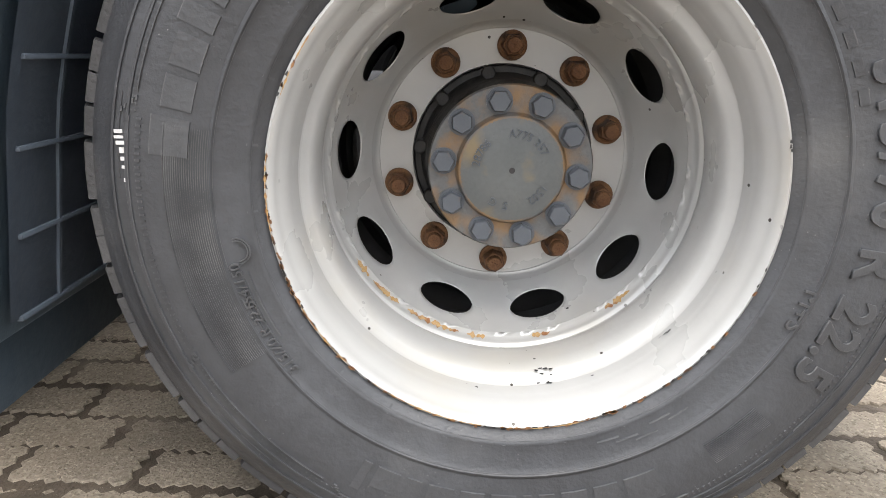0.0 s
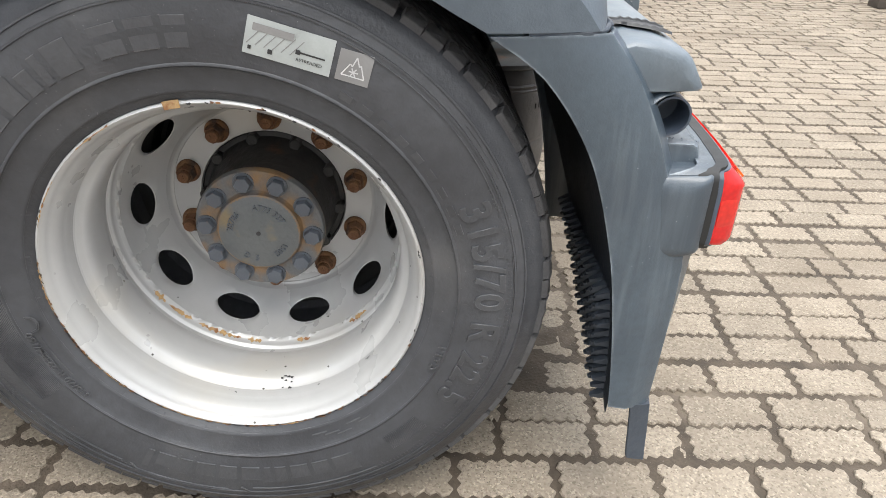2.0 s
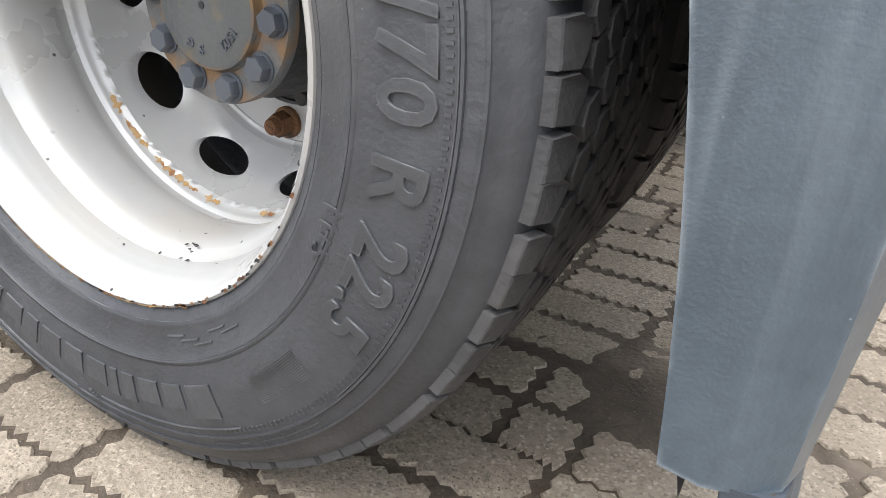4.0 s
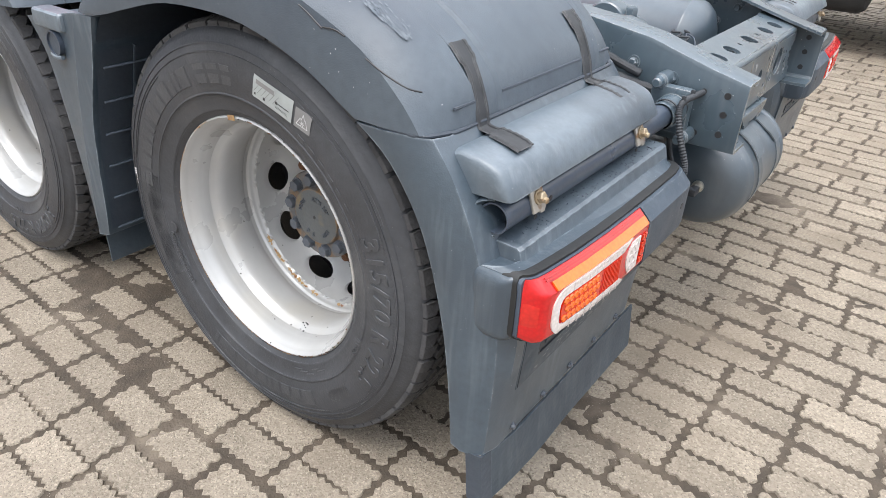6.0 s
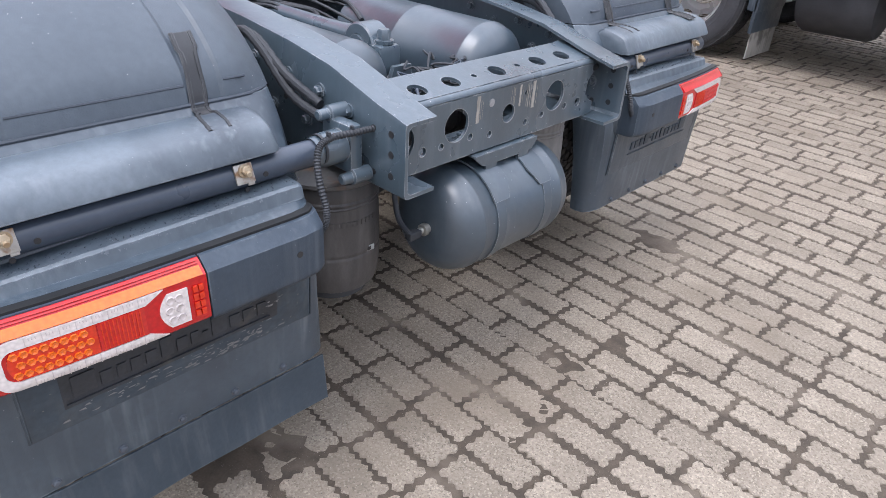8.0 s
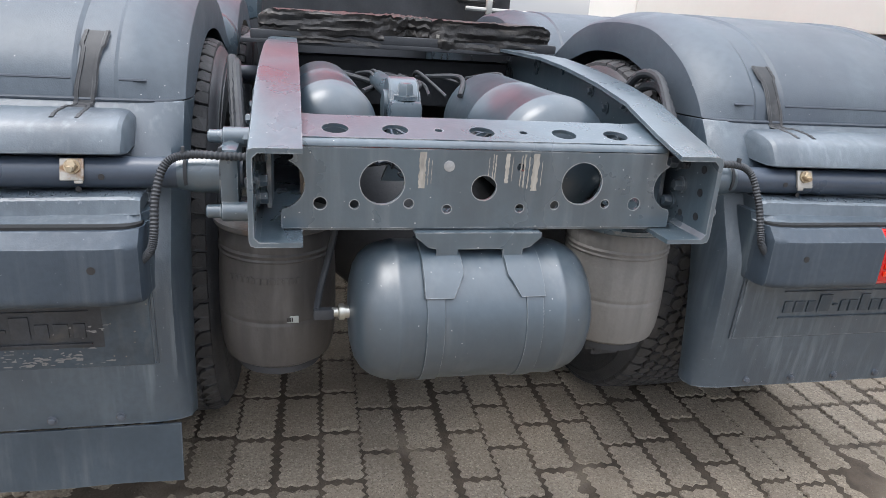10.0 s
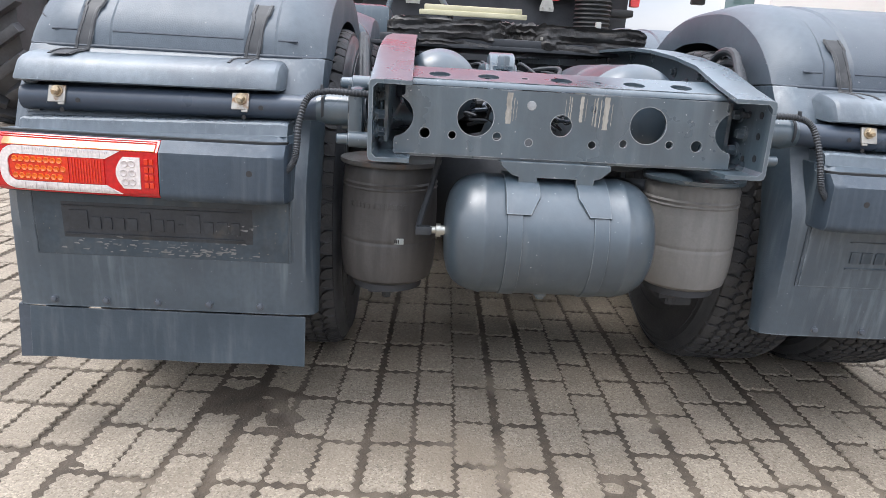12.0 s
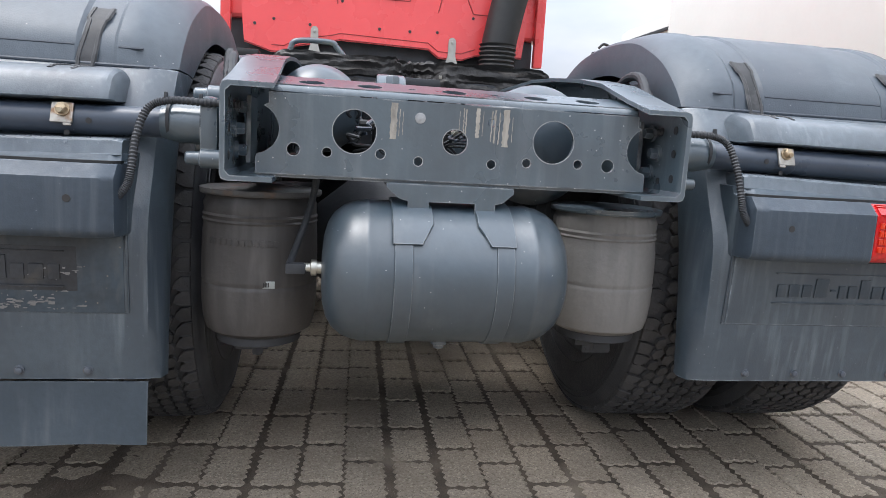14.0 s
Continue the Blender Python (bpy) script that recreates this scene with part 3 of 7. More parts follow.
def rim_mesh():
    bm = bmesh.new()
    # barrel, from the curled flange inwards, with a back face
    prof = [(0.286, 0.016), (0.2955, 0.010), (0.2985, 0.004), (0.2975, 0.000), (0.2945, -0.002), (0.2915, 0.0005), (0.2875, 0.010), (0.2845, 0.018), (0.2805, 0.024),
            (0.2765, 0.040), (0.2735, 0.062), (0.270, 0.070), (0.262, 0.078), (0.2565, 0.088), (0.2545, 0.105), (0.2545, 0.140), (0.2575, 0.155), (0.264, 0.164),
            (0.2665, 0.170), (0.2660, 0.178), (0.2625, 0.1815), (0.2600, 0.1845), (0.2600, 0.1885), (0.2560, 0.1935), (0.2520, 0.200)]
    lathe(bm, prof, 120)
    back = [(0.2520, 0.200), (0.262, 0.205), (0.268, 0.24), (0.286, 0.254), (0.298, 0.254), (0.298, 0.250), (0.288, 0.246), (0.274, 0.23), (0.272, 0.06), (0.286, 0.016)]
    lathe(bm, back, 80)
    # ring of hand holes: ten patches of a cone
    r_out, y_out, r_in, y_in = 0.2520, 0.200, 0.204, 0.302

    def on_cone(a, s, lift=0.0):
        bow = 0.010 * math.sin(math.pi * s)
        r, y = r_out + (r_in - r_out) * s + bow * 0.9, y_out + (y_in - y_out) * s + bow * 0.4 + lift
        return (r * math.cos(a), y, r * math.sin(a))
    w = radians(18)
    for k in range(10):
        a0 = HOLE0 + k * radians(36)
        N = 32
        rings = [[] for _ in range(6)]
        for i in range(N):
            t = 2 * math.pi * i / N
            c, s = math.cos(t), math.sin(t)
            q = 1 / max(abs(c), abs(s))
            sq = (c * q, s * q)
            el = (0.60 * c, 0.58 * s)
            for j, f in enumerate((0.0, 0.12, 0.45, 1.0)):
                u = (el[0] + (sq[0] - el[0]) * f, el[1] + (sq[1] - el[1]) * f)
                lift = -0.002 if j == 1 else 0.0
                rings[j + 2].append(on_cone(a0 + u[0] * w, 0.5 + 0.5 * u[1], lift))
            rings[1].append(on_cone(a0 + el[0] * w * 0.985, 0.5 + 0.5 * el[1] * 0.985, 0.003))
            rings[0].append(on_cone(a0 + el[0] * w * 0.985, 0.5 + 0.5 * el[1] * 0.985, 0.012))
        loft(bm, rings, True)
    # flat plate that carries the nuts
    lathe(bm, [(0.204, 0.302), (0.200, 0.309), (0.197, 0.3125), (0.193, 0.3135), (0.192, 0.315), (0.141, 0.315), (0.139, 0.322)], 100)
    bmesh.ops.remove_doubles(bm, verts=bm.verts, dist=0.0004)
    return to_mesh("wheel", bm, angle=40)


def hub_parts():
    bm = bmesh.new()
    lathe(bm, [(0.139, 0.33), (0.139, 0.325), (0.136, 0.322), (0.128, 0.321), (0.126, 0.31), (0.121, 0.30), (0.119, 0.25), (0.112, 0.235), (0.110, 0.190)], 64)
    for k in range(10):
        a = radians(84 + 36 * k + 18)
        t = bmesh.new()
        solid(t, [(0.011, 0.320), (0.011, 0.302), (0.009, 0.300)], 14, "y", (0.129 * math.cos(a), 0, 0.129 * math.sin(a)))
        me = bpy.data.meshes.new("tmp")
        t.to_mesh(me)
        t.free()
        bm.from_mesh(me)
        bpy.data.meshes.remove(me)
    drum = to_mesh("hub_drum", bm)
    bm = bmesh.new()
    solid(bm, [(0.113, 0.205), (0.1155, 0.202), (0.1155, 0.190), (0.1135, 0.1865), (0.078, 0.1855), (0.0755, 0.182), (0.0750, 0.180), (0.0735, 0.1755), (0.0695, 0.1730), (0.030, 0.1705),
               (0.012, 0.1700), (0.006, 0.1705), (0.004, 0.176)], 72)
    flange = to_mesh("hub_flange", bm)
    bm = bmesh.new()
    solid(bm, [(0.0185, 0.187), (0.0185, 0.1838)], 20)
    solid(bm, [(0.0158, 0.1838), (0.0158, 0.1735), (0.0140, 0.1710)], 6)
    hb = to_mesh("hub_bolt", bm)
    bm = bmesh.new()
    solid(bm, [(0.0225, 0.315), (0.0225, 0.309), (0.0200, 0.307)], 24)
    solid(bm, [(0.0178, 0.307), (0.0175, 0.289), (0.0155, 0.286)], 6)
    solid(bm, [(0.0122, 0.286), (0.0118, 0.278), (0.0100, 0.2755)], 16)
    box(bm, (0, 0.2752, 0), (0.011, 0.0015, 0.003))
    nut = to_mesh("wheel_nut", bm)
    return drum, flange, hb, nut


def tyre_words():
    """Raised lettering; makers' names stand as plain bars."""
    bm = bmesh.new()

    def add(me):
        bm.from_mesh(me)
        bpy.data.meshes.remove(me)
    for words, r, deg, size in (("315/70 R 22.5", 0.396, -4.5, 0.064), ("M+S", 0.346, -21.5, 0.030), ("315/70 R 22.5", 0.340, 210, 0.018), ("154/150", 0.340, 198.5, 0.018)):
        me = text_mesh(words, size, 0.0028 if size > 0.05 else 0.0014)
        sub = bmesh.new()
        sub.from_mesh(me)
        bmesh.ops.remove_doubles(sub, verts=sub.verts, dist=0.00001)
        bmesh.ops.subdivide_edges(sub, edges=[e for e in sub.edges if e.calc_length() > 0.012], cuts=1)
        bmesh.ops.recalc_face_normals(sub, faces=sub.faces)
        sub.to_mesh(me)
        sub.free()
        add(bend(me, r, radians(deg), side_y(r) - (0.0018 if size < 0.05 else 0.0004)))

    def bar(r, deg0, deg1, h, depth=0.0018):
        n = max(2, int(abs(deg1 - deg0) / 2))
        t = bmesh.new()
        rings = []
        for i in range(n + 1):
            a = radians(deg0 + (deg1 - deg0) * i / n)
            ring = []
            for rr, dy in ((r - h / 2, 0.002), (r - h / 2 + 0.001, -depth), (r + h / 2 - 0.001, -depth), (r + h / 2, 0.002)):
                ring.append((rr * math.cos(a), side_y(rr) + dy, rr * math.sin(a)))
            rings.append(ring)
        loft(t, rings, False)
        me = bpy.data.meshes.new("tmp")
        t.to_mesh(me)
        t.free()
        add(me)
    # maker's mark at the foot and model mark at the shoulder, as letter-sized bars
    a = 297.0
    for wide, tall in ((6.2, 0.040), (4.6, 0.030), (4.8, 0.030), (3.0, 0.036), (1.6, 0.036), (4.8, 0.030), (4.6, 0.030), (4.8, 0.030), (3.0, 0.036), (4.6, 0.030), (1.6, 0.042)):
        bar(0.374 + tall / 2, a, a - wide, tall, 0.0020)
        a -= wide + 1.3
    a = 174.0
    for wide, tall in ((6.0, 0.042), (5.0, 0.034), (5.0, 0.034), (3.2, 0.040), (1.8, 0.042), (0.0, 0.04), (5.6, 0.044), (4.8, 0.034), (5.0, 0.044), (3.0, 0.034), (1.8, 0.042), (5.2, 0.044)):
        if wide:
            bar(0.372 + tall / 2, a, a - wide, tall, 0.0020)
        a -= wide + 1.4
    for a, wide in ((108.0, 5.4), (101.2, 5.2), (94.6, 4.2)):
        bar(0.394, a, a - wide, 0.042, 0.0012)
    # hatched patches and fine ridges
    for k in range(20):
        bar(0.3535 + k * 0.0023, 169, 212, 0.0012, 0.0014)
    for k in range(14):
        bar(0.388 - 0.012 + k * 0.0023, 307, 318.5, 0.0012, 0.0014)
    for r in (0.3515, 0.3985):
        bar(r, 169, 212, 0.0022, 0.0026)
    # worn steps where the shoulder band jogs
    for a0, a1, r in ((128, 165, 0.4300), (169, 205, 0.4360), (208, 236, 0.4240), (240, 262, 0.4330), (268, 300, 0.4260), (20, 64, 0.4300), (-40, 10, 0.4350)):
        bar(r, a0, a1, 0.0030, 0.0026)
    for a, r0, r1 in ((166, 0.430, 0.445), (206, 0.424, 0.440), (238, 0.424, 0.436), (265, 0.426, 0.438)):
        for q in range(5):
            bar(r0 + (r1 - r0) * q / 4, a + 0.5 * q, a + 0.5 * q + 0.7, 0.0040, 0.0026)
    for k in range(90):
        bar(0.4255 if 18 < k < 72 else 0.4320, 150 + k, 150.35 + k, 0.0075, 0.0016)
        bar(0.4290, -64 + k, -63.65 + k, 0.0065, 0.0016)
    for r in (0.3480, 0.3105, 0.4400):
        bar(r, 0, 360, 0.0018, 0.0012)
    for a0, a1 in ((216, 228), (178, 166), (26, 38), (-46, -58), (292, 299)):
        bar(0.446, a0, a1, 0.002, 0.0015)
    for k in range(26):
        a = k * 360 / 26 + 4
        bar(0.310, a, a + 0.5, 0.014, 0.0012)
    for k in range(5):
        bar(0.330 + 0.006 * (k % 3), 196 + k * 1.5, 206 + k * 1.6, 0.003)
        bar(0.324 + 0.005 * (k % 3), 288 + k * 4, 293 + k * 4, 0.003)
    for k in range(9):
        bar(0.365, 60 - k * 5, 57.2 - k * 5, 0.012)
    for ring in (0.0155, 0.0128):
        me = bpy.data.meshes.new("tmp")
        t = bmesh.new()
        lathe(t, [(ring, 0.001), (ring, -0.0012), (ring - 0.0014, -0.0012), (ring - 0.0014, 0.001)], 28, "y", (0.334 * math.cos(radians(191.5)), side_y(0.334), 0.334 * math.sin(radians(191.5))))
        t.to_mesh(me)
        t.free()
        add(me)
    return to_mesh("tyre_lettering", bm, smooth=False)


TYRE, TREAD, RIM = tyre_mesh(), tread_mesh(), rim_mesh()
DRUM, FLANGE, HUB_BOLT, NUT = hub_parts()
WORDS = tyre_words()


def drum_mesh():
    """Brake drum with cooling ribs, added behind the hand holes to keep them dark."""
    bm = bmesh.new()
    prof = [(0.10, 0.372), (0.205, 0.374), (0.212, 0.380)]
    for k in range(6):
        y = 0.392 + 0.024 * k
        prof += [(0.212, y), (0.219, y + 0.004), (0.219, y + 0.010), (0.212, y + 0.014)]
    solid(bm, prof + [(0.212, 0.545), (0.10, 0.552)], 48)
    return to_mesh("brake_drum", bm)


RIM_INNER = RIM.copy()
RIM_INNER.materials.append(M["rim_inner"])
BRAKE = drum_mesh()


def wheel(m, outer=True, label=""):
    w = part("wheel", RIM if outer else RIM_INNER, "rim", truck, label or "silver-white steel disc wheel with ten hand holes and rust spots", m)
    part("tyre", TYRE, "tyre", w, "weathered black truck tyre")
    tagged(part("tread", TREAD, "tread", w, "worn dusty tread blocks"), kind="stuff")
    if outer:
        tagged(part("tyre_lettering", WORDS, "letters", w), kind="stuff")
        part("hub_drum", DRUM, "grime", w, "oily black hub drum")
        part("brake_drum", BRAKE, "dark", w, "dark ribbed brake drum")
        part("hub_flange", FLANGE, "hub", w, "grey hub flange stained with rust")
        for k in range(10):
            a = radians(87.3 + 36 * k)
            part("wheel_nut", NUT, "rust", w, "rusty wheel nut", Matrix.Translation((0.1675 * math.cos(a), 0, 0.1675 * math.sin(a))) @ Matrix.Rotation(0.7 * k, 4, "Y"))
            a = radians(102 + 36 * k)
            part("hub_bolt", HUB_BOLT, "hub_bolt", w, "grey hub bolt", Matrix.Translation((0.0945 * math.cos(a), 0, 0.0945 * math.sin(a))) @ Matrix.Rotation(0.5 * k, 4, "Y"))
    return w


FRONT_X = -1.33
turn = Matrix.Rotation(math.pi, 4, "Z")
main_wheel = None
for x in (0.0, FRONT_X):
    spin = Matrix.Rotation(0.0 if x == 0 else 1.1, 4, "Y")
    w = wheel(Matrix.Translation((x, -RIM_Y, HUB_Z)) @ spin)
    main_wheel = main_wheel or w
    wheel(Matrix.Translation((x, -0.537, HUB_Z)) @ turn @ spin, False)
    wheel(Matrix.Translation((x, RIM_Y, HUB_Z)) @ turn @ spin)
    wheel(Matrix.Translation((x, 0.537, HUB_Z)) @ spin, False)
# steering axle under the cab
for s in (-1, 1):
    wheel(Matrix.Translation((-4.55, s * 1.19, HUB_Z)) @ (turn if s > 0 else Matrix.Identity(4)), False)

# rust arcs and chips on the near rim
bm = bmesh.new()
for d0, d1, r, y in ((212, 219, 0.2562, 0.1932), (221, 233, 0.2562, 0.1932), (236, 255, 0.2562, 0.1932), (258, 264, 0.2562, 0.1932), (280, 286, 0.2562, 0.1932), (306, 316, 0.2562, 0.1932), (97, 101.5, 0.2955, -0.0022), (118, 131, 0.2945, -0.0018), (143, 160, 0.2935, -0.0016), (172, 190, 0.2955, -0.0018), (200, 226, 0.2945, -0.0016), (232, 262, 0.2940, -0.0016), (268, 290, 0.2950, -0.0018)):
    n = max(8, int((d1 - d0) / 0.4))
    rings = []
    for i in range(n + 1):
        a = radians(d0 + (d1 - d0) * i / n)
        wdt = 0.0036 * max(0.10, 0.55 + 1.5 * noise.noise(Vector((i * 0.33, d0, 0.0)))) * math.sin(math.pi * (i + 0.4) / (n + 0.8)) ** 0.5 * (1.0 if r < 0.28 else 0.35)
        off = 0.0022 * noise.noise(Vector((i * 0.21, d0, 7.0))) if r < 0.28 else 0.0
        if d0 == 97:
            wdt = 0.006
        rings.append([((r + off + e) * math.cos(a), y - 0.0022 - ((off + e) * 1.35 if r < 0.28 else 0), (r + off + e) * math.sin(a)) for e in (-wdt, 0.0, wdt)])
    loft(bm, rings)
tagged(part("rust_stain", bm, "rust_pale", main_wheel, "yellow-brown rust stains"), kind="stuff")
bm = bmesh.new()
random.seed(5)
for k in range(9):
    a, y = radians(280 + random.uniform(-2.2, 2.2)), 0.075 + random.uniform(-0.012, 0.012)
    r = 0.2628 - (0.0 if y < 0.078 else 0.004) if y > 0.07 else 0.2715
    c = Vector((r * math.cos(a), y, r * math.sin(a)))
    tang, rad = Vector((-math.sin(a), 0, math.cos(a))), Vector((math.cos(a), 0, math.sin(a)))
    n = 6
    vs = [bm.verts.new(c - rad * 0.0012 + (tang * math.cos(q) + Vector((0, 1, 0)) * math.sin(q)) * random.uniform(0.0015, 0.0042)) for q in [2 * math.pi * i / n for i in range(n)]]
    bm.faces.new(vs)
tagged(part("paint_chip", bm, "ink", main_wheel, "black paint chips"), kind="stuff")
for mat, count, lo, hi, name in (("ink", 80, 0.0008, 0.0026, "dark nicks on the rim edge"), ("rust", 70, 0.0008, 0.0034, "rust spots on the rim edge")):
    bm = bmesh.new()
    for k in range(count):
        a = radians(random.choice((random.gauss(290, 26), random.gauss(205, 22), random.uniform(0, 360))))
        r = 0.2950 + random.uniform(-0.0016, 0.0016)
        tang, rad = Vector((-math.sin(a), 0, math.cos(a))), Vector((math.cos(a), 0, math.sin(a)))
        c = rad * r + Vector((0, -0.0036, 0))
        bm.faces.new([bm.verts.new(c + (tang * math.cos(q) * 1.8 + rad * math.sin(q) * 0.8) * random.uniform(lo, hi)) for q in [2 * math.pi * i / 6 for i in range(6)]])
    tagged(part("edge_nick", bm, mat, main_wheel, name, smooth=False), kind="stuff")
bm = bmesh.new()
for k in range(26):
    a, y = radians(random.gauss(*random.choice(((296, 5), (316, 3), (330, 8), (262, 12))))), random.uniform(0.055, 0.068)
    tang, rad = Vector((-math.sin(a), 0, math.cos(a))), Vector((math.cos(a), 0, math.sin(a)))
    c = rad * 0.2722 + Vector((0, y, 0))
    bm.faces.new([bm.verts.new(c + (tang * math.cos(q) + Vector((0, 1, 0)) * math.sin(q)) * random.uniform(0.0006, 0.0030)) for q in [2 * math.pi * i / 6 for i in range(6)]])
tagged(part("paint_chip", bm, "ink", main_wheel, "black paint chips", smooth=False), kind="stuff")
# casting numbers on the hub cap
bm = bmesh.new()
for words, deg in (("A775 357", 62), ("28786", 152), ("1502", -42), ("S  G", 250)):
    me = text_mesh(words, 0.0165, 0.0013)
    for v in me.vertices:
        a = radians(deg) - v.co.x / 0.052
        r = 0.050 + v.co.y
        v.co = (r * math.cos(a), 0.1708 - v.co.z, r * math.sin(a))
    bm.from_mesh(me)
    bpy.data.meshes.remove(me)
tagged(part("casting_number", bm, "hub_bolt", main_wheel, smooth=False), kind="stuff")
bm = bmesh.new()
solid(bm, [(0.0735, 0.1757), (0.0695, 0.1729), (0.030, 0.1703), (0.012, 0.1698), (0.006, 0.1703)], 64)
part("hub_cap", bm, "hub_cap", main_wheel, "grey cast hub cap with raised numbers")
# Dark dot painted for the shaded dimple in the cap
bm = bmesh.new()
solid(bm, [(0.0042, 0.1722), (0.0042, 0.1695)], 14)
part("centre_hole", bm, "ink", main_wheel)


# -- stickers and chalk marks on the near tyre --
def sticker_on(name, material, label, cx, cz, w, h, tilt, lift=0.0):
    t = bmesh.new()
    rows = []
    for i in range(9):
        row = []
        for j in range(5):
            u, v = (i / 8 - 0.5) * w, (j / 4 - 0.5) * h
            x, z = cx + u * math.cos(tilt) - v * math.sin(tilt), cz + u * math.sin(tilt) + v * math.cos(tilt)
            row.append((x, side_y(math.hypot(x, z)) - 0.0018 - lift, z))
        rows.append(row)
    loft(t, rows)
    return part(name, t, material, main_wheel, label)


T1 = radians(-16)
sticker_on("tyre_sticker", "sticker", "worn silver retread sticker", 0.123, 0.378, 0.112, 0.048, T1)
ux, uz = (math.cos(T1), math.sin(T1)), (-math.sin(T1), math.cos(T1))
at_st = lambda u, v: (0.123 + u * ux[0] + v * uz[0], 0.378 + u * ux[1] + v * uz[1])
sticker_on("sticker_print", "sticker_grey", "", *at_st(-0.022, 0.012), 0.052, 0.0095, T1, 0.0006)
for du, dv, w, h in ((0.030, -0.004, 0.034, 0.0022), (0.012, -0.004, 0.006, 0.006), (-0.048, -0.015, 0.004, 0.005), (-0.022, -0.014, 0.006, 0.006)):
    sticker_on("sticker_print", "ink", "", *at_st(du, dv), w, h, T1, 0.0006)
for k in range(6):
    sticker_on("sticker_print", "sticker_grey", "", *at_st(-0.045 + 0.011 * k, 0.0), 0.0012, 0.026, T1 - 0.6, 0.0005)
me = text_mesh("RETREADED", 0.0062, 0.0002)
for v in me.vertices:
    x, z = at_st(0.028 + v.co.x, -0.0135 + v.co.y)
    v.co = (x, side_y(math.hypot(x, z)) - 0.0026, z)
part("sticker_print", me, "ink", main_wheel)
sticker_on("snow_sticker", "sticker_grey", "grey snowflake sticker", 0.204, 0.352, 0.044, 0.041, T1)
bm = bmesh.new()
for (x0, z0), (x1, z1) in (((-0.015, -0.012), (0.015, -0.012)), ((-0.015, -0.012), (-0.006, 0.004)), ((-0.006, 0.004), (-0.003, 0.001)), ((-0.003, 0.001), (0.001, 0.014)), ((0.001, 0.014), (0.006, 0.003)),
                           ((0.006, 0.003), (0.008, 0.005)), ((0.008, 0.005), (0.015, -0.012)), ((-0.006, -0.006), (0.006, -0.006)), ((-0.003, -0.011), (0.003, -0.001)), ((-0.003, -0.001), (0.003, -0.011))):
    d = Vector((x1 - x0, z1 - z0)).normalized() * 0.0008
    quad = []
    for x, z in ((x0 - d.y, z0 + d.x), (x0 + d.y, z0 - d.x), (x1 + d.y, z1 - d.x), (x1 - d.y, z1 + d.x)):
        X, Z = 0.204 + x * ux[0] + z * uz[0], 0.352 + x * ux[1] + z * uz[1]
        quad.append(bm.verts.new((X, side_y(math.hypot(X, Z)) - 0.0026, Z)))
    bm.faces.new(quad)
part("snow_symbol", bm, "white_mark", main_wheel, smooth=False)
bm = bmesh.new()
for k, (dx, dz, w, h) in enumerate(((0, 0.014, 0.009, 0.004), (0.0, 0.008, 0.010, 0.003), (0.001, 0.002, 0.009, 0.004), (0.002, -0.006, 0.005, 0.006), (0.003, -0.015, 0.006, 0.004), (0.003, -0.024, 0.005, 0.003), (0.003, -0.038, 0.003, 0.004))):
    x, z = -0.442 + dx, 0.052 + dz
    box(bm, (x, side_y(math.hypot(x, z)) - 0.0012, z), (w, 0.0016, h))
part("chalk_mark", bm, "white_mark", main_wheel, "white chalk marks")

# -- mudguards --
GY0, GY1 = 1.25, 0.55
COVER_TOP = [(0.535, 0.912), (0.505, 0.985), (0.435, 1.05), (0.335, 1.10), (0.2, 1.13), (0.03, 1.14), (-0.15, 1.13), (-0.3, 1.095), (-0.42, 1.04), (-0.495, 0.99), (-0.53, 0.952)]
COVER_CREASE = [(0.507, 0.912), (0.472, 0.955), (0.40, 1.015), (0.31, 1.06), (0.2, 1.095), (0.03, 1.107), (-0.15, 1.098), (-0.285, 1.065), (-0.395, 1.015), (-0.462, 0.98), (-0.49, 0.952)]
COVER_EDGE = [(0.369, 0.907), (0.334, 0.926), (0.25, 0.971), (0.14, 1.008), (0.026, 1.025), (-0.143, 1.02), (-0.287, 0.987), (-0.36, 0.967), (-0.40, 0.958), (-0.42, 0.954), (-0.434, 0.951)]


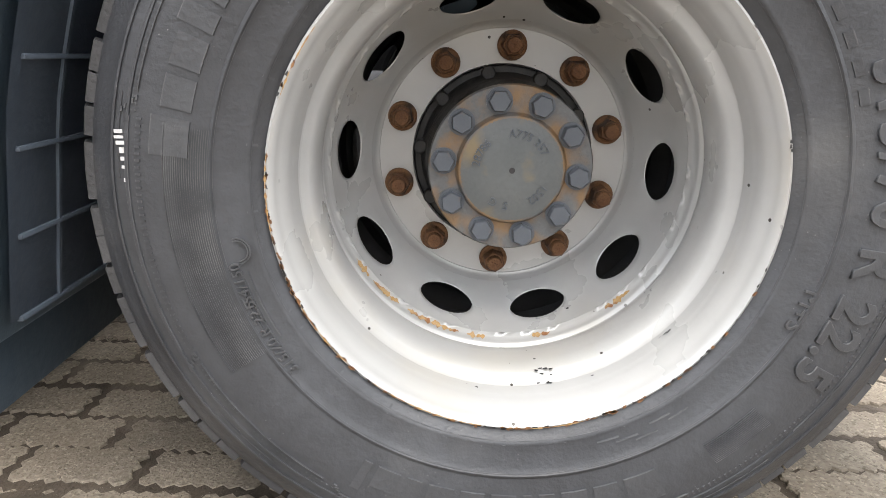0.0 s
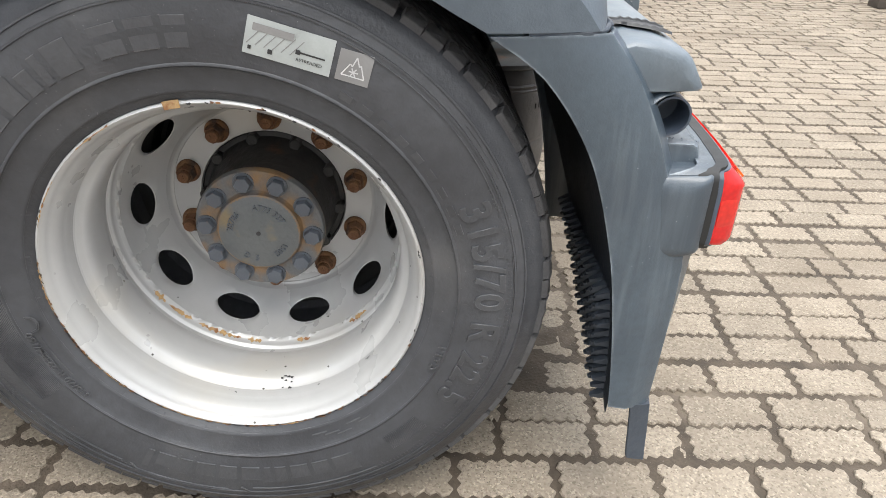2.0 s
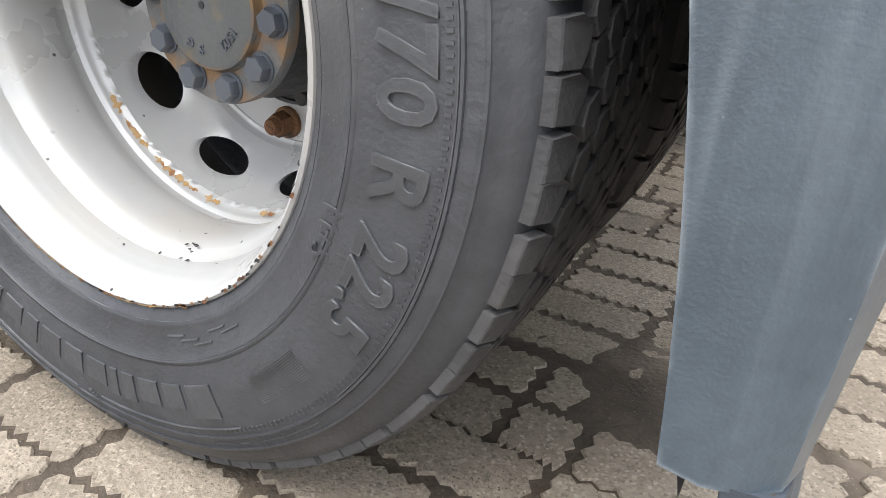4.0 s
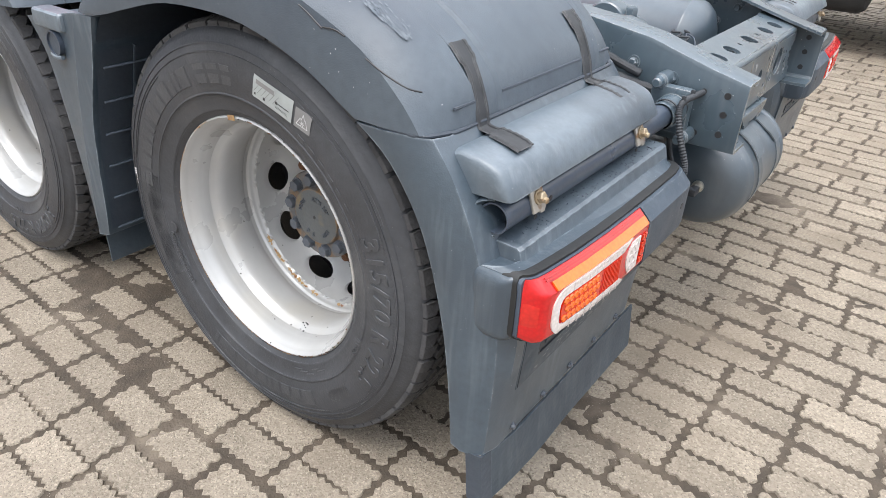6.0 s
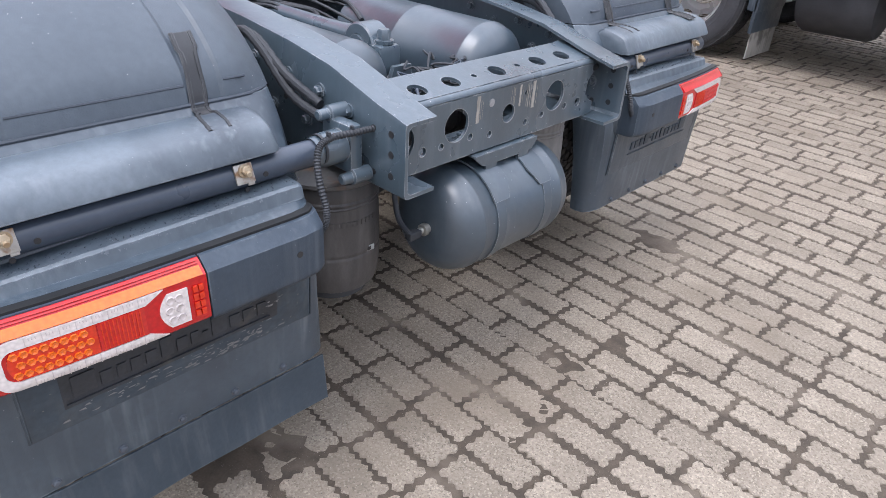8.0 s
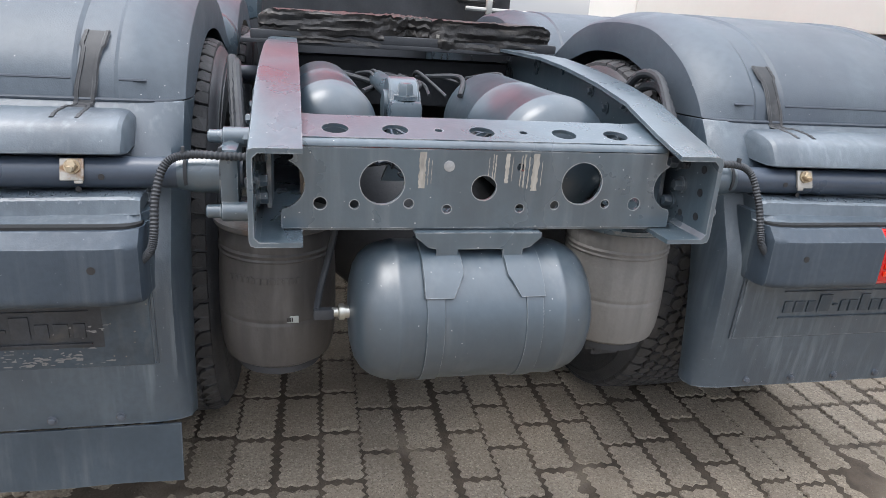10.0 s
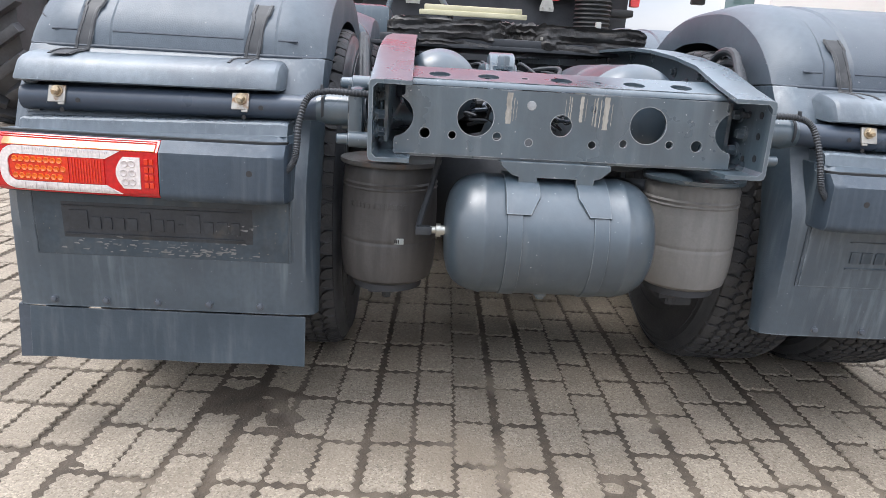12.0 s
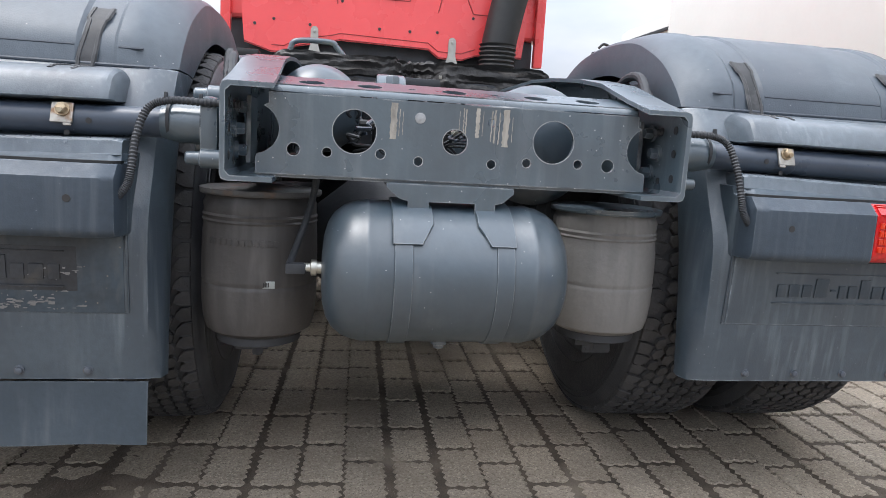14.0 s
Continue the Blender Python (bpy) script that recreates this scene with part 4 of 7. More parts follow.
def cover_mesh(s):
    bm = bmesh.new()
    n = 40
    top, crease, edge = resample(COVER_TOP, n), resample(COVER_CREASE, n), resample(COVER_EDGE, n)
    ins = []
    for i in range(n):
        d = (top[min(i + 1, n - 1)] - top[max(i - 1, 0)]).normalized()
        ins.append(Vector((-d.y, d.x, 0)) if (Vector((-d.y, d.x, 0)).dot(Vector((0.02, 0.5, 0)) - top[i]) > 0) else Vector((d.y, -d.x, 0)))
    rows = []
    sections = [("e", -GY0 + 0.002), ("ec", -GY0 - 0.003), ("c", -GY0 + 0.002), ("ct", -GY0 + 0.014), ("t3", -1.185), ("t0", -1.165), ("t0", -1.128), ("t4", -1.120), ("t4", -1.056), ("t0", -1.048),
                ("t0", -0.90), ("t0", -0.742), ("t4", -0.734), ("t4", -0.672), ("t0", -0.664), ("t0", -0.640), ("t3", -0.620), ("ct", -GY1 - 0.014), ("c", -GY1 - 0.002), ("ec", -GY1 + 0.003), ("e", -GY1 - 0.002)]
    for code, y in sections:
        row = []
        for i in range(n):
            p = {"e": edge[i], "c": crease[i]}.get(code)
            if p is None:
                if code == "ec":
                    p = edge[i].lerp(crease[i], 0.5)
                elif code == "ct":
                    p = crease[i].lerp(top[i], 0.30)
                else:
                    p = top[i] + ins[i] * {"t0": 0.0, "t3": 0.006, "t4": 0.005}[code]
            q = p.copy()
            if 0 < i <= 2 and code.startswith("t"):
                q = q - ins[i] * 0.004
            row.append((q.x, y, q.y))
        rows.append(row)
    loft(bm, rows)
    bmesh.ops.recalc_face_normals(bm, faces=bm.faces)
    bmesh.ops.solidify(bm, geom=list(bm.faces), thickness=0.005)
    return to_mesh("cover", mirrored(bm, s), angle=28)


R_EDGE = [(0.372, 0.903), (0.448, 0.848), (0.517, 0.745), (0.562, 0.606), (0.583, 0.494), (0.596, 0.39), (0.603, 0.308)]
R_CORNER = [(0.508, 0.909), (0.549, 0.848), (0.584, 0.765), (0.612, 0.685), (0.636, 0.595), (0.650, 0.49), (0.655, 0.40), (0.656, 0.309)]
R_FACE = [(0.535, 0.909), (0.578, 0.855), (0.617, 0.79), (0.648, 0.715), (0.688, 0.645), (0.700, 0.58), (0.692, 0.45), (0.682, 0.315)]


def rear_panel_mesh(s):
    bm = bmesh.new()
    n = 30
    e, c, f = resample(R_EDGE, n), resample(R_CORNER, n), resample(R_FACE, n)
    rows = []
    for code, y in (("e", -GY0 + 0.002), ("ec", -GY0 - 0.004), ("c", -GY0 + 0.003), ("cf", -1.237), ("f", -1.208), ("f", -1.10), ("f", -0.90), ("f", -0.70), ("f", -0.608), ("cf", -0.572), ("c", -GY1 - 0.004), ("ec", -GY1 + 0.004), ("e", -GY1 - 0.002)):
        row = []
        for i in range(n):
            p = {"e": e[i], "c": c[i], "f": f[i], "ec": e[i].lerp(c[i], 0.5), "cf": c[i].lerp(f[i], 0.62)}[code]
            row.append((p.x, y, p.y))
        rows.append(row)
    loft(bm, rows)
    bmesh.ops.recalc_face_normals(bm, faces=bm.faces)
    bmesh.ops.solidify(bm, geom=list(bm.faces), thickness=0.006)
    return to_mesh("mudguard", mirrored(bm, s), angle=30)


def shelf_mesh(s):
    """The raised box above the tube; its outer end stands a little further forward and lower."""
    bm = bmesh.new()
    prof = [(0.530, 0.878), (0.545, 0.8905), (0.564, 0.8950), (0.600, 0.891), (0.624, 0.884), (0.636, 0.8785), (0.644, 0.871), (0.650, 0.862), (0.664, 0.837), (0.6645, 0.832), (0.660, 0.829), (0.60, 0.826), (0.55, 0.840)]
    rows = []
    for y, shrink in ((-1.2150, 0.0130), (-1.2140, 0.0075), (-1.2115, 0.0040), (-1.2075, 0.0016), (-1.2000, 0.0), (-1.10, 0.0), (-0.95, 0.0), (-0.80, 0.0), (-0.655, 0.0), (-0.645, 0.0016), (-0.639, 0.0050), (-0.635, 0.0110), (-0.632, 0.0200)):
        f = min(1.0, max(0.0, (y + 1.21) / 0.56))
        row = []
        for x, z in prof:
            x, z = x + 0.011 * f, z + 0.006 * f
            if x > 0.57:
                x -= shrink
            z += -shrink if z > 0.85 else (shrink * 0.3 if z < 0.835 else 0.0)
            row.append((x, y, z))
        rows.append(row)
    loft(bm, rows, True, True)
    return to_mesh("upper_box", mirrored(bm, s), angle=24)


def ledge_at(y):
    """Edge x, top z and foot z of the ledge's step at a width: its outer end lies lower and further forward."""
    f = min(1.0, max(0.0, (-y - 0.634) / 0.562))
    return 0.698 - 0.016 * f, 0.7685 - 0.0165 * f, 0.7420 - 0.0195 * f


def ledge_mesh(s):
    """The upper step, with a sharp outer end and a ragged worn edge."""
    bm = bmesh.new()
    rows = []
    n = 72
    for i in range(n + 1):
        y = -1.1965 + 0.588 * i / n
        xe, zt, zf = ledge_at(y)
        end = 0.0030 if i in (0, n) else 0.0
        ragged = 0.0016 * math.sin(i * 2.3) * math.sin(i * 0.9)
        rows.append([(0.575, y, zt + 0.003 - end), (xe - 0.030, y, zt + 0.001 - end), (xe - 0.006 - end, y, zt - end + ragged * 0.4), (xe - end + ragged, y, zt - 0.004 - end), (xe + 0.007 - end, y, zf - 0.002), (xe - 0.02, y, zf - 0.012), (0.59, y, zf - 0.012)])
    loft(bm, rows, True, True)
    return to_mesh("ledge", mirrored(bm, s), angle=24)


def pod_mesh(s):
    """The bulge of the panel that carries the lamp: a flat side, a rounded corner and a top that falls from the step to the lamp."""
    bm = bmesh.new()
    rows = []
    # outer rows: width, lip, fall of the top, back end, rise of the foot
    spots = [(-1.2472, 0.662, 0.038, 0.642, 0.017), (-1.2466, 0.672, 0.027, 0.635, 0.011), (-1.2452, 0.6810, 0.0185, 0.629, 0.007), (-1.2430, 0.6880, 0.0120, 0.623, 0.004), (-1.2400, 0.6930, 0.0075, 0.618, 0.002),
             (-1.2355, 0.6965, 0.0042, 0.614, 0.001), (-1.2295, 0.6985, 0.0020, 0.611, 0.0), (-1.2220, 0.7010, 0.0006, 0.608, 0.0)]
    spots += [(y, max(0.7030, lamp_x(y) - 0.040), 0.0, 0.585, 0.0) for y in [-1.215 + 0.0305 * k for k in range(20)]] + [(-0.6255, 0.722, 0.0, 0.585, 0.0), (-0.6080, 0.712, 0.0, 0.585, 0.0), (-0.5960, 0.692, 0.0, 0.585, 0.0)]
    for y, lip, drop, back, rise in spots:
        xe, zt, zf = ledge_at(y)
        top = 0.7270 - 0.003 * min(1.0, max(0.0, (-y - 1.10) / 0.1)) - drop
        foot = 0.5930 + rise
        mid = min(xe + 0.004, lip - 0.012)
        r = min(0.024, (lip - back) * 0.36) if drop else 0.004
        rows.append([(back, y, zf + 0.003 - drop - r), (back + r * 0.12, y, zf + 0.003 - drop - r * 0.5), (back + r * 0.45, y, zf + 0.003 - drop - r * 0.15), (min(max(mid, back + r + 0.002), lip - 0.008), y, zf + 0.0005 - drop), (lip - 0.006, y, top + 0.0005), (lip - 0.0015, y, top - 0.0015), (lip, y, top - 0.006), (lip, y, foot + 0.010), (lip - 0.003, y, foot + 0.004), (lip - 0.010, y, foot), (min(max(0.655, back + 0.008), lip - 0.012), y, foot - 0.006 + rise), (back + 0.001, y, foot - 0.005 + rise)])
    loft(bm, rows, True, True)
    return to_mesh("lamp_pod", mirrored(bm, s), angle=32)


def tube_recess(s):
    """The scooped hollow that the tube's outer end sits in."""
    bm = bmesh.new()
    rings = []
    for r, y in ((0.0290, -1.1760), (0.0300, -1.1930), (0.0330, -1.2060), (0.0370, -1.2150), (0.0405, -1.2190), (0.0440, -1.2160), (0.0480, -1.2040)):
        ring = []
        for k in range(25):
            a = radians(98 + 168 * k / 24)
            squeeze = 1.0 - 0.22 * max(0.0, math.sin(a)) * (r > 0.034)
            ring.append((0.634 + r * math.cos(a), y + 0.012 * (1 - abs(math.cos(a))) * (r > 0.034), 0.794 + r * math.sin(a) * squeeze))
        rings.append(ring)
    loft(bm, rings)
    bmesh.ops.recalc_face_normals(bm, faces=bm.faces)
    bmesh.ops.solidify(bm, geom=list(bm.faces), thickness=0.003)
    return to_mesh("tube_recess", mirrored(bm, s), angle=40)


def lamp_x(y):
    """How far back the lamp's face stands at a width (y as on the near side)."""
    pts = [(-1.2345, 0.706), (-1.2325, 0.718), (-1.2285, 0.733), (-1.2235, 0.744), (-1.2160, 0.7505), (-1.19, 0.7555), (-1.10, 0.7650), (-1.0, 0.7710), (-0.86, 0.7750), (-0.66, 0.7750), (-0.625, 0.770), (-0.606, 0.757), (-0.600, 0.737)]
    for (y0, x0), (y1, x1) in zip(pts, pts[1:]):
        if y0 <= y <= y1:
            return x0 + (x1 - x0) * (y - y0) / (y1 - y0)
    return pts[0][1] if y < pts[0][0] else pts[-1][1]


LAMP_Z, LAMP_H = 0.6025, 0.121


def face_back(v):
    """How far the lamp's face falls back at a height over its foot: a chamfered top and a rounded foot."""
    if v > 0.098:
        return (v - 0.098) / 0.023 * 0.024
    return 0.010 * max(0.0, (0.014 - v) / 0.014) ** 2


def lamp_block(ys, v0=0.0, v1=LAMP_H, inset=0.0, depth=0.036, floor=0.0, square=False):
    """A block that follows the lamp's curved face, with a chamfered top and a rounded foot."""
    bm = bmesh.new()
    rows = []
    for y in ys:
        x = max(lamp_x(y) - inset, floor)
        back = min(lamp_x(y) - depth, x - 0.02)
        end = min(max(y + 1.2385, 0.0), 0.024) / 0.024
        bow = 1 - math.sqrt(max(0.0, 1 - (1 - end) ** 2))
        a, b = v0 + 0.021 * bow, v1 - 0.021 * bow
        vs = [b, b - 0.004, b - 0.011, b - 0.018, b - 0.0235, b - 0.030, (a + b) / 2, a + 0.020, a + 0.013, a + 0.008, a + 0.004, a]
        deep = 0.08 if square else min(1.0, (x - back) / 0.030)
        rows.append([(back, y, LAMP_Z + b)] + [(x - deep * face_back((v - a) / (b - a) * LAMP_H), y, LAMP_Z + v) for v in vs] + [(back, y, LAMP_Z + a)])
    loft(bm, rows, True, True)
    return bm


def on_lamp(y, v, lift):
    return (lamp_x(y) - face_back(v) + lift, y, LAMP_Z + v + (lift * 0.8 if v > 0.098 else 0.0))


def lens_patch(y0, y1, v0, v1, lift=0.0026, n=40, cut0=0.0, cut1=0.0):
    """A lens piece lying on the lamp's face; cut: how far its outer and inner ends narrow towards the foot and top."""
    bm = bmesh.new()
    rows = []
    for i in range(n + 1):
        row = []
        for j in range(9):
            k = j / 8
            w = abs(2 * k - 1)
            ya, yb = y0 + cut0 * w ** 2, y1 - cut1 * w ** 2
            row.append(on_lamp(ya + (yb - ya) * i / n, v0 + (v1 - v0) * k, lift))
        rows.append(row)
    loft(bm, rows)
    bmesh.ops.recalc_face_normals(bm, faces=bm.faces)
    bmesh.ops.solidify(bm, geom=list(bm.faces), thickness=0.003)
    return bm


def ribbon():
    """The clear frame, bent round the outer end of the indicator, with slanted inner ends."""
    bm = bmesh.new()
    half, vt, vb, yo, r = 0.0090, 0.0890, 0.0145, -1.1940, 0.026
    line = [(-0.975 - 0.0100 * k, vt) for k in range(20)]
    line += [(yo + r - r * math.sin(a), vt - r + r * math.cos(a)) for a in [radians(90 * k / 8) for k in range(9)]]
    line += [(yo, 0.5 * (vt + vb))]
    line += [(yo + r - r * math.cos(a), vb + r - r * math.sin(a)) for a in [radians(90 * k / 8) for k in range(9)]]
    line += [(-1.165 + 0.0100 * k, vb) for k in range(20)]
    rows = []
    for i, (y, v) in enumerate(line):
        a, b = line[max(i - 1, 0)], line[min(i + 1, len(line) - 1)]
        d = Vector((b[0] - a[0], b[1] - a[1])).normalized()
        nrm = Vector((-d.y, d.x))
        row = []
        for e in (-half, -half * 0.4, half * 0.4, half):
            slant = 0.016 * (half - e) / half if i in (0, len(line) - 1) else 0.0
            row.append(on_lamp(y + nrm.x * e + slant, v + nrm.y * e, 0.0028))
        rows.append(row)
    loft(bm, rows)
    bmesh.ops.recalc_face_normals(bm, faces=bm.faces)
    bmesh.ops.solidify(bm, geom=list(bm.faces), thickness=0.003)
    return bm


def tail_lamp(s):
    ys = [-1.2345, -1.2338, -1.2325, -1.2305, -1.2285, -1.2260, -1.2235, -1.2200, -1.2160, -1.2080] + [-1.19 + 0.0225 * k for k in range(15)] + [-0.8660]
    lamp = part("tail_lamp", mirrored(lamp_block(ys), s), "lens_red", truck, "red tail lamp with amber, clear and reflector fields")
    rim = [-1.2385, -1.2380, -1.2368, -1.2345, -1.2310, -1.2270, -1.2235, -1.2190, -1.2150, -1.2080, -1.19, -1.10, -1.0, -0.90, -0.80, -0.70, -0.66, -0.64, -0.625, -0.612, -0.604]
    part("lamp_gasket", mirrored(lamp_block(rim, -0.0060, LAMP_H + 0.0065, 0.0290, 0.0335, 0.7040, True), s), "black_plastic", lamp, "black rubber lamp surround")
    part("lamp_body", mirrored(lamp_block([-1.2362, -1.2355, -1.2340, -1.2310, -1.2270, -1.2235, -1.2190, -1.2150, -1.2080, -1.19, -1.10, -1.0, -0.90, -0.867], -0.0025, LAMP_H + 0.0020, 0.0235, 0.05, 0.7115, True), s), "tube", lamp, "dark grey lamp body edge")
    part("lamp_seat", mirrored(lamp_block(rim[3:], -0.004, LAMP_H + 0.0056, 0.0325, 0.075, 0.7000, True), s), "plastic", lamp, "panel plastic behind the lamp")
    # Far lamp: no orange returns at its view angle; that look is painted red
    for name, mat, args, extra in (
            ("amber_strip", "lens_amber" if s > 0 else "lens_red", (-1.196, -0.872, 0.0985, 0.1110), {}),
            ("top_line", "lens_dark_red", (-1.206, -0.872, 0.1135, 0.1150), {}),
            ("top_line", "lens_dark_red", (-1.206, -0.872, 0.1170, 0.1182), {}),
            ("indicator", "lens_orange" if s > 0 else "lens_dark_red", (-1.180, -1.054, 0.0250, 0.0790), {"cut0": 0.010}),
            ("brake_field", "lens_dark_red", (-1.052, -0.978, 0.0250, 0.0790), {}),
            ("reverse_lamp", "lens_clear", (-0.954, -0.903, 0.0190, 0.0860), {"cut0": 0.016})):
        part(name, mirrored(lens_patch(*args, **extra), s), mat, lamp)
    part("end_reflector", mirrored(end_reflector(), s), "lens_dark_red", lamp, "ribbed red reflector on the lamp's end")
    part("clear_frame", mirrored(ribbon(), s), "lens_clear", lamp, "clear frame round the indicator")
    # chevron cups of the indicator, and prisms beside the reversing lamp
    bm = bmesh.new()
    for r in range(3):
        for q in range(9):
            y, v = -1.1690 + 0.0138 * q + 0.0069 * (r % 2), 0.0345 + 0.0175 * r
            if y < -1.060:
                solid(bm, [(0.0074, 0), (0.0060, 0.0030), (0.0025, 0.0012)], 6, "x", on_lamp(y, v, 0.0020))
    tagged(part("indicator_studs", mirrored(bm, s), "lens_amber" if s > 0 else "lens_dark_red", lamp, smooth=False), kind="stuff")
    bm = bmesh.new()
    for q in range(4):
        for k in range(2):
            box(bm, on_lamp(-0.8895 + 0.0105 * k, 0.028 + 0.0165 * q, 0.002), (0.004, 0.0085, 0.012), 0.001)
    for q in range(11):
        box(bm, on_lamp(-1.046 + 0.0060 * q, 0.052, 0.0032), (0.002, 0.0022, 0.050), 0.0004)
    tagged(part("prism_field", mirrored(bm, s), "lens_orange", lamp, smooth=False), kind="stuff")
    # bulb cups behind the clear parts, and the dark gaps between the light guide's pieces
    bm = bmesh.new()
    for k in range(3):
        for q in range(2):
            solid(bm, [(0.0085, 0), (0.0070, 0.0022), (0.0030, 0.0008)], 12, "x", on_lamp(-0.9195 - 0.018 * q + 0.003 * (q > 0 and k != 1), 0.033 + 0.0195 * k, 0.0022))
    tagged(part("bulb_cup", mirrored(bm, s), "lens_cup", lamp, smooth=False), kind="stuff")
    bm = bmesh.new()
    for q in range(8):
        for v in (0.0890, 0.0145):
            box(bm, on_lamp(-1.150 + 0.0235 * q, v, 0.0030), (0.0015, 0.0012, 0.0150), 0.0)
            for k in range(3):
                box(bm, on_lamp(-1.144 + 0.0235 * q + 0.0045 * k, v + (0.003 if v > 0.05 else -0.003), 0.0028), (0.0016, 0.0010, 0.0050), 0.0)
    tagged(part("light_guide", mirrored(bm, s), "lens_cup", lamp, smooth=False), kind="stuff")
    return lamp


def end_reflector():
    """A rounded plate on the lamp's outer end."""
    bm = bmesh.new()
    rows = []
    for i in range(9):
        v = 0.020 + 0.072 * i / 8
        pull = 0.006 * (abs(i - 4) / 4) ** 3
        rows.append([(x, y - 0.0012 + 0.006 * (abs(i - 4) / 4) ** 3, LAMP_Z + v) for x, y in ((0.7140 + pull, -1.2332), (0.7220, -1.2318), (0.7330, -1.2287), (0.7420 - pull, -1.2248))])
    loft(bm, rows)
    bmesh.ops.recalc_face_normals(bm, faces=bm.faces)
    bmesh.ops.solidify(bm, geom=list(bm.faces), thickness=0.002)
    return bm


def carrier():
    """The plain block that fills the inner half beside the lamp."""
    return lamp_block([-0.8635, -0.8625, -0.80, -0.70, -0.66, -0.645, -0.632, -0.622, -0.612, -0.606, -0.602, -0.600], -0.0045, LAMP_H + 0.0015, -0.0015, 0.040)


def strap_mesh(s, yc):
    """A rubber strap from the cover down to the box, with a ribbed head and a pull tab."""
    bm = bmesh.new()
    n = 39
    line = resample([(0.462, 1.026), (0.492, 0.999), (0.512, 0.970), (0.530, 0.930), (0.5355, 0.912), (0.541, 0.9005), (0.556, 0.8985), (0.582, 0.8965), (0.606, 0.8935), (0.630, 0.8880)], n + 1)
    rows = []
    for i, p in enumerate(line):
        d = (line[min(i + 1, n)] - line[max(i - 1, 0)]).normalized()
        nrm = Vector((-d.y, d.x, 0)) if d.x > 0 else Vector((d.y, -d.x, 0))
        if nrm.y < 0 and nrm.x < 0:
            nrm = -nrm
        w = 0.0230 if i < 7 else 0.0185 + (0.0065 if i > 28 else 0.0) + 0.001 * math.sin(i * 0.4)
        th = 0.0040 + (0.0018 if i in (1, 3, 5, 29, 31, 33, 35, 37) else 0.0)
        o = p + nrm * 0.001
        q = p + nrm * th
        dy = -0.026 * i / n
        rows.append([(o.x, yc - w + dy, o.y), (q.x, yc - w + 0.003 + dy, q.y), (q.x, yc - w + 0.008 + dy, q.y), (o.x + (q.x - o.x) * 0.3, yc - w + 0.009 + dy, o.y + (q.y - o.y) * 0.3), (o.x + (q.x - o.x) * 0.3, yc + w - 0.009 + dy, o.y + (q.y - o.y) * 0.3), (q.x, yc + w - 0.008 + dy, q.y), (q.x, yc + w - 0.003 + dy, q.y), (o.x, yc + w + dy, o.y)])
    loft(bm, rows, True, True)
    return mirrored(bm, s)


LINER_LINE = [(x + 0.020, z) for x, z in R_EDGE[1:]] + [(0.624, 0.240)]


def liner_foot(y):
    """The lining's lower edge climbs from the outer side inwards."""
    return 0.245 + 0.36 * min(1.0, max(0.0, (y + 1.18) / 0.60))


def liner(s):
    """Black inner lining that hangs down behind the tyre."""
    bm = bmesh.new()
    e = resample(LINER_LINE if s > 0 else LINER_LINE[:-2] + [(0.618, 0.335)], 120)
    rows = []
    for y in [-1.238, -1.20, -1.16] + [-1.10 + 0.06 * k for k in range(10)]:
        foot = max(liner_foot(y), 0.335 if y < -1.21 or s < 0 else 0.0)
        last = max(k for k in range(120) if e[k].y >= foot or k == 0)
        back = 0.014 if y < -1.21 else (0.006 if y < -1.18 else 0.003)
        rows.append([(e[round(last * k / 25)].x - back, y, e[round(last * k / 25)].y) for k in range(26)])
    loft(bm, rows)
    bmesh.ops.solidify(bm, geom=list(bm.faces), thickness=0.003)
    bmesh.ops.recalc_face_normals(bm, faces=bm.faces)
    return mirrored(bm, s)


def bristles(s):
    """A mat of short tapering spikes on the lower half of the lining."""
    e = resample(LINER_LINE, 34)
    verts, faces = [], []
    for i in range(21, 34):
        p = e[i]
        for j in range(25):
            y = -1.158 + 0.0245 * j + 0.004 * (i % 2)
            if p.y < liner_foot(y) - 0.012 or (s < 0 and p.y < 0.35):
                continue
            n = len(verts)
            for x, dz, w, h in ((p.x - 0.003, 0.0065, 0.0085, 0.0130), (p.x - 0.012, 0.0035, 0.0075, 0.0100), (p.x - 0.026, -0.0030, 0.0040, 0.0035)):
                verts += [(x, y - w, p.y + dz), (x, y + w, p.y + dz), (x, y + w, p.y + dz - h), (x, y - w, p.y + dz - h)]
            for q in (n, n + 4):
                faces += [(q, q + 1, q + 5, q + 4), (q + 1, q + 2, q + 6, q + 5), (q + 2, q + 3, q + 7, q + 6), (q + 3, q, q + 4, q + 7)]
            faces.append((n + 8, n + 9, n + 10, n + 11))
    me = bpy.data.meshes.new("bristles")
    me.from_pydata([(x, y * s, z) for x, y, z in verts], [], faces)
    return me


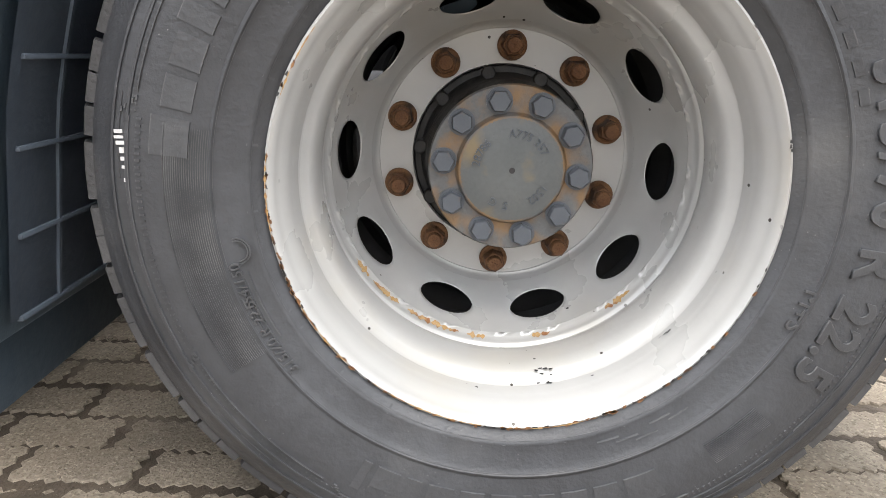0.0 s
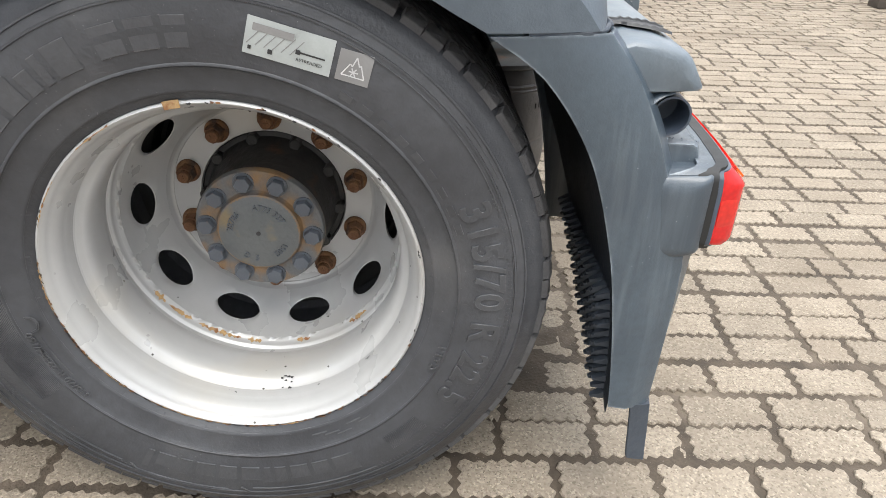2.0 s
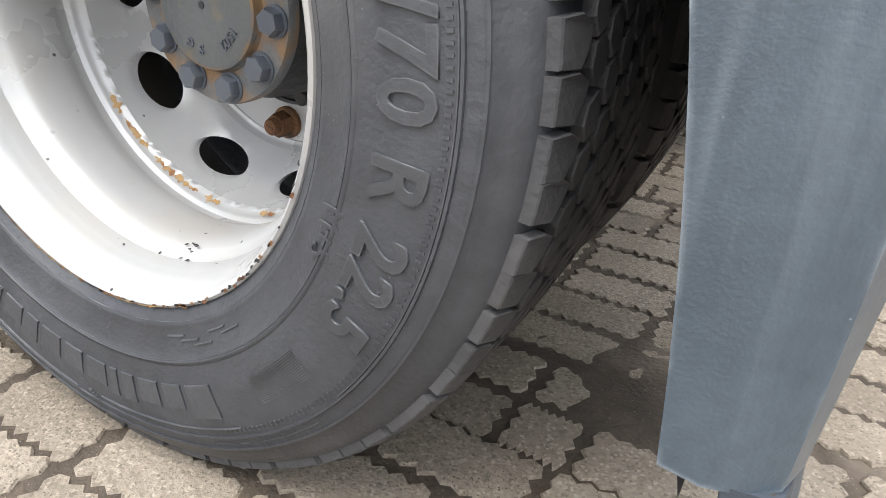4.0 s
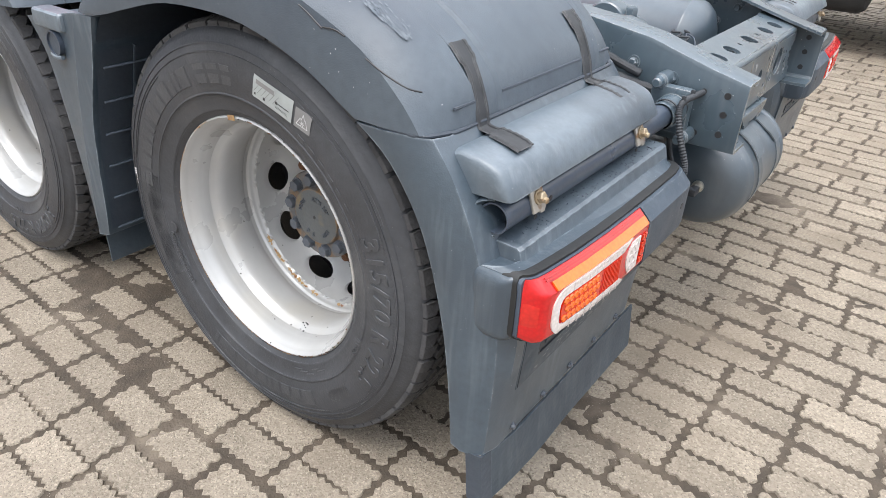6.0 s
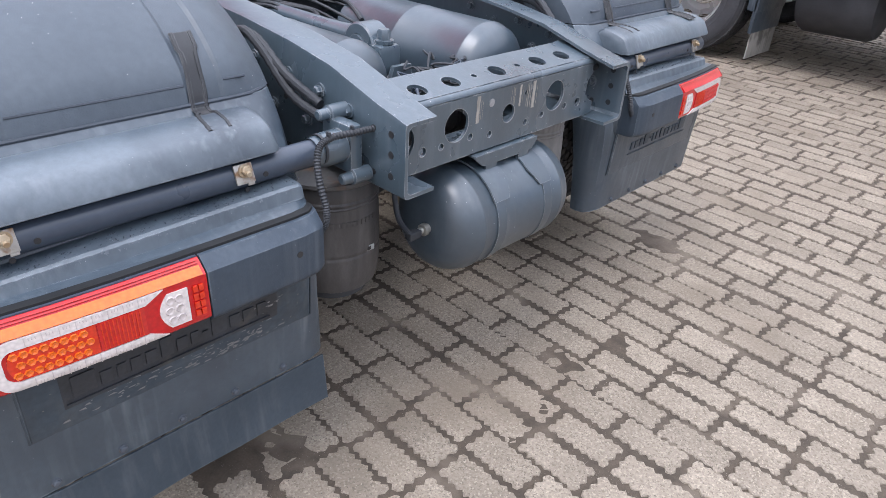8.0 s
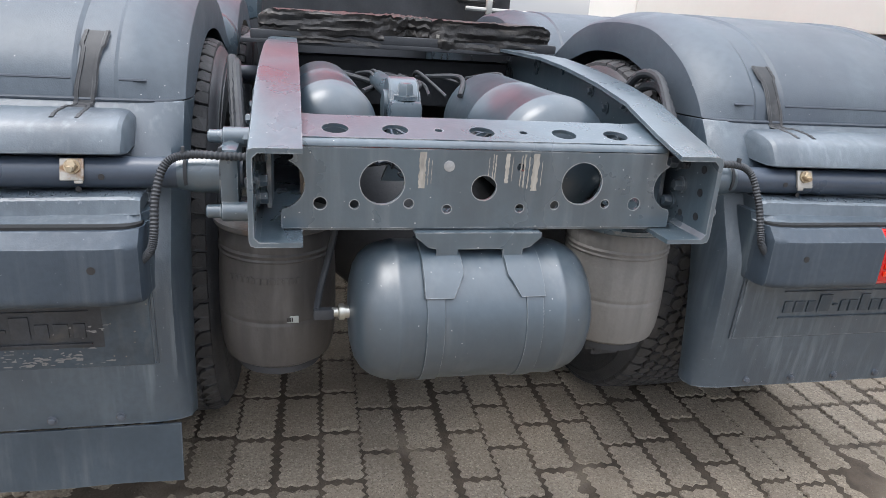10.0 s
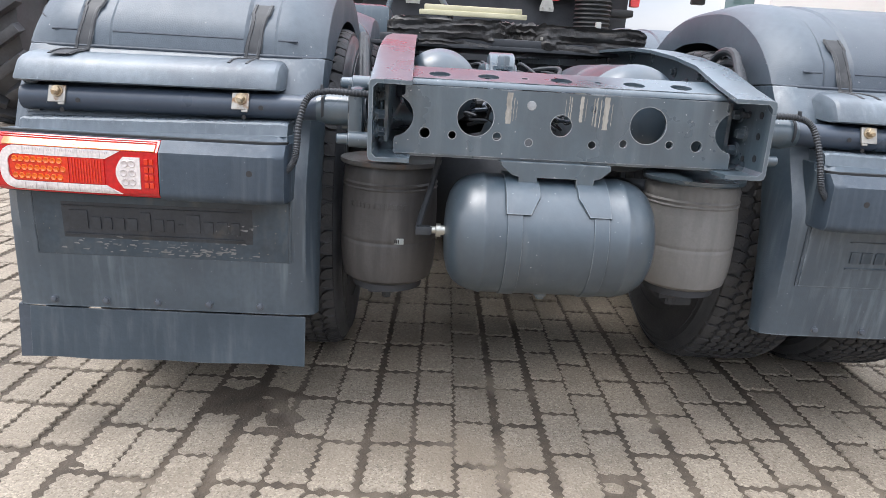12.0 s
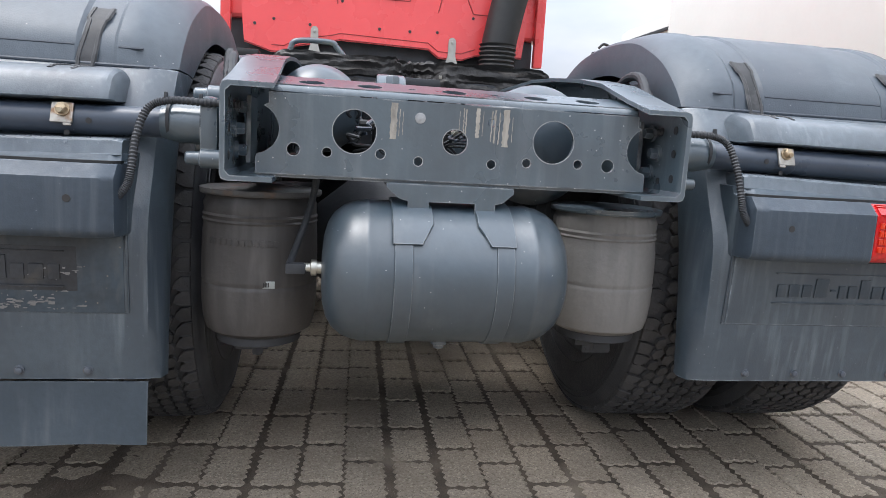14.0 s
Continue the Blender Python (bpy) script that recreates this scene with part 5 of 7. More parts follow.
def front_panel_mesh(s):
    """The lower piece between the two driven axles."""
    bm = bmesh.new()
    n = 24
    rear = resample([(-0.434, 0.949), (-0.476, 0.824), (-0.531, 0.685), (-0.556, 0.55), (-0.572, 0.42), (-0.586, 0.335)], n)
    mid = resample([(-0.50, 0.949), (-0.54, 0.83), (-0.575, 0.69), (-0.60, 0.55), (-0.615, 0.42), (-0.630, 0.325)], n)
    fore = resample([(-0.77, 0.90), (-0.715, 0.82), (-0.690, 0.70), (-0.672, 0.56), (-0.664, 0.43), (-0.660, 0.320)], n)
    rows = []
    for line, y in ((rear, -0.56), (rear, -GY0 + 0.006), (rear, -GY0), (mid, -GY0 - 0.006), (mid, -GY0 - 0.005), (fore, -GY0 + 0.010), (fore, -GY0 + 0.022), (fore, -0.56)):
        rows.append([(p.x, y, p.y) for p in line])
    loft(bm, [[row[i] for row in rows] for i in range(n)], True, True)
    return to_mesh("middle_panel", mirrored(bm, s), angle=30)


def front_liner(s):
    """Ribbed black lining that faces the rear wheel."""
    bm = bmesh.new()
    line = resample([(-0.462, 0.87), (-0.505, 0.74), (-0.545, 0.60), (-0.562, 0.48), (-0.578, 0.36)], 12)
    hood = resample([(-0.474, 0.868), (-0.452, 0.915), (-0.405, 0.968), (-0.32, 1.008), (-0.22, 1.034), (-0.115, 1.048)], 16)
    loft(bm, [[(p.x + 0.012, y, p.y) for p in hood] for y in (-1.240, -1.0, -0.75, -0.565)])
    rows = [[(p.x + 0.012, y, p.y) for p in line] for y in (-1.246, -1.0, -0.75, -0.565)]
    loft(bm, rows)
    bmesh.ops.solidify(bm, geom=list(bm.faces), thickness=0.004)
    for i in range(1, 12, 2):
        p = line[i]
        box(bm, (p.x + 0.0125, -0.90, p.y), (0.008, 0.66, 0.006), 0.002)
    for y in (-1.15, -1.03, -0.93, -0.70):
        for a, b in zip(line, line[1:]):
            c = (a + b) / 2
            m = Matrix.Translation((c.x + 0.0115, y, c.y)) @ Matrix.Rotation(math.atan2(b.x - a.x, b.y - a.y), 4, "Y")
            box(bm, (0, 0, 0), (0.008, 0.005, (b - a).length), 0, m)
    return mirrored(bm, s)


def flap_mesh(s, first, last):
    """The hanging flap between two steps of its width; steps under 0 are its turned outer edge."""
    bm = bmesh.new()
    rows = []
    for j in range(7):
        z = 0.312 - 0.121 * j / 6
        row = []
        for i in range(first, last):
            y = -1.246 + 0.676 * max(i, 0) / 24 - 0.0015 * max(-i, 0)
            x = 0.6870 + 0.012 * (j / 6) + 0.0012 * math.sin(y * 17) * (j / 6)
            if i < 4:
                x -= 0.014 * ((4 - max(i, 0)) / 4) ** 1.6
            if i < 0:
                x -= 0.011 * -i
            row.append((x, y, z - (0.008 * ((4 - max(i, 0)) / 4) if i < 4 and j > 3 else 0) + (0.012 * -i / 3 if i < 0 and j == 6 else 0) + 0.002 * math.sin(i * 0.7) * (j == 6)))
        rows.append(row)
    loft(bm, rows)
    bmesh.ops.recalc_face_normals(bm, faces=bm.faces)
    bmesh.ops.solidify(bm, geom=list(bm.faces), thickness=0.005)
    return mirrored(bm, s)


def rivet_mesh():
    bm = bmesh.new()
    solid(bm, [(0.0095, 0.0), (0.0095, 0.0015), (0.0070, 0.002), (0.0062, 0.006), (0.0035, 0.0075)], 14, "x")
    return to_mesh("rivet", bm)


def lean(bm):
    """Sets flat pieces back to the panel's leaning rear face."""
    for v in bm.verts:
        v.co.x += -0.0125 + (v.co.z - 0.58) * 0.068
    return bm


def lean_tube(bm):
    """The tube's outer end lies a little further forward and lower."""
    for v in bm.verts:
        f = max(0.0, (-v.co.y - 0.44) / 0.77)
        v.co.x -= 0.020 * f
        v.co.z -= 0.010 * f
    return bm


RIVET = rivet_mesh()
for s in (1, -1):
    guard = part("mudguard", rear_panel_mesh(s), "plastic", truck, "weathered blue-grey plastic rear mudguard panel")
    part("cover", cover_mesh(s), "cover", guard, "dark grey plastic arch cover over the tyres")
    part("upper_box", shelf_mesh(s), "skylit_worn", guard, "raised plastic box with streaks")
    part("ledge", ledge_mesh(s), "skylit_worn", guard, "stepped ledge with a ragged worn edge")
    part("lamp_pod", pod_mesh(s), "plastic", guard, "weathered bulge of the panel round the lamp")
    part("tube_recess", tube_recess(s), "plastic", guard, "scooped hollow round the tube end")
    # dark pipes that paint the shade of grooves in the cover
    for y0, y1 in ((-1.185, -1.128), (-1.046, -0.744), (-0.662, -0.615)):
        bm = bmesh.new()
        pipe(bm, [(0.5270, y0, 0.9455), (0.5270, (y0 + y1) / 2, 0.9455), (0.5270, y1, 0.9455)], 0.0030, 6, True, 0, 4)
        part("cover_groove", mirrored(bm, s), "liner", guard)
    rd = random.Random(17)
    if s > 0:
        for pts in ([(0.397, -1.249, 1.013), (0.420, -1.248, 1.002), (0.440, -1.244, 0.992), (0.469, -1.234, 0.978), (0.487, -1.218, 0.972)], [(0.251, -1.250, 1.074), (0.271, -1.250, 1.064), (0.303, -1.251, 1.045)], [(0.300, -1.250, 1.046), (0.330, -1.250, 1.047), (0.352, -1.249, 1.040)]):
            bm = bmesh.new()
            pipe(bm, pts, 0.0014, 5, True, 0, 5)
            part("crack", bm, "ink", guard, "fine crack in the cover edge")
        bm = bmesh.new()
        for k in range(150):
            f = rd.random()
            o = Vector((0.350, -1.203, 1.0815)).lerp(Vector((0.437, -1.196, 1.0365)), f) + Vector((-0.27, 0.85, 0.50)) * abs(rd.gauss(0, 0.012)) + Vector((0.55, -0.25, 0.80)) * 0.0022
            u, v = Vector((0.84, 0.05, -0.55)) * rd.uniform(0.001, 0.009), Vector((-0.2, 0.95, 0.4)) * rd.uniform(0.0004, 0.0018)
            bm.faces.new([bm.verts.new(o + u * a + v * b) for a, b in ((-1, -rd.random()), (rd.uniform(0.3, 1), -1), (rd.uniform(0.2, 1), 1), (-rd.uniform(0.2, 0.8), rd.uniform(0.3, 1)))])
        tagged(part("cover_scuff", bm, "worn", guard, "pale scratches on the cover edge", smooth=False), kind="stuff")
    bm = bmesh.new()
    for k in range(240):
        y = rd.uniform(-1.19, -0.60)
        xe, zt, zf = ledge_at(y)
        c = (xe - 0.040 + rd.random() ** 1.5 * 0.032, y, zt + rd.uniform(0, 0.002))
        m = Matrix.Translation(c) @ Euler((rd.uniform(0, 3), rd.uniform(0, 3), rd.uniform(0, 3))).to_matrix().to_4x4() @ Matrix.Diagonal((rd.uniform(0.0006, 0.0014), rd.uniform(0.0008, 0.0032), rd.uniform(0.0004, 0.0010), 1))
        bmesh.ops.create_icosphere(bm, subdivisions=1, radius=1.0, matrix=m)
    tagged(part("grit", mirrored(bm, s), "liner", guard, "dark grit lying on the ledge"), kind="stuff")
    bm = bmesh.new()
    for k in range(260):
        y = rd.uniform(-1.19, -0.62)
        xe, zt, zf = ledge_at(y)
        if k % 3:
            p, q, nrm = Vector((xe, y, zt - 0.003 - rd.random() ** 2 * 0.018)), Vector((0.25, 0, -1)), Vector((1, 0, 0.3))
        else:
            p, q, nrm = Vector((xe - 0.003 - rd.random() ** 2 * 0.022, y, zt)), Vector((-1, 0, 0.02)), Vector((0, 0, 1))
        w, h = rd.uniform(0.0006, 0.0026), rd.uniform(0.001, 0.005)
        o = p + nrm * 0.0016
        bm.faces.new([bm.verts.new(o + Vector((0, dy * w, 0)) + q * (dz * h)) for dy, dz in ((-1, 0), (rd.uniform(0.5, 1.5), 0), (rd.uniform(0.2, 1.0), 1), (-rd.uniform(0.2, 0.8), rd.uniform(0.5, 1.0)))])
    tagged(part("scuff", mirrored(bm, s), "worn", guard, "pale scuffs on the ledge edge", smooth=False), kind="stuff")
    # Black pipe drawn for the shade in the gap below the cover
    bm = bmesh.new()
    pipe(bm, [(0.42, -1.246, 0.9075), (0.47, -1.246, 0.9085), (0.508, -1.240, 0.9095), (0.528, -1.20, 0.9095), (0.5345, -1.16, 0.9095), (0.5345, -0.90, 0.9095), (0.5345, -0.64, 0.9095), (0.528, -0.60, 0.9095), (0.508, -0.56, 0.9095)], 0.0042, 8)
    part("cover_seal", mirrored(bm, s), "liner", guard, "dark strip painted as the shaded gap under the cover")
    part("lamp_carrier", mirrored(carrier(), s), "carrier", guard, "dark grey lamp carrier")
    part("liner", liner(s), "liner", guard, "black inner lining")
    tagged(part("bristles", bristles(s), "liner", guard, "rows of short black bristles"), kind="stuff")
    for yc in (-1.098, -0.706):
        part("strap", strap_mesh(s, yc), "strap", guard, "black rubber holding strap")
    # recessed badge field with a plain bar for the maker's name
    bm = bmesh.new()
    box(bm, (0.7125, s * -0.890, 0.522), (0.006, 0.565, 0.150), 0.002)
    part("badge_field", lean(bm), "smudge" if s > 0 else "plastic", guard)
    if s > 0:
        bm = bmesh.new()
        box(bm, (0.7132, -0.900, 0.530), (0.006, 0.425, 0.084), 0.002)
        part("badge_inlay", lean(bm), "rubbed", guard, "rubbed dark badge strip")
        bm = bmesh.new()
        for k in range(130):
            y, z = (rd.gauss(-0.90, 0.13), rd.gauss(0.474, 0.010)) if k % 3 else (rd.gauss(-0.80, 0.05), rd.gauss(0.462, 0.006))
            if k % 7 == 0:
                y, z = rd.gauss(-0.725, 0.018), rd.gauss(0.522, 0.008)
            if not (-1.14 < y < -0.64 and 0.452 < z < 0.56):
                continue
            w, h = rd.uniform(0.001, 0.011), rd.uniform(0.0006, 0.0026)
            bm.faces.new([bm.verts.new((0.7175, y + dy * w, z + dz * h)) for dy, dz in ((-1, -rd.random()), (rd.uniform(0.3, 1.0), -1), (rd.uniform(0.2, 1.0), 1), (-rd.uniform(0.2, 0.8), rd.uniform(0.3, 1.0)))])
        tagged(part("peeled_glue", lean(bm), "sticker_grey", guard, "peeled brown-grey glue remains", smooth=False), kind="stuff")
    bm = bmesh.new()
    y = -1.096
    for wide, tall in ((0.042, 1), (0.023, 0), (0.019, 0), (0.022, 0), (0.023, 0), (0.025, 1), (0.023, 0), (0.018, 0), (0.014, 2), (0.033, 1), (0.024, 0), (0.027, 0), (0.022, 0)):
        z0, h = (0.5250, 0.005) if tall == 2 else (0.5105, (0.028, 0.043)[tall])
        box(bm, (0.7170, s * (y + wide / 2), z0 + h / 2), (0.004, wide - 0.002, h), 0.0012)
        y += wide + 0.0055
    box(bm, (0.7178, s * -0.908, 0.497), (0.003, 0.400, 0.003), 0.0006)
    box(bm, (0.7178, s * -0.908, 0.563), (0.003, 0.400, 0.002), 0.0005)
    part("badge_bar", lean(bm), "rubbed" if s > 0 else "flap", guard, "embossed plain bars")
    bm = bmesh.new()
    box(bm, (0.7120, s * -0.890, 0.4475), (0.005, 0.575, 0.0035), 0.001)
    for y in (-1.176, -0.602):
        box(bm, (0.7120, s * y, 0.524), (0.005, 0.004, 0.155), 0.001)
    part("panel_seam", lean(bm), "flap", guard)
    for k in range(5):
        y = -1.155 + 0.1195 * k
        part("rivet", RIVET, "hub_bolt", guard, "", Matrix.Translation((0.6838, s * y, 0.333)))
    if s > 0:
        flap = part("mudflap", flap_mesh(s, 1, 25), "flap", guard, "scuffed rubber mudflap")
        # Same rubber as the flap; the turned edge's shade is in its colour
        part("turned_edge", flap_mesh(s, -3, 2), "liner", flap, "turned edge of the flap, darkened for its shade")
    # tube that carries the guard, with two bolted clamps
    bm = bmesh.new()
    lathe(bm, [(0.0275, -1.206), (0.0275, -0.44), (0.0245, -0.44), (0.0245, -1.206)], 28, "y", (0.650, 0, 0.803), close=True)
    tube = part("support_tube", mirrored(lean_tube(bm), s), "tube", truck, "grey steel mudguard support tube")
    # Dark disc in the open tube: the shade inside painted flat
    bm = bmesh.new()
    solid(bm, [(0.0243, -1.150), (0.0243, -1.148)], 26, "y", (0.650, 0, 0.803))
    part("tube_plug", mirrored(lean_tube(bm), s), "liner", tube)
    for yb in (-1.120, -0.717):
        tilt = Matrix.Translation((0.650, yb, 0.803)) @ Matrix.Rotation(radians(-20), 4, "Y")
        bm = bmesh.new()
        box(bm, (0.0290, 0, 0.0), (0.0055, 0.038, 0.038), 0.0022, tilt)
        box(bm, (0.0275, 0.010, -0.020), (0.0050, 0.014, 0.008), 0.002, tilt)
        part("clamp_plate", mirrored(lean_tube(bm), s), "zinc", tube, "pale zinc clamp plate")
        bm = bmesh.new()
        bolt(bm, tilt @ Vector((0.0315, 0.001, 0.005)), (1, 0, 0.36), 0.0098, 0.013, 0.0130)
        solid(bm, [(0.0055, 0.0), (0.0055, 0.0180), (0.0045, 0.0190)], 10, "x", tuple(tilt @ Vector((0.0310, 0.001, 0.004))))
        part("clamp_bolt", mirrored(lean_tube(bm), s), "brass", tube, "yellow zinc bolt")
        # Thin dark discs paint the shade inside the tube's drilled holes
        for dy, dz, r in ((0.045, -0.003, 0.0055), (0.006, -0.031, 0.005)):
            bm = bmesh.new()
            solid(bm, [(r, 0.0), (r, 0.0012)], 12, "x", (0.6775 - 0.004 * (dz < -0.02), yb + dy, 0.803 + dz * 0.8))
            part("tube_hole", mirrored(lean_tube(bm), s), "ink", tube)
    # bracket on the rail
    bm = bmesh.new()
    box(bm, (0.640, -0.462, 0.800), (0.10, 0.035, 0.11), 0.014)
    lathe(bm, [(0.030, -0.55), (0.036, -0.52), (0.036, -0.46)], 24, "y", (0.650, 0, 0.803))
    for dx, dz in ((-0.035, 0.058), (0.04, -0.062), (-0.05, -0.04)):
        solid(bm, [(0.018, -0.43), (0.018, -0.475), (0.013, -0.478), (0.012, -0.500), (0.009, -0.503)], 14, "y", (0.645 + dx, 0, 0.803 + dz))
    part("tube_bracket", mirrored(bm, s), "frame", tube, "cast bracket with bolts")
    # lamp cable in a corrugated sleeve
    bm = bmesh.new()
    pipe(bm, [(0.70, -0.40, 0.842), (0.695, -0.46, 0.842), (0.69, -0.53, 0.842), (0.695, -0.565, 0.825), (0.715, -0.580, 0.775), (0.738, -0.582, 0.72), (0.742, -0.588, 0.69), (0.738, -0.606, 0.668)], 0.0062, 10, ridge=0.0017, sub=18)
    part("lamp_cable", mirrored(bm, s), "hose", tube, "black corrugated cable sleeve")
    for y in (-0.475, -0.535):
        bm = bmesh.new()
        lathe(bm, [(0.031, y - 0.003), (0.033, y - 0.003), (0.033, y + 0.003), (0.031, y + 0.003)], 20, "y", (0.654, 0, 0.808), close=True)
        box(bm, (0.69, y, 0.848), (0.010, 0.006, 0.018), 0.002)
        part("cable_tie", mirrored(bm, s), "hose", tube)
    # Dark disc painted as the shaded hole in the carrier
    bm = bmesh.new()
    solid(bm, [(0.0068, 0.0), (0.0068, 0.001)], 14, "x", (0.7762, -0.675, 0.666))
    part("carrier_hole", mirrored(bm, s), "ink", guard)
    tail_lamp(s)
    part("middle_panel", front_panel_mesh(s), "plastic", guard, "weathered blue-grey panel between the axles")
    part("front_liner", front_liner(s), "rib_liner", guard, "ribbed black lining")
    bm = bmesh.new()
    box(bm, (-0.617, -0.90, 0.292), (0.006, 0.69, 0.115), 0.002)
    part("front_flap", mirrored(bm, s), "flap", guard, "short rubber flap between the axles")
    part("cover", bpy.data.meshes["cover" if s > 0 else "cover.001"], "cover", guard, "dark grey plastic arch cover over the tyres", Matrix.Translation((FRONT_X, 0, 0)))
    # small box over a tube end in the middle panel
    bm = bmesh.new()
    box(bm, (-0.627, -1.238, 0.914), (0.132, 0.052, 0.046), 0.012, seg=3)
    part("middle_box", mirrored(bm, s), "skylit_worn", guard, "small pale plastic box over the tube end")
    bm = bmesh.new()
    lathe(bm, [(0.0310, -0.44), (0.0310, -1.262), (0.0275, -1.262), (0.0275, -1.20)], 28, "y", (-0.618, 0, 0.860))
    front_tube = part("front_tube", mirrored(bm, s), "tube", guard, "grey steel tube end under a small box")
    # Another dark disc, standing for the shaded hollow of this tube
    bm = bmesh.new()
    solid(bm, [(0.0275, -1.2575), (0.0275, -1.2560)], 24, "y", (-0.618, 0, 0.860))
    part("tube_plug", mirrored(bm, s), "liner", front_tube)
    bm = bmesh.new()
    pipe(bm, [(-0.640, -1.258, 0.832), (-0.618, -1.260, 0.8275), (-0.592, -1.258, 0.830)], 0.0055, 8)
    part("scoop_lip", mirrored(bm, s), "skylit_worn", guard)

# -- chassis --
RAIL_TOP = [(0.798, 0.878), (0.70, 0.902), (0.55, 0.945), (0.40, 0.968), (0.20, 0.988), (0.0, 1.0), (-0.4, 1.0), (-1.5, 1.0), (-5.2, 1.0)]
for s in (1, -1):
    bm = bmesh.new()
    secs = []
    W, TH, LIP = 0.4255, 0.009, 0.088
    for x, zt in RAIL_TOP:
        zb = 0.710
        r = 0.012
        secs.append([(x, -W + LIP, zt), (x, -W + r, zt), (x, -W + 0.003, zt - 0.003), (x, -W, zt - r), (x, -W, zb + r), (x, -W + 0.003, zb + 0.003), (x, -W + r, zb), (x, -W + LIP, zb),
                     (x, -W + LIP, zb + TH), (x, -W + r + TH * 0.6, zb + TH), (x, -W + TH, zb + r + TH * 0.6), (x, -W + TH, zt - r - TH * 0.6), (x, -W + r + TH * 0.6, zt - TH), (x, -W + LIP, zt - TH)])
    loft(bm, secs, True, True)
    rail = part("frame_rail", mirrored(bm, s), "frame", truck, "grey painted steel frame rail")
    # No real holes here: dark discs carry the shade of drilled ones
    for k, (x, z, r) in enumerate([(0.755, 0.845, 0.008), (0.755, 0.80, 0.008), (0.755, 0.752, 0.008), (0.70, 0.845, 0.007), (0.70, 0.745, 0.007), (0.56, 0.82, 0.007), (0.50, 0.82, 0.007), (0.44, 0.82, 0.007), (0.38, 0.83, 0.007), (0.30, 0.84, 0.007), (0.22, 0.85, 0.007)]):
        bm = bmesh.new()
        solid(bm, [(r, 0.0), (r, 0.0012)], 12, "y", (x, -W - 0.0012, z))
        solid(bm, [(r, 0.0), (r, 0.0012)], 12, "y", (x, -W + TH, z))
        part("rail_hole", mirrored(bm, s), "ink", rail)
    for x, z in ((0.62, 0.86), (0.52, 0.88), (0.47, 0.80), (0.40, 0.89), (0.33, 0.80), (0.26, 0.90), (0.18, 0.84), (0.10, 0.90)):
        bm = bmesh.new()
        bolt(bm, (x, -W, z), (0, -1, 0), 0.011, 0.016, 0.016)
        part("rail_bolt", mirrored(bm, s), "frame", rail)
    bm = bmesh.new()
    for x, z in ((0.69, 0.80), (0.66, 0.84), (0.66, 0.76)):
        bolt(bm, (x, -W + TH, z), (0, 1, 0), 0.012, 0.020, 0.017)
    box(bm, (0.60, -W + 0.03, 0.80), (0.10, 0.012, 0.13), 0.01)
    part("inner_bracket", mirrored(bm, s), "frame", rail)

# end crossmember: face with cut-outs, top and bottom flanges
bm = bmesh.new()
side = [(-0.352, 0.868), (-0.352, 0.848)] + [(-0.385 + 0.052 * math.cos(a), 0.802 + 0.047 * math.sin(a)) for a in [radians(62 - 124 * k / 10) for k in range(11)]] + [(-0.372, 0.757), (-0.374, 0.750), (-0.374, 0.722)]
outline = side + [(-y, z) for y, z in reversed(side)]
holes = [circle((-0.198, 0.806), 0.040, 32), circle((0.182, 0.808), 0.0405, 32), circle((-0.010, 0.798), 0.0235, 24)]
for y, z, r in ((-0.307, 0.768, 0.0115), (-0.247, 0.766, 0.0085), (-0.149, 0.768, 0.009), (-0.078, 0.758, 0.0085), (0.062, 0.760, 0.0085), (0.131, 0.766, 0.0085), (0.234, 0.769, 0.0085), (0.295, 0.769, 0.0125), (-0.078, 0.838, 0.009), (0.058, 0.838, 0.008)):
    holes.append(circle((y, z), r, 14))
to_face = Matrix(((0, 0, 1, 0.719), (1, 0, 0, 0), (0, 1, 0, 0), (0, 0, 0, 1)))
plate(bm, outline, holes, 0.008, to_face)
top_holes = [circle((0.673, y), 0.024, 24) for y in (-0.279, -0.171, -0.008, 0.155, 0.262)] + [circle((0.671, y), 0.008, 12) for y in (-0.090, 0.074)]
top_out = [(0.600, -0.410), (0.715, -0.345), (0.715, 0.345), (0.600, 0.410), (0.600, 0.34), (0.606, 0.31), (0.606, 0.28), (0.606, -0.28), (0.606, -0.31), (0.600, -0.34)]
slope = Matrix.Translation((0.715, 0, 0.876)) @ Matrix.Rotation(radians(12), 4, "Y") @ Matrix.Translation((-0.715, 0, 0))
plate(bm, top_out, top_holes, 0.008, slope)
rings = []
for k in range(6):
    a = radians(90 * k / 5)
    rings.append([(0.715 + 0.012 * math.sin(a), y, 0.870 + 0.012 * math.cos(a)) for y in (-0.350, 0.350)])
loft(bm, rings)
plate(bm, [(0.60, -0.372), (0.719, -0.372), (0.719, 0.372), (0.60, 0.372)], [], 0.008, Matrix.Translation((0, 0, 0.716)))
cross = part("crossmember", bm, "frame", truck, "grey steel end crossmember with round holes and scraped tape marks", angle=30)
random.seed(11)
marks = [(-0.127, 0.012, 0.797, 0.863), (0.004, 0.002, 0.815, 0.862), (0.0085, 0.002, 0.812, 0.860), (0.031, 0.007, 0.808, 0.863), (0.058, 0.002, 0.802, 0.860), (0.064, 0.003, 0.800, 0.862), (0.073, 0.002, 0.798, 0.858), (0.086, 0.012, 0.794, 0.864),
         (-0.1165, 0.0015, 0.803, 0.852), (-0.110, 0.001, 0.806, 0.848), (-0.004, 0.001, 0.820, 0.856), (0.041, 0.0015, 0.812, 0.858), (0.0985, 0.0012, 0.803, 0.850)]
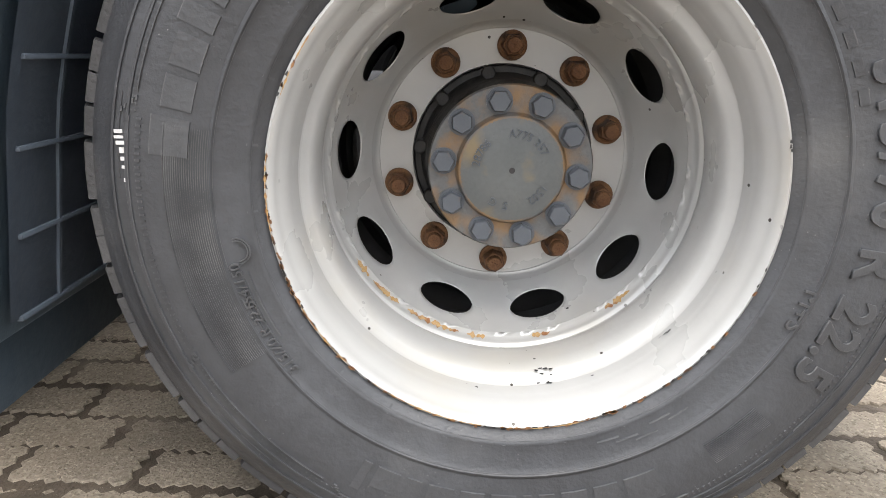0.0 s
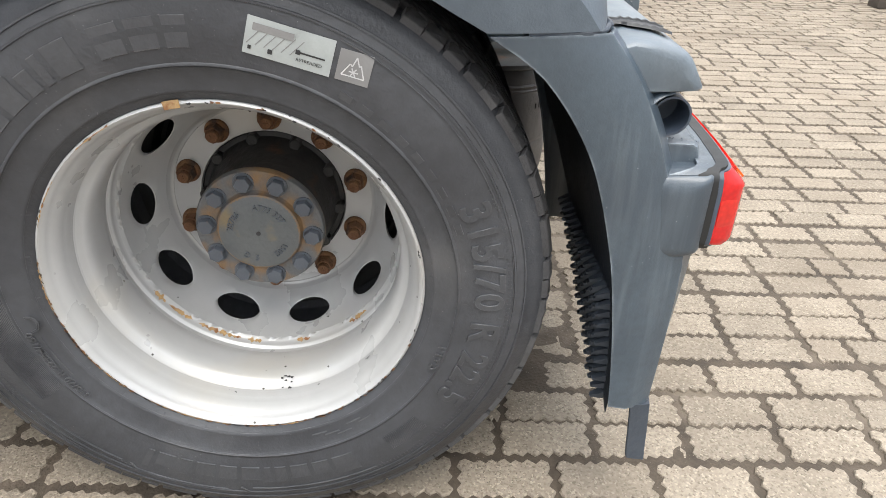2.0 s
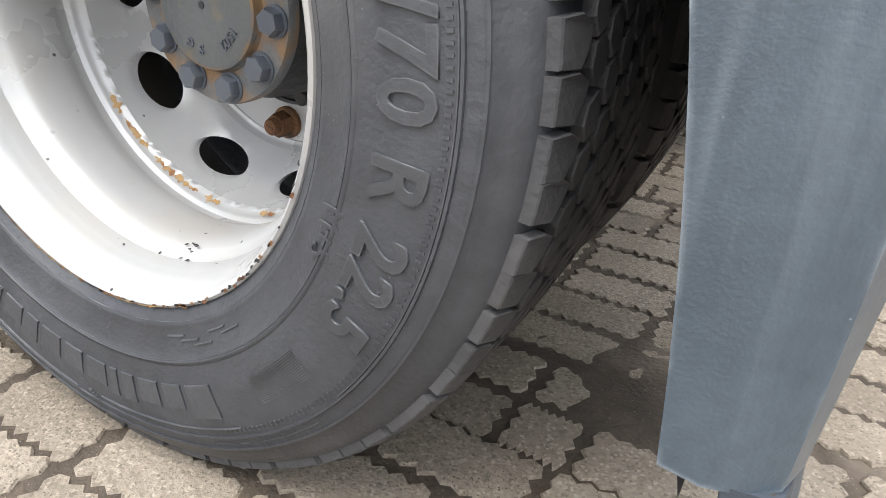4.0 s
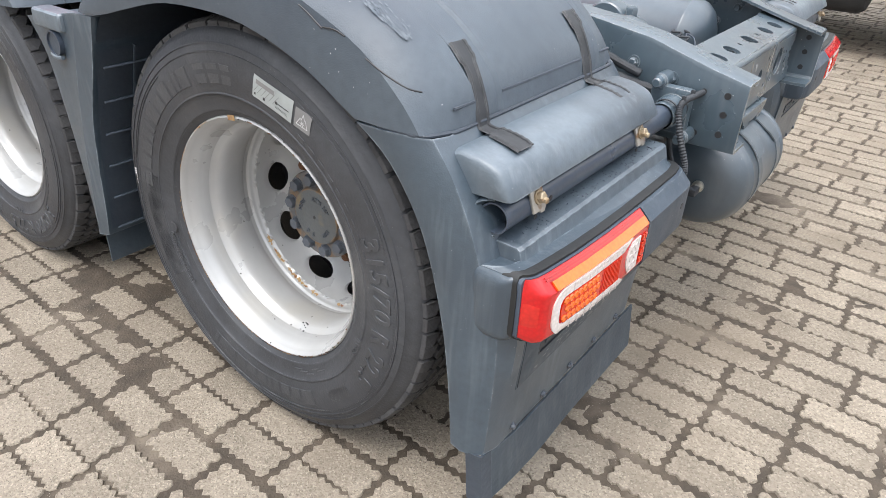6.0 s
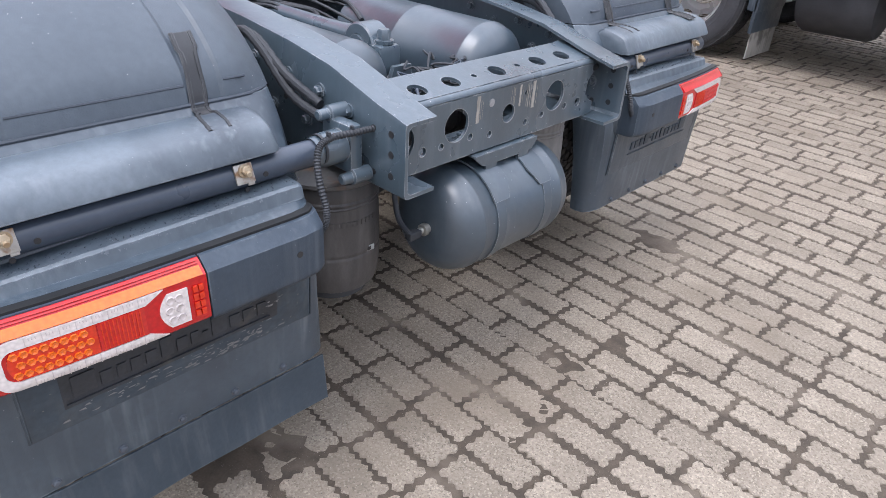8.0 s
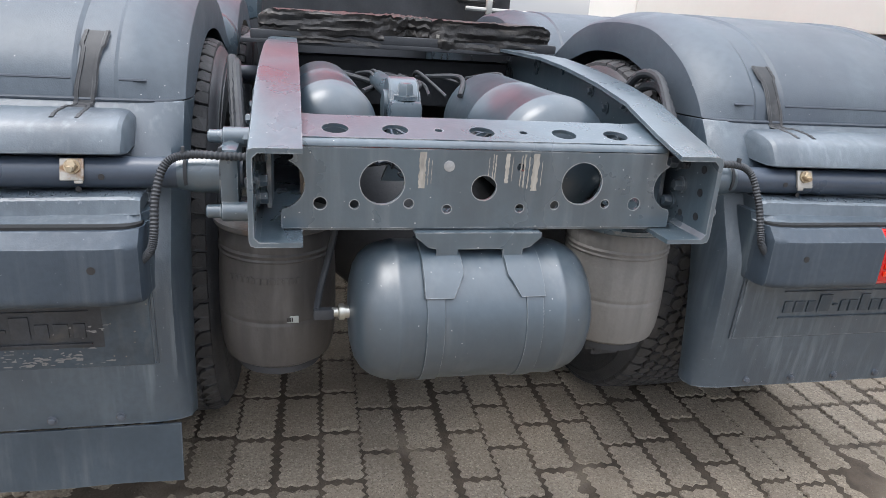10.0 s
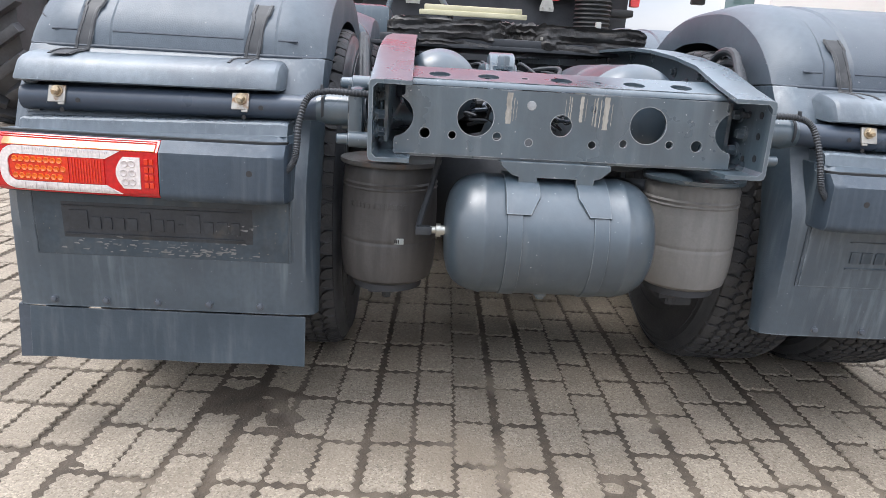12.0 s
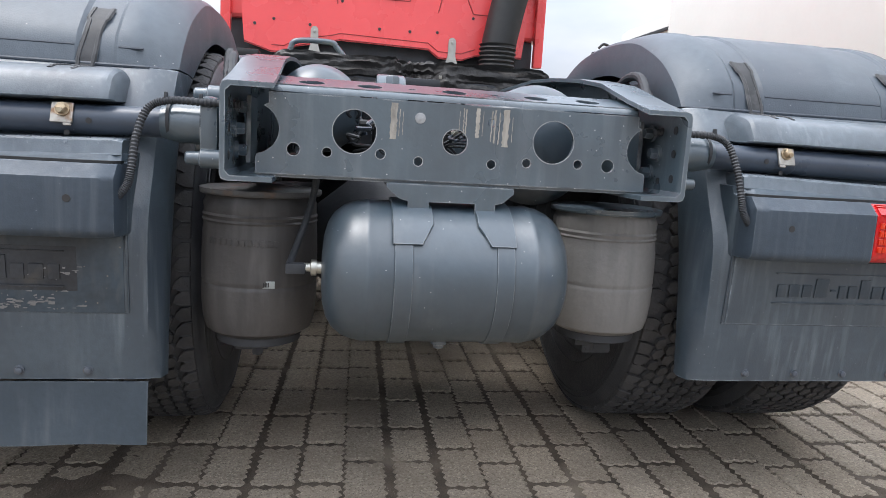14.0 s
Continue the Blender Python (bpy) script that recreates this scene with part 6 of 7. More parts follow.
for y, w, z0, z1 in marks:
    bm = bmesh.new()
    left, right = [], []
    for k in range(17):
        z = z0 + (z1 - z0) * k / 16
        rag = min(0.0012, w * 0.4)
        left.append((0.7276, y - w / 2 + random.uniform(-rag, rag) + 0.002 * (z - 0.83) * 10, z))
        right.append((0.7276, y + w / 2 + random.uniform(-rag, rag) + 0.002 * (z - 0.83) * 10, z))
    loft(bm, [left, right])
    part("tape_mark", bm, "tape_and_gap_light", cross, "pale torn tape residue")
# bare metal round the drilled holes
for y, z, r in ((-0.307, 0.768, 0.0115), (-0.247, 0.766, 0.0085), (-0.149, 0.768, 0.009), (-0.078, 0.758, 0.0085), (0.062, 0.760, 0.0085), (0.131, 0.766, 0.0085), (0.234, 0.769, 0.0085), (0.295, 0.769, 0.0125), (-0.010, 0.798, 0.0235), (-0.198, 0.806, 0.040), (0.182, 0.808, 0.0405)):
    bm = bmesh.new()
    lathe(bm, [(r - 0.0002, 0.7265), (r - 0.0001, 0.7276), (r + 0.0011, 0.7277)], 28, "x", (0, y, z))
    part("hole_edge", bm, "worn_metal", cross)
bm = bmesh.new()
solid(bm, [(0.010, 0.7270), (0.010, 0.7280), (0.008, 0.7284)], 18, "x", (0, -0.078, 0.838))
part("hole_plug", bm, "worn_metal", cross, "pale scratched plug")

# rear air tank with bands and hanger
bm = bmesh.new()
R = 0.1385
prof = [(0.002, -0.2395), (0.03, -0.239), (0.065, -0.236), (0.092, -0.229), (0.112, -0.217), (0.126, -0.200), (0.134, -0.181), (R, -0.160), (R + 0.0012, -0.158), (R + 0.0012, -0.152), (R, -0.150)]
solid(bm, prof + [(r, -y) for r, y in reversed(prof)], 64, "y")
tank = part("air_tank", bm, "tank", truck, "grey painted steel air tank with two bands", Matrix.Translation((0.68, -0.0115, 0.5405)))
for y in (-0.0925, 0.0955):
    bm = bmesh.new()
    lathe(bm, [(R + 0.0006, y - 0.017), (R + 0.003, y - 0.016), (R + 0.003, y + 0.016), (R + 0.0006, y + 0.017)], 64)
    part("tank_band", bm, "tank", tank)
    bm = bmesh.new()
    rows = []
    out_y, in_y = (-0.113, -0.0365) if y < 0 else (0.1155, 0.0455)
    for k in range(13):
        a = radians(102 - 72 * k / 12)
        cut = max(0.0, (k - 9) / 3) * 0.022 * (1 if y < 0 else -1)
        rows.append([(r * math.cos(a), out_y + (in_y - cut - out_y) * e, r * math.sin(a)) for r, e in ((R + 0.0030, 0.0), (R + 0.0068, 0.02), (R + 0.0068, 0.98), (R + 0.0030, 1.0))])
    loft(bm, rows, True, True)
    part("tank_saddle", bm, "tank", tank)
bm = bmesh.new()
plate(bm, [(-0.122, 0.700), (-0.122, 0.692), (-0.098, 0.672), (-0.082, 0.668), (-0.082, 0.650), (-0.042, 0.650), (-0.042, 0.668), (0.046, 0.668), (0.046, 0.650), (0.085, 0.650), (0.085, 0.668), (0.10, 0.672), (0.120, 0.690), (0.120, 0.700)], [], 0.006, Matrix(((0, 0, 1, 0.735), (1, 0, 0, -0.013), (0, 1, 0, 0.016), (0, 0, 0, 1))))
box(bm, (0.70, -0.015, 0.7135), (0.075, 0.242, 0.006), 0.002)
part("tank_hanger", bm, "frame", truck, "folded steel tank hanger")
bm = bmesh.new()
solid(bm, [(0.012, 0.0), (0.012, -0.012), (0.016, -0.012), (0.016, -0.022), (0.009, -0.024), (0.009, -0.036)], 12, "y", (0.02, -0.236, 0.005))
part("tank_fitting", bm, "brass_fit", tank, "pale metal hose fitting")
bm = bmesh.new()
box(bm, (0.02, -0.287, 0.003), (0.020, 0.038, 0.020), 0.003)
pipe(bm, [(0.02, -0.300, 0.008), (-0.03, -0.292, 0.030), (-0.07, -0.272, 0.09), (-0.09, -0.257, 0.16), (-0.10, -0.25, 0.26)], 0.007)
part("tank_hose", bm, "hose", tank, "black air hose")
bm = bmesh.new()
solid(bm, [(0.016, -R + 0.003), (0.016, -R - 0.010), (0.010, -R - 0.012), (0.010, -R - 0.018)], 12, "z")
part("drain_valve", bm, "frame", tank)

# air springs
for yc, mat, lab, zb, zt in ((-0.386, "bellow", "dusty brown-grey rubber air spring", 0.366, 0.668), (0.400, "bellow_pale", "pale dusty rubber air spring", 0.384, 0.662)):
    bm = bmesh.new()
    r = 0.122
    prof = [(0.06, zb), (0.096, zb + 0.001), (0.112, zb + 0.012), (0.1185, zb + 0.035), (r, zb + 0.070), (r + 0.001, zb + 0.104), (r + 0.001, zb + 0.110), (r - 0.0008, zb + 0.113), (r - 0.0008, zb + 0.116), (r + 0.001, zb + 0.119), (r + 0.001, zb + 0.125), (r, zb + 0.19),
            (r - 0.001, zt - 0.085), (r - 0.003, zt - 0.060), (r - 0.0005, zt - 0.056), (r - 0.003, zt - 0.052), (r - 0.0005, zt - 0.045), (r - 0.004, zt - 0.040), (r - 0.003, zt - 0.02), (r - 0.010, zt - 0.004), (r - 0.012, zt)]
    solid(bm, prof, 120, "z")
    if yc > 0:
        for v in bm.verts:
            if v.co.z > zt - 0.058:
                rr = math.hypot(v.co.x, v.co.y)
                v.co.xy *= 1 + 0.010 * math.sin(40 * math.atan2(v.co.y, v.co.x)) * min(1, (v.co.z - zt + 0.058) / 0.02)
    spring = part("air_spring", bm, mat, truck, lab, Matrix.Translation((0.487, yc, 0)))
    bm = bmesh.new()
    solid(bm, [(0.125, zt - 0.002), (0.128, zt + 0.002), (0.128, zt + 0.010), (0.120, zt + 0.012)], 48, "z")
    part("top_plate", bm, "spring_plate" if yc < 0 else "frame", spring, "grey clamp plate with rust stains" if yc < 0 else "")
    bm = bmesh.new()
    solid(bm, [(0.085, zb + 0.004), (0.090, zb - 0.002), (0.090, zb - 0.018), (0.080, zb - 0.022)], 36, "z")
    if yc > 0:
        box(bm, (0.0, -0.035, zb - 0.030), (0.07, 0.05, 0.022), 0.006)
    bolt(bm, (0.02, -0.02 * (yc > 0), zb - 0.018), (0, 0, -1), 0.013, 0.036, 0.018)
    part("foot", bm, "dark", spring)
    if yc < 0:
        bm = bmesh.new()
        a = radians(14)
        box(bm, (r * math.cos(a) + 0.0012, r * math.sin(a), 0.489), (0.002, 0.024, 0.015), 0.0005)
        part("spring_label", bm, "sticker", spring, "small silver label")
        bm = bmesh.new()
        for k in range(5):
            a = radians(9.5 + 2.1 * k)
            box(bm, (r * math.cos(a) + 0.0026, r * math.sin(a), 0.489), (0.001, 0.0028, 0.009))
        part("label_print", bm, "ink", spring)
        bm = bmesh.new()
        for k in range(12):
            a = radians(-48 + 6.2 * k)
            box(bm, (0, 0, 0), (0.002, 0.009, 0.013), 0.0008, Matrix.Rotation(a, 4, "Z") @ Matrix.Translation((r + 0.001, 0, 0.573)))
        tagged(part("moulded_bar", bm, "bellow", spring, "worn plain moulded bars"), kind="stuff")

# two long air tanks between the rails, with a hanger each
for yc, x1, R2, zc in ((-0.272, 0.505, 0.096, 0.856), (0.228, 0.515, 0.138, 0.803)):
    lab = "grey painted long air tank"
    bm = bmesh.new()
    prof = [(0.002, 0), (0.03, -0.002), (0.57 * R2, -0.010), (0.81 * R2, -0.026), (0.945 * R2, -0.048), (R2, -0.075), (R2 + 0.0012, -0.077), (R2 + 0.0012, -0.082), (R2, -0.084), (R2, -0.35), (R2 + 0.0012, -0.352), (R2 + 0.0012, -0.360), (R2, -0.362), (R2, -0.62), (0.085, -0.67), (0.03, -0.69)]
    solid(bm, [(r, a) for r, a in prof], 44, "x")
    part("air_tank", bm, "tank", truck, lab, Matrix.Translation((x1, yc, zc)))
bm = bmesh.new()
box(bm, (0.575, 0.060, 0.835), (0.004, 0.026, 0.075), 0.003)
solid(bm, [(0.010, 0), (0.010, 0.014), (0.006, 0.015), (0.006, 0.022)], 12, "x", (0.572, 0.060, 0.825))
part("relief_valve", bm, "galv", truck, "small valve on a bracket")

# suspension knot between the tanks: torque-rod eye with its clamp, bolts, arm and cables
bm = bmesh.new()
lathe(bm, [(0.060, -0.034), (0.064, -0.030), (0.064, 0.030), (0.060, 0.034), (0.036, 0.034), (0.036, -0.034)], 32, "y", (0.30, -0.105, 0.890), close=True)
solid(bm, [(0.034, -0.042), (0.034, 0.042)], 24, "y", (0.30, -0.105, 0.890))
box(bm, (0.365, -0.105, 0.855), (0.06, 0.075, 0.11), 0.016)
box(bm, (0.235, -0.105, 0.875), (0.05, 0.075, 0.06), 0.012)
bolt(bm, (0.235, -0.105, 0.905), (0, 0, 1), 0.016, 0.026, 0.024)
bolt(bm, (0.365, -0.105, 0.910), (0, 0, 1), 0.018, 0.036, 0.026)
part("rod_eye", bm, "frame", truck, "grey clamped torque-rod eye with two bolts")
bm = bmesh.new()
solid(bm, [(0.030, -0.02), (0.026, -0.10), (0.026, -0.42)], 20, "x", (0.27, -0.105, 0.905))
part("torque_rod", bm, "frame", truck, "grey torque rod")
bm = bmesh.new()
plate(bm, [(-0.075, 0.0), (0.055, 0.0), (0.030, 0.125), (-0.030, 0.125)], [circle((-0.01, 0.045), 0.020, 18)], 0.014, Matrix(((0, 0, 1, 0.405), (1, 0, 0, -0.085), (0, 1, 0, 0.735), (0, 0, 0, 1))))
part("rod_bracket", bm, "frame", truck, "grey steel bracket under the rod eye")
random.seed(4)
for k in range(34):
    bm = bmesh.new()
    pts = []
    x, y, z = 0.47 + random.uniform(-0.04, 0.09), random.uniform(-0.19, 0.06), 0.79 + random.uniform(0, 0.045)
    for q in range(5):
        pts.append((x, y, z))
        x += random.uniform(-0.045, 0.045)
        y += random.uniform(-0.05, 0.05)
        z = min(0.862, max(0.765, z + random.uniform(-0.035, 0.035)))
    pipe(bm, pts, random.uniform(0.0018, 0.0044), 7)
    part("cable", bm, "hose" if k % 4 else "tube", truck, "tangled cable")
for k in range(7):
    bm = bmesh.new()
    x, y, z = 0.50 + random.uniform(-0.03, 0.07), random.uniform(-0.17, 0.04), 0.80 + random.uniform(0, 0.05)
    solid(bm, [(0.008, -0.014), (0.010, -0.012), (0.010, 0.004), (0.006, 0.006), (0.006, 0.014)], 10, "xyz"[k % 3], (x, y, z))
    part("cable_plug", bm, "black_plastic" if k % 2 else "brass_fit", truck, "cable plug")
for k in range(14):
    bm = bmesh.new()
    y = -0.30 + 0.045 * k
    pipe(bm, [(0.0 + 0.05 * math.sin(k), y, 0.885), (-0.12, y + 0.05 * math.cos(k * 2.0), 0.915 + 0.02 * math.sin(k * 1.7)), (-0.26, y - 0.04, 0.91), (-0.5, y + 0.02, 0.89)], 0.0045 + 0.003 * (k % 3 == 0), 8)
    part("hose", bm, "hose", truck, "black hose between the rails")
# bolts inside the rails
for s in (1, -1):
    for k, (x, z) in enumerate(((0.52, 0.90), (0.46, 0.85), (0.50, 0.80), (0.40, 0.92), (0.38, 0.83), (0.30, 0.90), (0.28, 0.80), (0.20, 0.93))):
        bm = bmesh.new()
        bolt(bm, (x, -0.4165, z), (0, 1, 0), 0.010, 0.014, 0.015)
        part("rail_bolt", mirrored(bm, s), "frame", truck)
# cables over the rails
for s, pts in ((1, [(0.55, -0.45, 0.86), (0.44, -0.46, 0.90), (0.34, -0.47, 0.965), (0.27, -0.475, 0.955), (0.22, -0.47, 0.88), (0.24, -0.46, 0.78)]), (1, [(0.60, -0.455, 0.83), (0.47, -0.465, 0.86), (0.37, -0.475, 0.945), (0.30, -0.48, 0.975), (0.24, -0.48, 0.92), (0.21, -0.475, 0.80)]),
               (-1, [(0.56, -0.47, 0.84), (0.48, -0.48, 0.925), (0.38, -0.50, 0.985), (0.28, -0.50, 0.98), (0.20, -0.49, 0.90)]), (-1, [(0.54, -0.49, 0.84), (0.46, -0.50, 0.915), (0.37, -0.515, 0.96), (0.28, -0.515, 0.95), (0.21, -0.50, 0.88)])):
    bm = bmesh.new()
    pipe(bm, pts, 0.010, 10, ridge=0.0018, sub=10)
    part("brake_cable", mirrored(bm, s), "hose", truck, "corrugated black cable loop")

# axles and the parts underneath
for x in (0.0, FRONT_X):
    bm = bmesh.new()
    solid(bm, [(0.06, -0.95), (0.075, -0.80), (0.085, -0.30), (0.20, -0.16), (0.235, 0.0), (0.20, 0.16), (0.085, 0.30), (0.075, 0.80), (0.06, 0.95)], 28, "y")
    part("axle", bm, "dark", truck, "dark driven axle with bulged housing", Matrix.Translation((x, 0, HUB_Z)))
    for s in (-1, 1):
        bm = bmesh.new()
        box(bm, (x + 0.20, s * 0.40, 0.335), (0.62, 0.075, 0.030), 0.01)
        solid(bm, [(0.075, -0.10), (0.075, 0.10)], 20, "y", (x + 0.02, s * 0.62, HUB_Z + 0.0))
        part("spring_arm", bm, "dark", truck, "dark trailing arm")
bm = bmesh.new()
solid(bm, [(0.06, -1.1), (0.06, -0.25)], 18, "x", (0, 0, 0.55))
solid(bm, [(0.06, -4.3), (0.06, -1.6)], 18, "x", (0, 0, 0.62))
part("drive_shaft", bm, "dark", truck)
# Unseen box between the rails, added to keep light off the ground
bm = bmesh.new()
box(bm, (-1.7, 0, 0.74), (1.5, 0.62, 0.14), 0.03)
part("underbody", bm, "dark", truck, "unseen block between the rails that shades the ground")
for x in (-0.62, -2.2, -3.4):
    bm = bmesh.new()
    box(bm, (x, 0, 0.86), (0.12, 0.834, 0.16), 0.01)
    part("inner_crossmember", bm, "dark", truck)

# unseen gearbox, engine sump and front bumper, added to block view and light below
bm = bmesh.new()
box(bm, (-3.55, 0, 0.66), (0.75, 0.60, 0.50), 0.07)
solid(bm, [(0.13, -3.18), (0.17, -3.05), (0.10, -2.95), (0.08, -2.90)], 24, "x", (0, 0, 0.60))
part("gearbox", bm, "dark", truck, "dark gearbox behind the engine")
bm = bmesh.new()
box(bm, (-4.45, 0, 0.62), (1.0, 0.66, 0.62), 0.08)
part("engine_sump", bm, "dark", truck, "dark engine under the cab")
bm = bmesh.new()
box(bm, (-5.12, 0.1, 0.42), (0.16, 2.3, 0.42), 0.06)
part("front_bumper", bm, "dark", truck, "dark front bumper")

# fifth wheel on its plate
def grease_slab():
    """A thick plate with a throat, buried in layers of ragged grease."""
    bm = bmesh.new()
    rings = []
    for i in range(141):
        y = -0.455 + 0.98 * i / 140
        c = abs(y - 0.035)
        rear = -0.40 - 0.10 * max(0.0, 1 - c / 0.10) - 0.03 * max(0.0, (c - 0.30) / 0.19) ** 2
        fore = -1.22 + 0.22 * max(0.0, (c - 0.20) / 0.29) ** 2
        thick = 0.5 * (1 - max(0.0, (c - 0.43) / 0.06) ** 3 * 0.5)
        zc, h = 1.034 - 0.004 * (y > 0.1), 0.096 * thick
        loop = [(rear, zc - h + 2 * h * k / 13) for k in range(14)]
        loop += [(rear + (fore - rear) * (k + 1) / 20, zc + h) for k in range(20)]
        loop += [(fore, zc - h), ((rear + fore) / 2, zc - h - 0.004)]
        ring = []
        for x, z in loop:
            p = Vector((x, y, z))
            layer = noise.noise(Vector((x * 4, y * 7, z * 95)))
            lump = noise.noise(p * 17)
            chip = noise.noise(Vector((x * 60, y * 60, z * 60)))
            wild = 0.22 + 0.90 * math.exp(-((y - 0.05) / 0.11) ** 2) + 0.45 * max(0.0, (c - 0.40) / 0.08)
            d = 0.016 * layer + (0.014 * lump + 0.012 * chip) * wild
            ring.append((x + d, y + 0.004 * chip * wild, z + 0.006 * lump + (0.009 * chip + 0.008 * noise.noise(Vector((y * 45, x * 12, 2.0)))) * wild))
        rings.append(ring)
    loft(bm, rings, True, True)
    return bm


part("fifth_wheel", grease_slab(), "grease", truck, "fifth wheel caked in black grease", smooth=True, angle=28)
bm = bmesh.new()
box(bm, (-0.85, 0.0, 0.985), (0.9, 1.02, 0.014), 0.003)
for y in (-0.40, 0.43):
    box(bm, (-0.80, y, 1.01), (0.30, 0.07, 0.07), 0.015)
box(bm, (-0.42, 0.03, 1.005), (0.03, 1.02, 0.03), 0.008)
part("mounting_plate", bm, "dark", truck, "dark mounting plate")
# Pale strips painted as daylight showing through gaps under the slab
for y, w in ((-0.30, 0.07), (0.14, 0.05)):
    bm = bmesh.new()
    box(bm, (-0.405, y, 1.028), (0.003, w, 0.012), 0.001)
    part("plate_mark", bm, "tape_and_gap_light", truck)
for y in (0.72, -0.62):
    bm = bmesh.new()
    solid(bm, [(0.10, 0.0), (0.10, 0.09), (0.085, 0.10)], 24, "x", (-0.55, y, 0.97))
    part("spring_brake", bm, "frame", truck, "grey brake chamber")

# -- red cab with its back wall, stack and hinges --
CX, CY0, CZ = -3.10, 0.11, 1.39
HW = 1.16
bm = bmesh.new()
box(bm, (CX - 1.05, CY0, CZ + 1.36), (2.1, 2 * HW, 2.28), 0.05, seg=3)
cab = part("cab", bm, "red_paint", truck, "bright red truck cab with pressed back wall")
# Dark block fills the gap under the cab; its shade is in the colour
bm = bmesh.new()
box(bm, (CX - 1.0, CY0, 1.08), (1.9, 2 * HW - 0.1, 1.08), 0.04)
part("cab_base", bm, "dark", cab, "dark block painted as the shaded gap under the cab")
for y in (-HW + 0.035, HW - 0.035):
    bm = bmesh.new()
    box(bm, (CX + 0.025, CY0 + y, CZ + 1.25), (0.06, 0.07, 2.46), 0.015)
    part("corner_post", bm, "red_paint", cab)
bm = bmesh.new()
low = [(-1.02, 0.30), (-1.0, 0.07), (-0.82, 0.014), (-0.735, 0.013), (-0.64, 0.065), (-0.40, 0.110), (-0.34, 0.128), (0.30, 0.112), (0.375, 0.058), (0.55, 0.054), (0.65, 0.092), (1.0, 0.10), (1.02, 0.30)]
plate(bm, low + [(1.02, 1.95), (-1.02, 1.95)], [], 0.025, Matrix(((0, 0, 1, CX + 0.005), (1, 0, 0, CY0), (0, 1, 0, CZ - 0.02), (0, 0, 0, 1))))
part("back_panel", bm, "red_paint", cab, "pressed red back panel", smooth=False)
bm = bmesh.new()


def groove(pts, r=0.0045, x=CX + 0.031):
    P = [(x, CY0 + y, CZ + z) for y, z in pts]
    for a, b in zip(P, P[1:]):
        pipe(bm, [a, b], r, 6, True, 0, 1)


for sgn in (-1, 1):
    groove([(sgn * 0.88 , 1.2), (sgn * 0.86, 0.42), (sgn * 0.82, 0.37), (sgn * 0.62, 0.37), (sgn * 0.50, 0.62)])
    groove([(sgn * 0.56, 1.2), (sgn * 0.36, 0.36)])
groove([(-0.40, 0.68), (0.38, 0.68)])
groove([(-0.24, 0.57), (-0.16, 0.42), (0.15, 0.42), (0.22, 0.57)])
groove([(-0.40, 0.68), (-0.42, 0.66)])
groove([(y, z - 0.012) for y, z in low[1:-1]])
groove([(y * 0.99, z + 0.030) for y, z in low[2:-2]], 0.0035)
# Proud dark pipes; the shading of the pressings is in their colour
part("pressed_groove", bm, "groove_shade", cab, smooth=False)
for k, (y, z) in enumerate(((-0.93, 0.18), (-0.80, 0.22), (-0.55, 0.20), (-0.33, 0.38), (-0.06, 0.21), (0.16, 0.21), (0.36, 0.22), (0.62, 0.34), (0.78, 0.14), (-0.05, 0.85))):
    bm = bmesh.new()
    solid(bm, [(0.011, 0.0), (0.009, 0.006)], 12, "x", (CX + 0.03, CY0 + y, CZ + z))
    part("grommet", bm, "ink", cab)
for y in (-0.517, 0.472):
    bm = bmesh.new()
    cap = [(0.026 * math.cos(a), 0.164 + 0.026 * math.sin(a)) for a in [radians(180 * k / 8) for k in range(9)]]
    plate(bm, cap + [(-0.028, 0.06), (-0.052, -0.020), (-0.050, -0.045), (0.050, -0.045), (0.052, -0.020), (0.028, 0.06)], [], 0.016, Matrix(((0, 0, 1, CX + 0.034), (1, 0, 0, CY0 + y), (0, 1, 0, CZ), (0, 0, 0, 1))))
    for dy, dz in ((0.0, 0.155), (-0.026, -0.020), (0.026, -0.020)):
        bolt(bm, (CX + 0.05, CY0 + y + dy, CZ + dz), (1, 0, 0), 0.010, 0.012, 0.014)
    part("cab_hinge", bm, "galv", cab, "pale galvanised cab bracket")
bm = bmesh.new()
x0 = CX + 0.17
pipe(bm, [(x0, CY0 + 0.79, CZ + 0.12), (x0, CY0 + 0.80, CZ + 0.2), (x0, CY0 + 0.86, CZ + 0.5), (x0, CY0 + 0.95, CZ + 0.8), (x0, CY0 + 0.95, CZ + 1.6)], 0.125, 24, sub=8)
stack = part("air_intake", bm, "black_plastic", truck, "black plastic air intake stack")
bm = bmesh.new()
prof = [(0.135 if k % 2 else 0.122, -0.22 + 0.015 * k) for k in range(24)]
solid(bm, prof, 36, "z", (x0, CY0 + 0.785, CZ + 0.02))
part("bellows", bm, "black_plastic", stack, "ribbed black bellows")
bm = bmesh.new()
pipe(bm, [(-2.5, -0.575, 1.09), (-2.5, -0.570, 1.185), (-2.5, -0.535, 1.340), (-2.5, -0.490, 1.396), (-2.5, -0.290, 1.402), (-2.5, -0.245, 1.372), (-2.5, -0.178, 1.290), (-2.5, -0.140, 1.20)], 0.018, 12)
part("grab_rail", bm, "frame", truck, "grey tubular grab rail")
bm = bmesh.new()
box(bm, (-2.35, -0.02, 1.255), (0.4, 0.60, 0.035), 0.008)
box(bm, (-2.15, -0.02, 1.225), (0.02, 0.66, 0.03), 0.006)
part("catwalk", bm, "cream_plate", truck, "cream painted catwalk plate")
bm = bmesh.new()
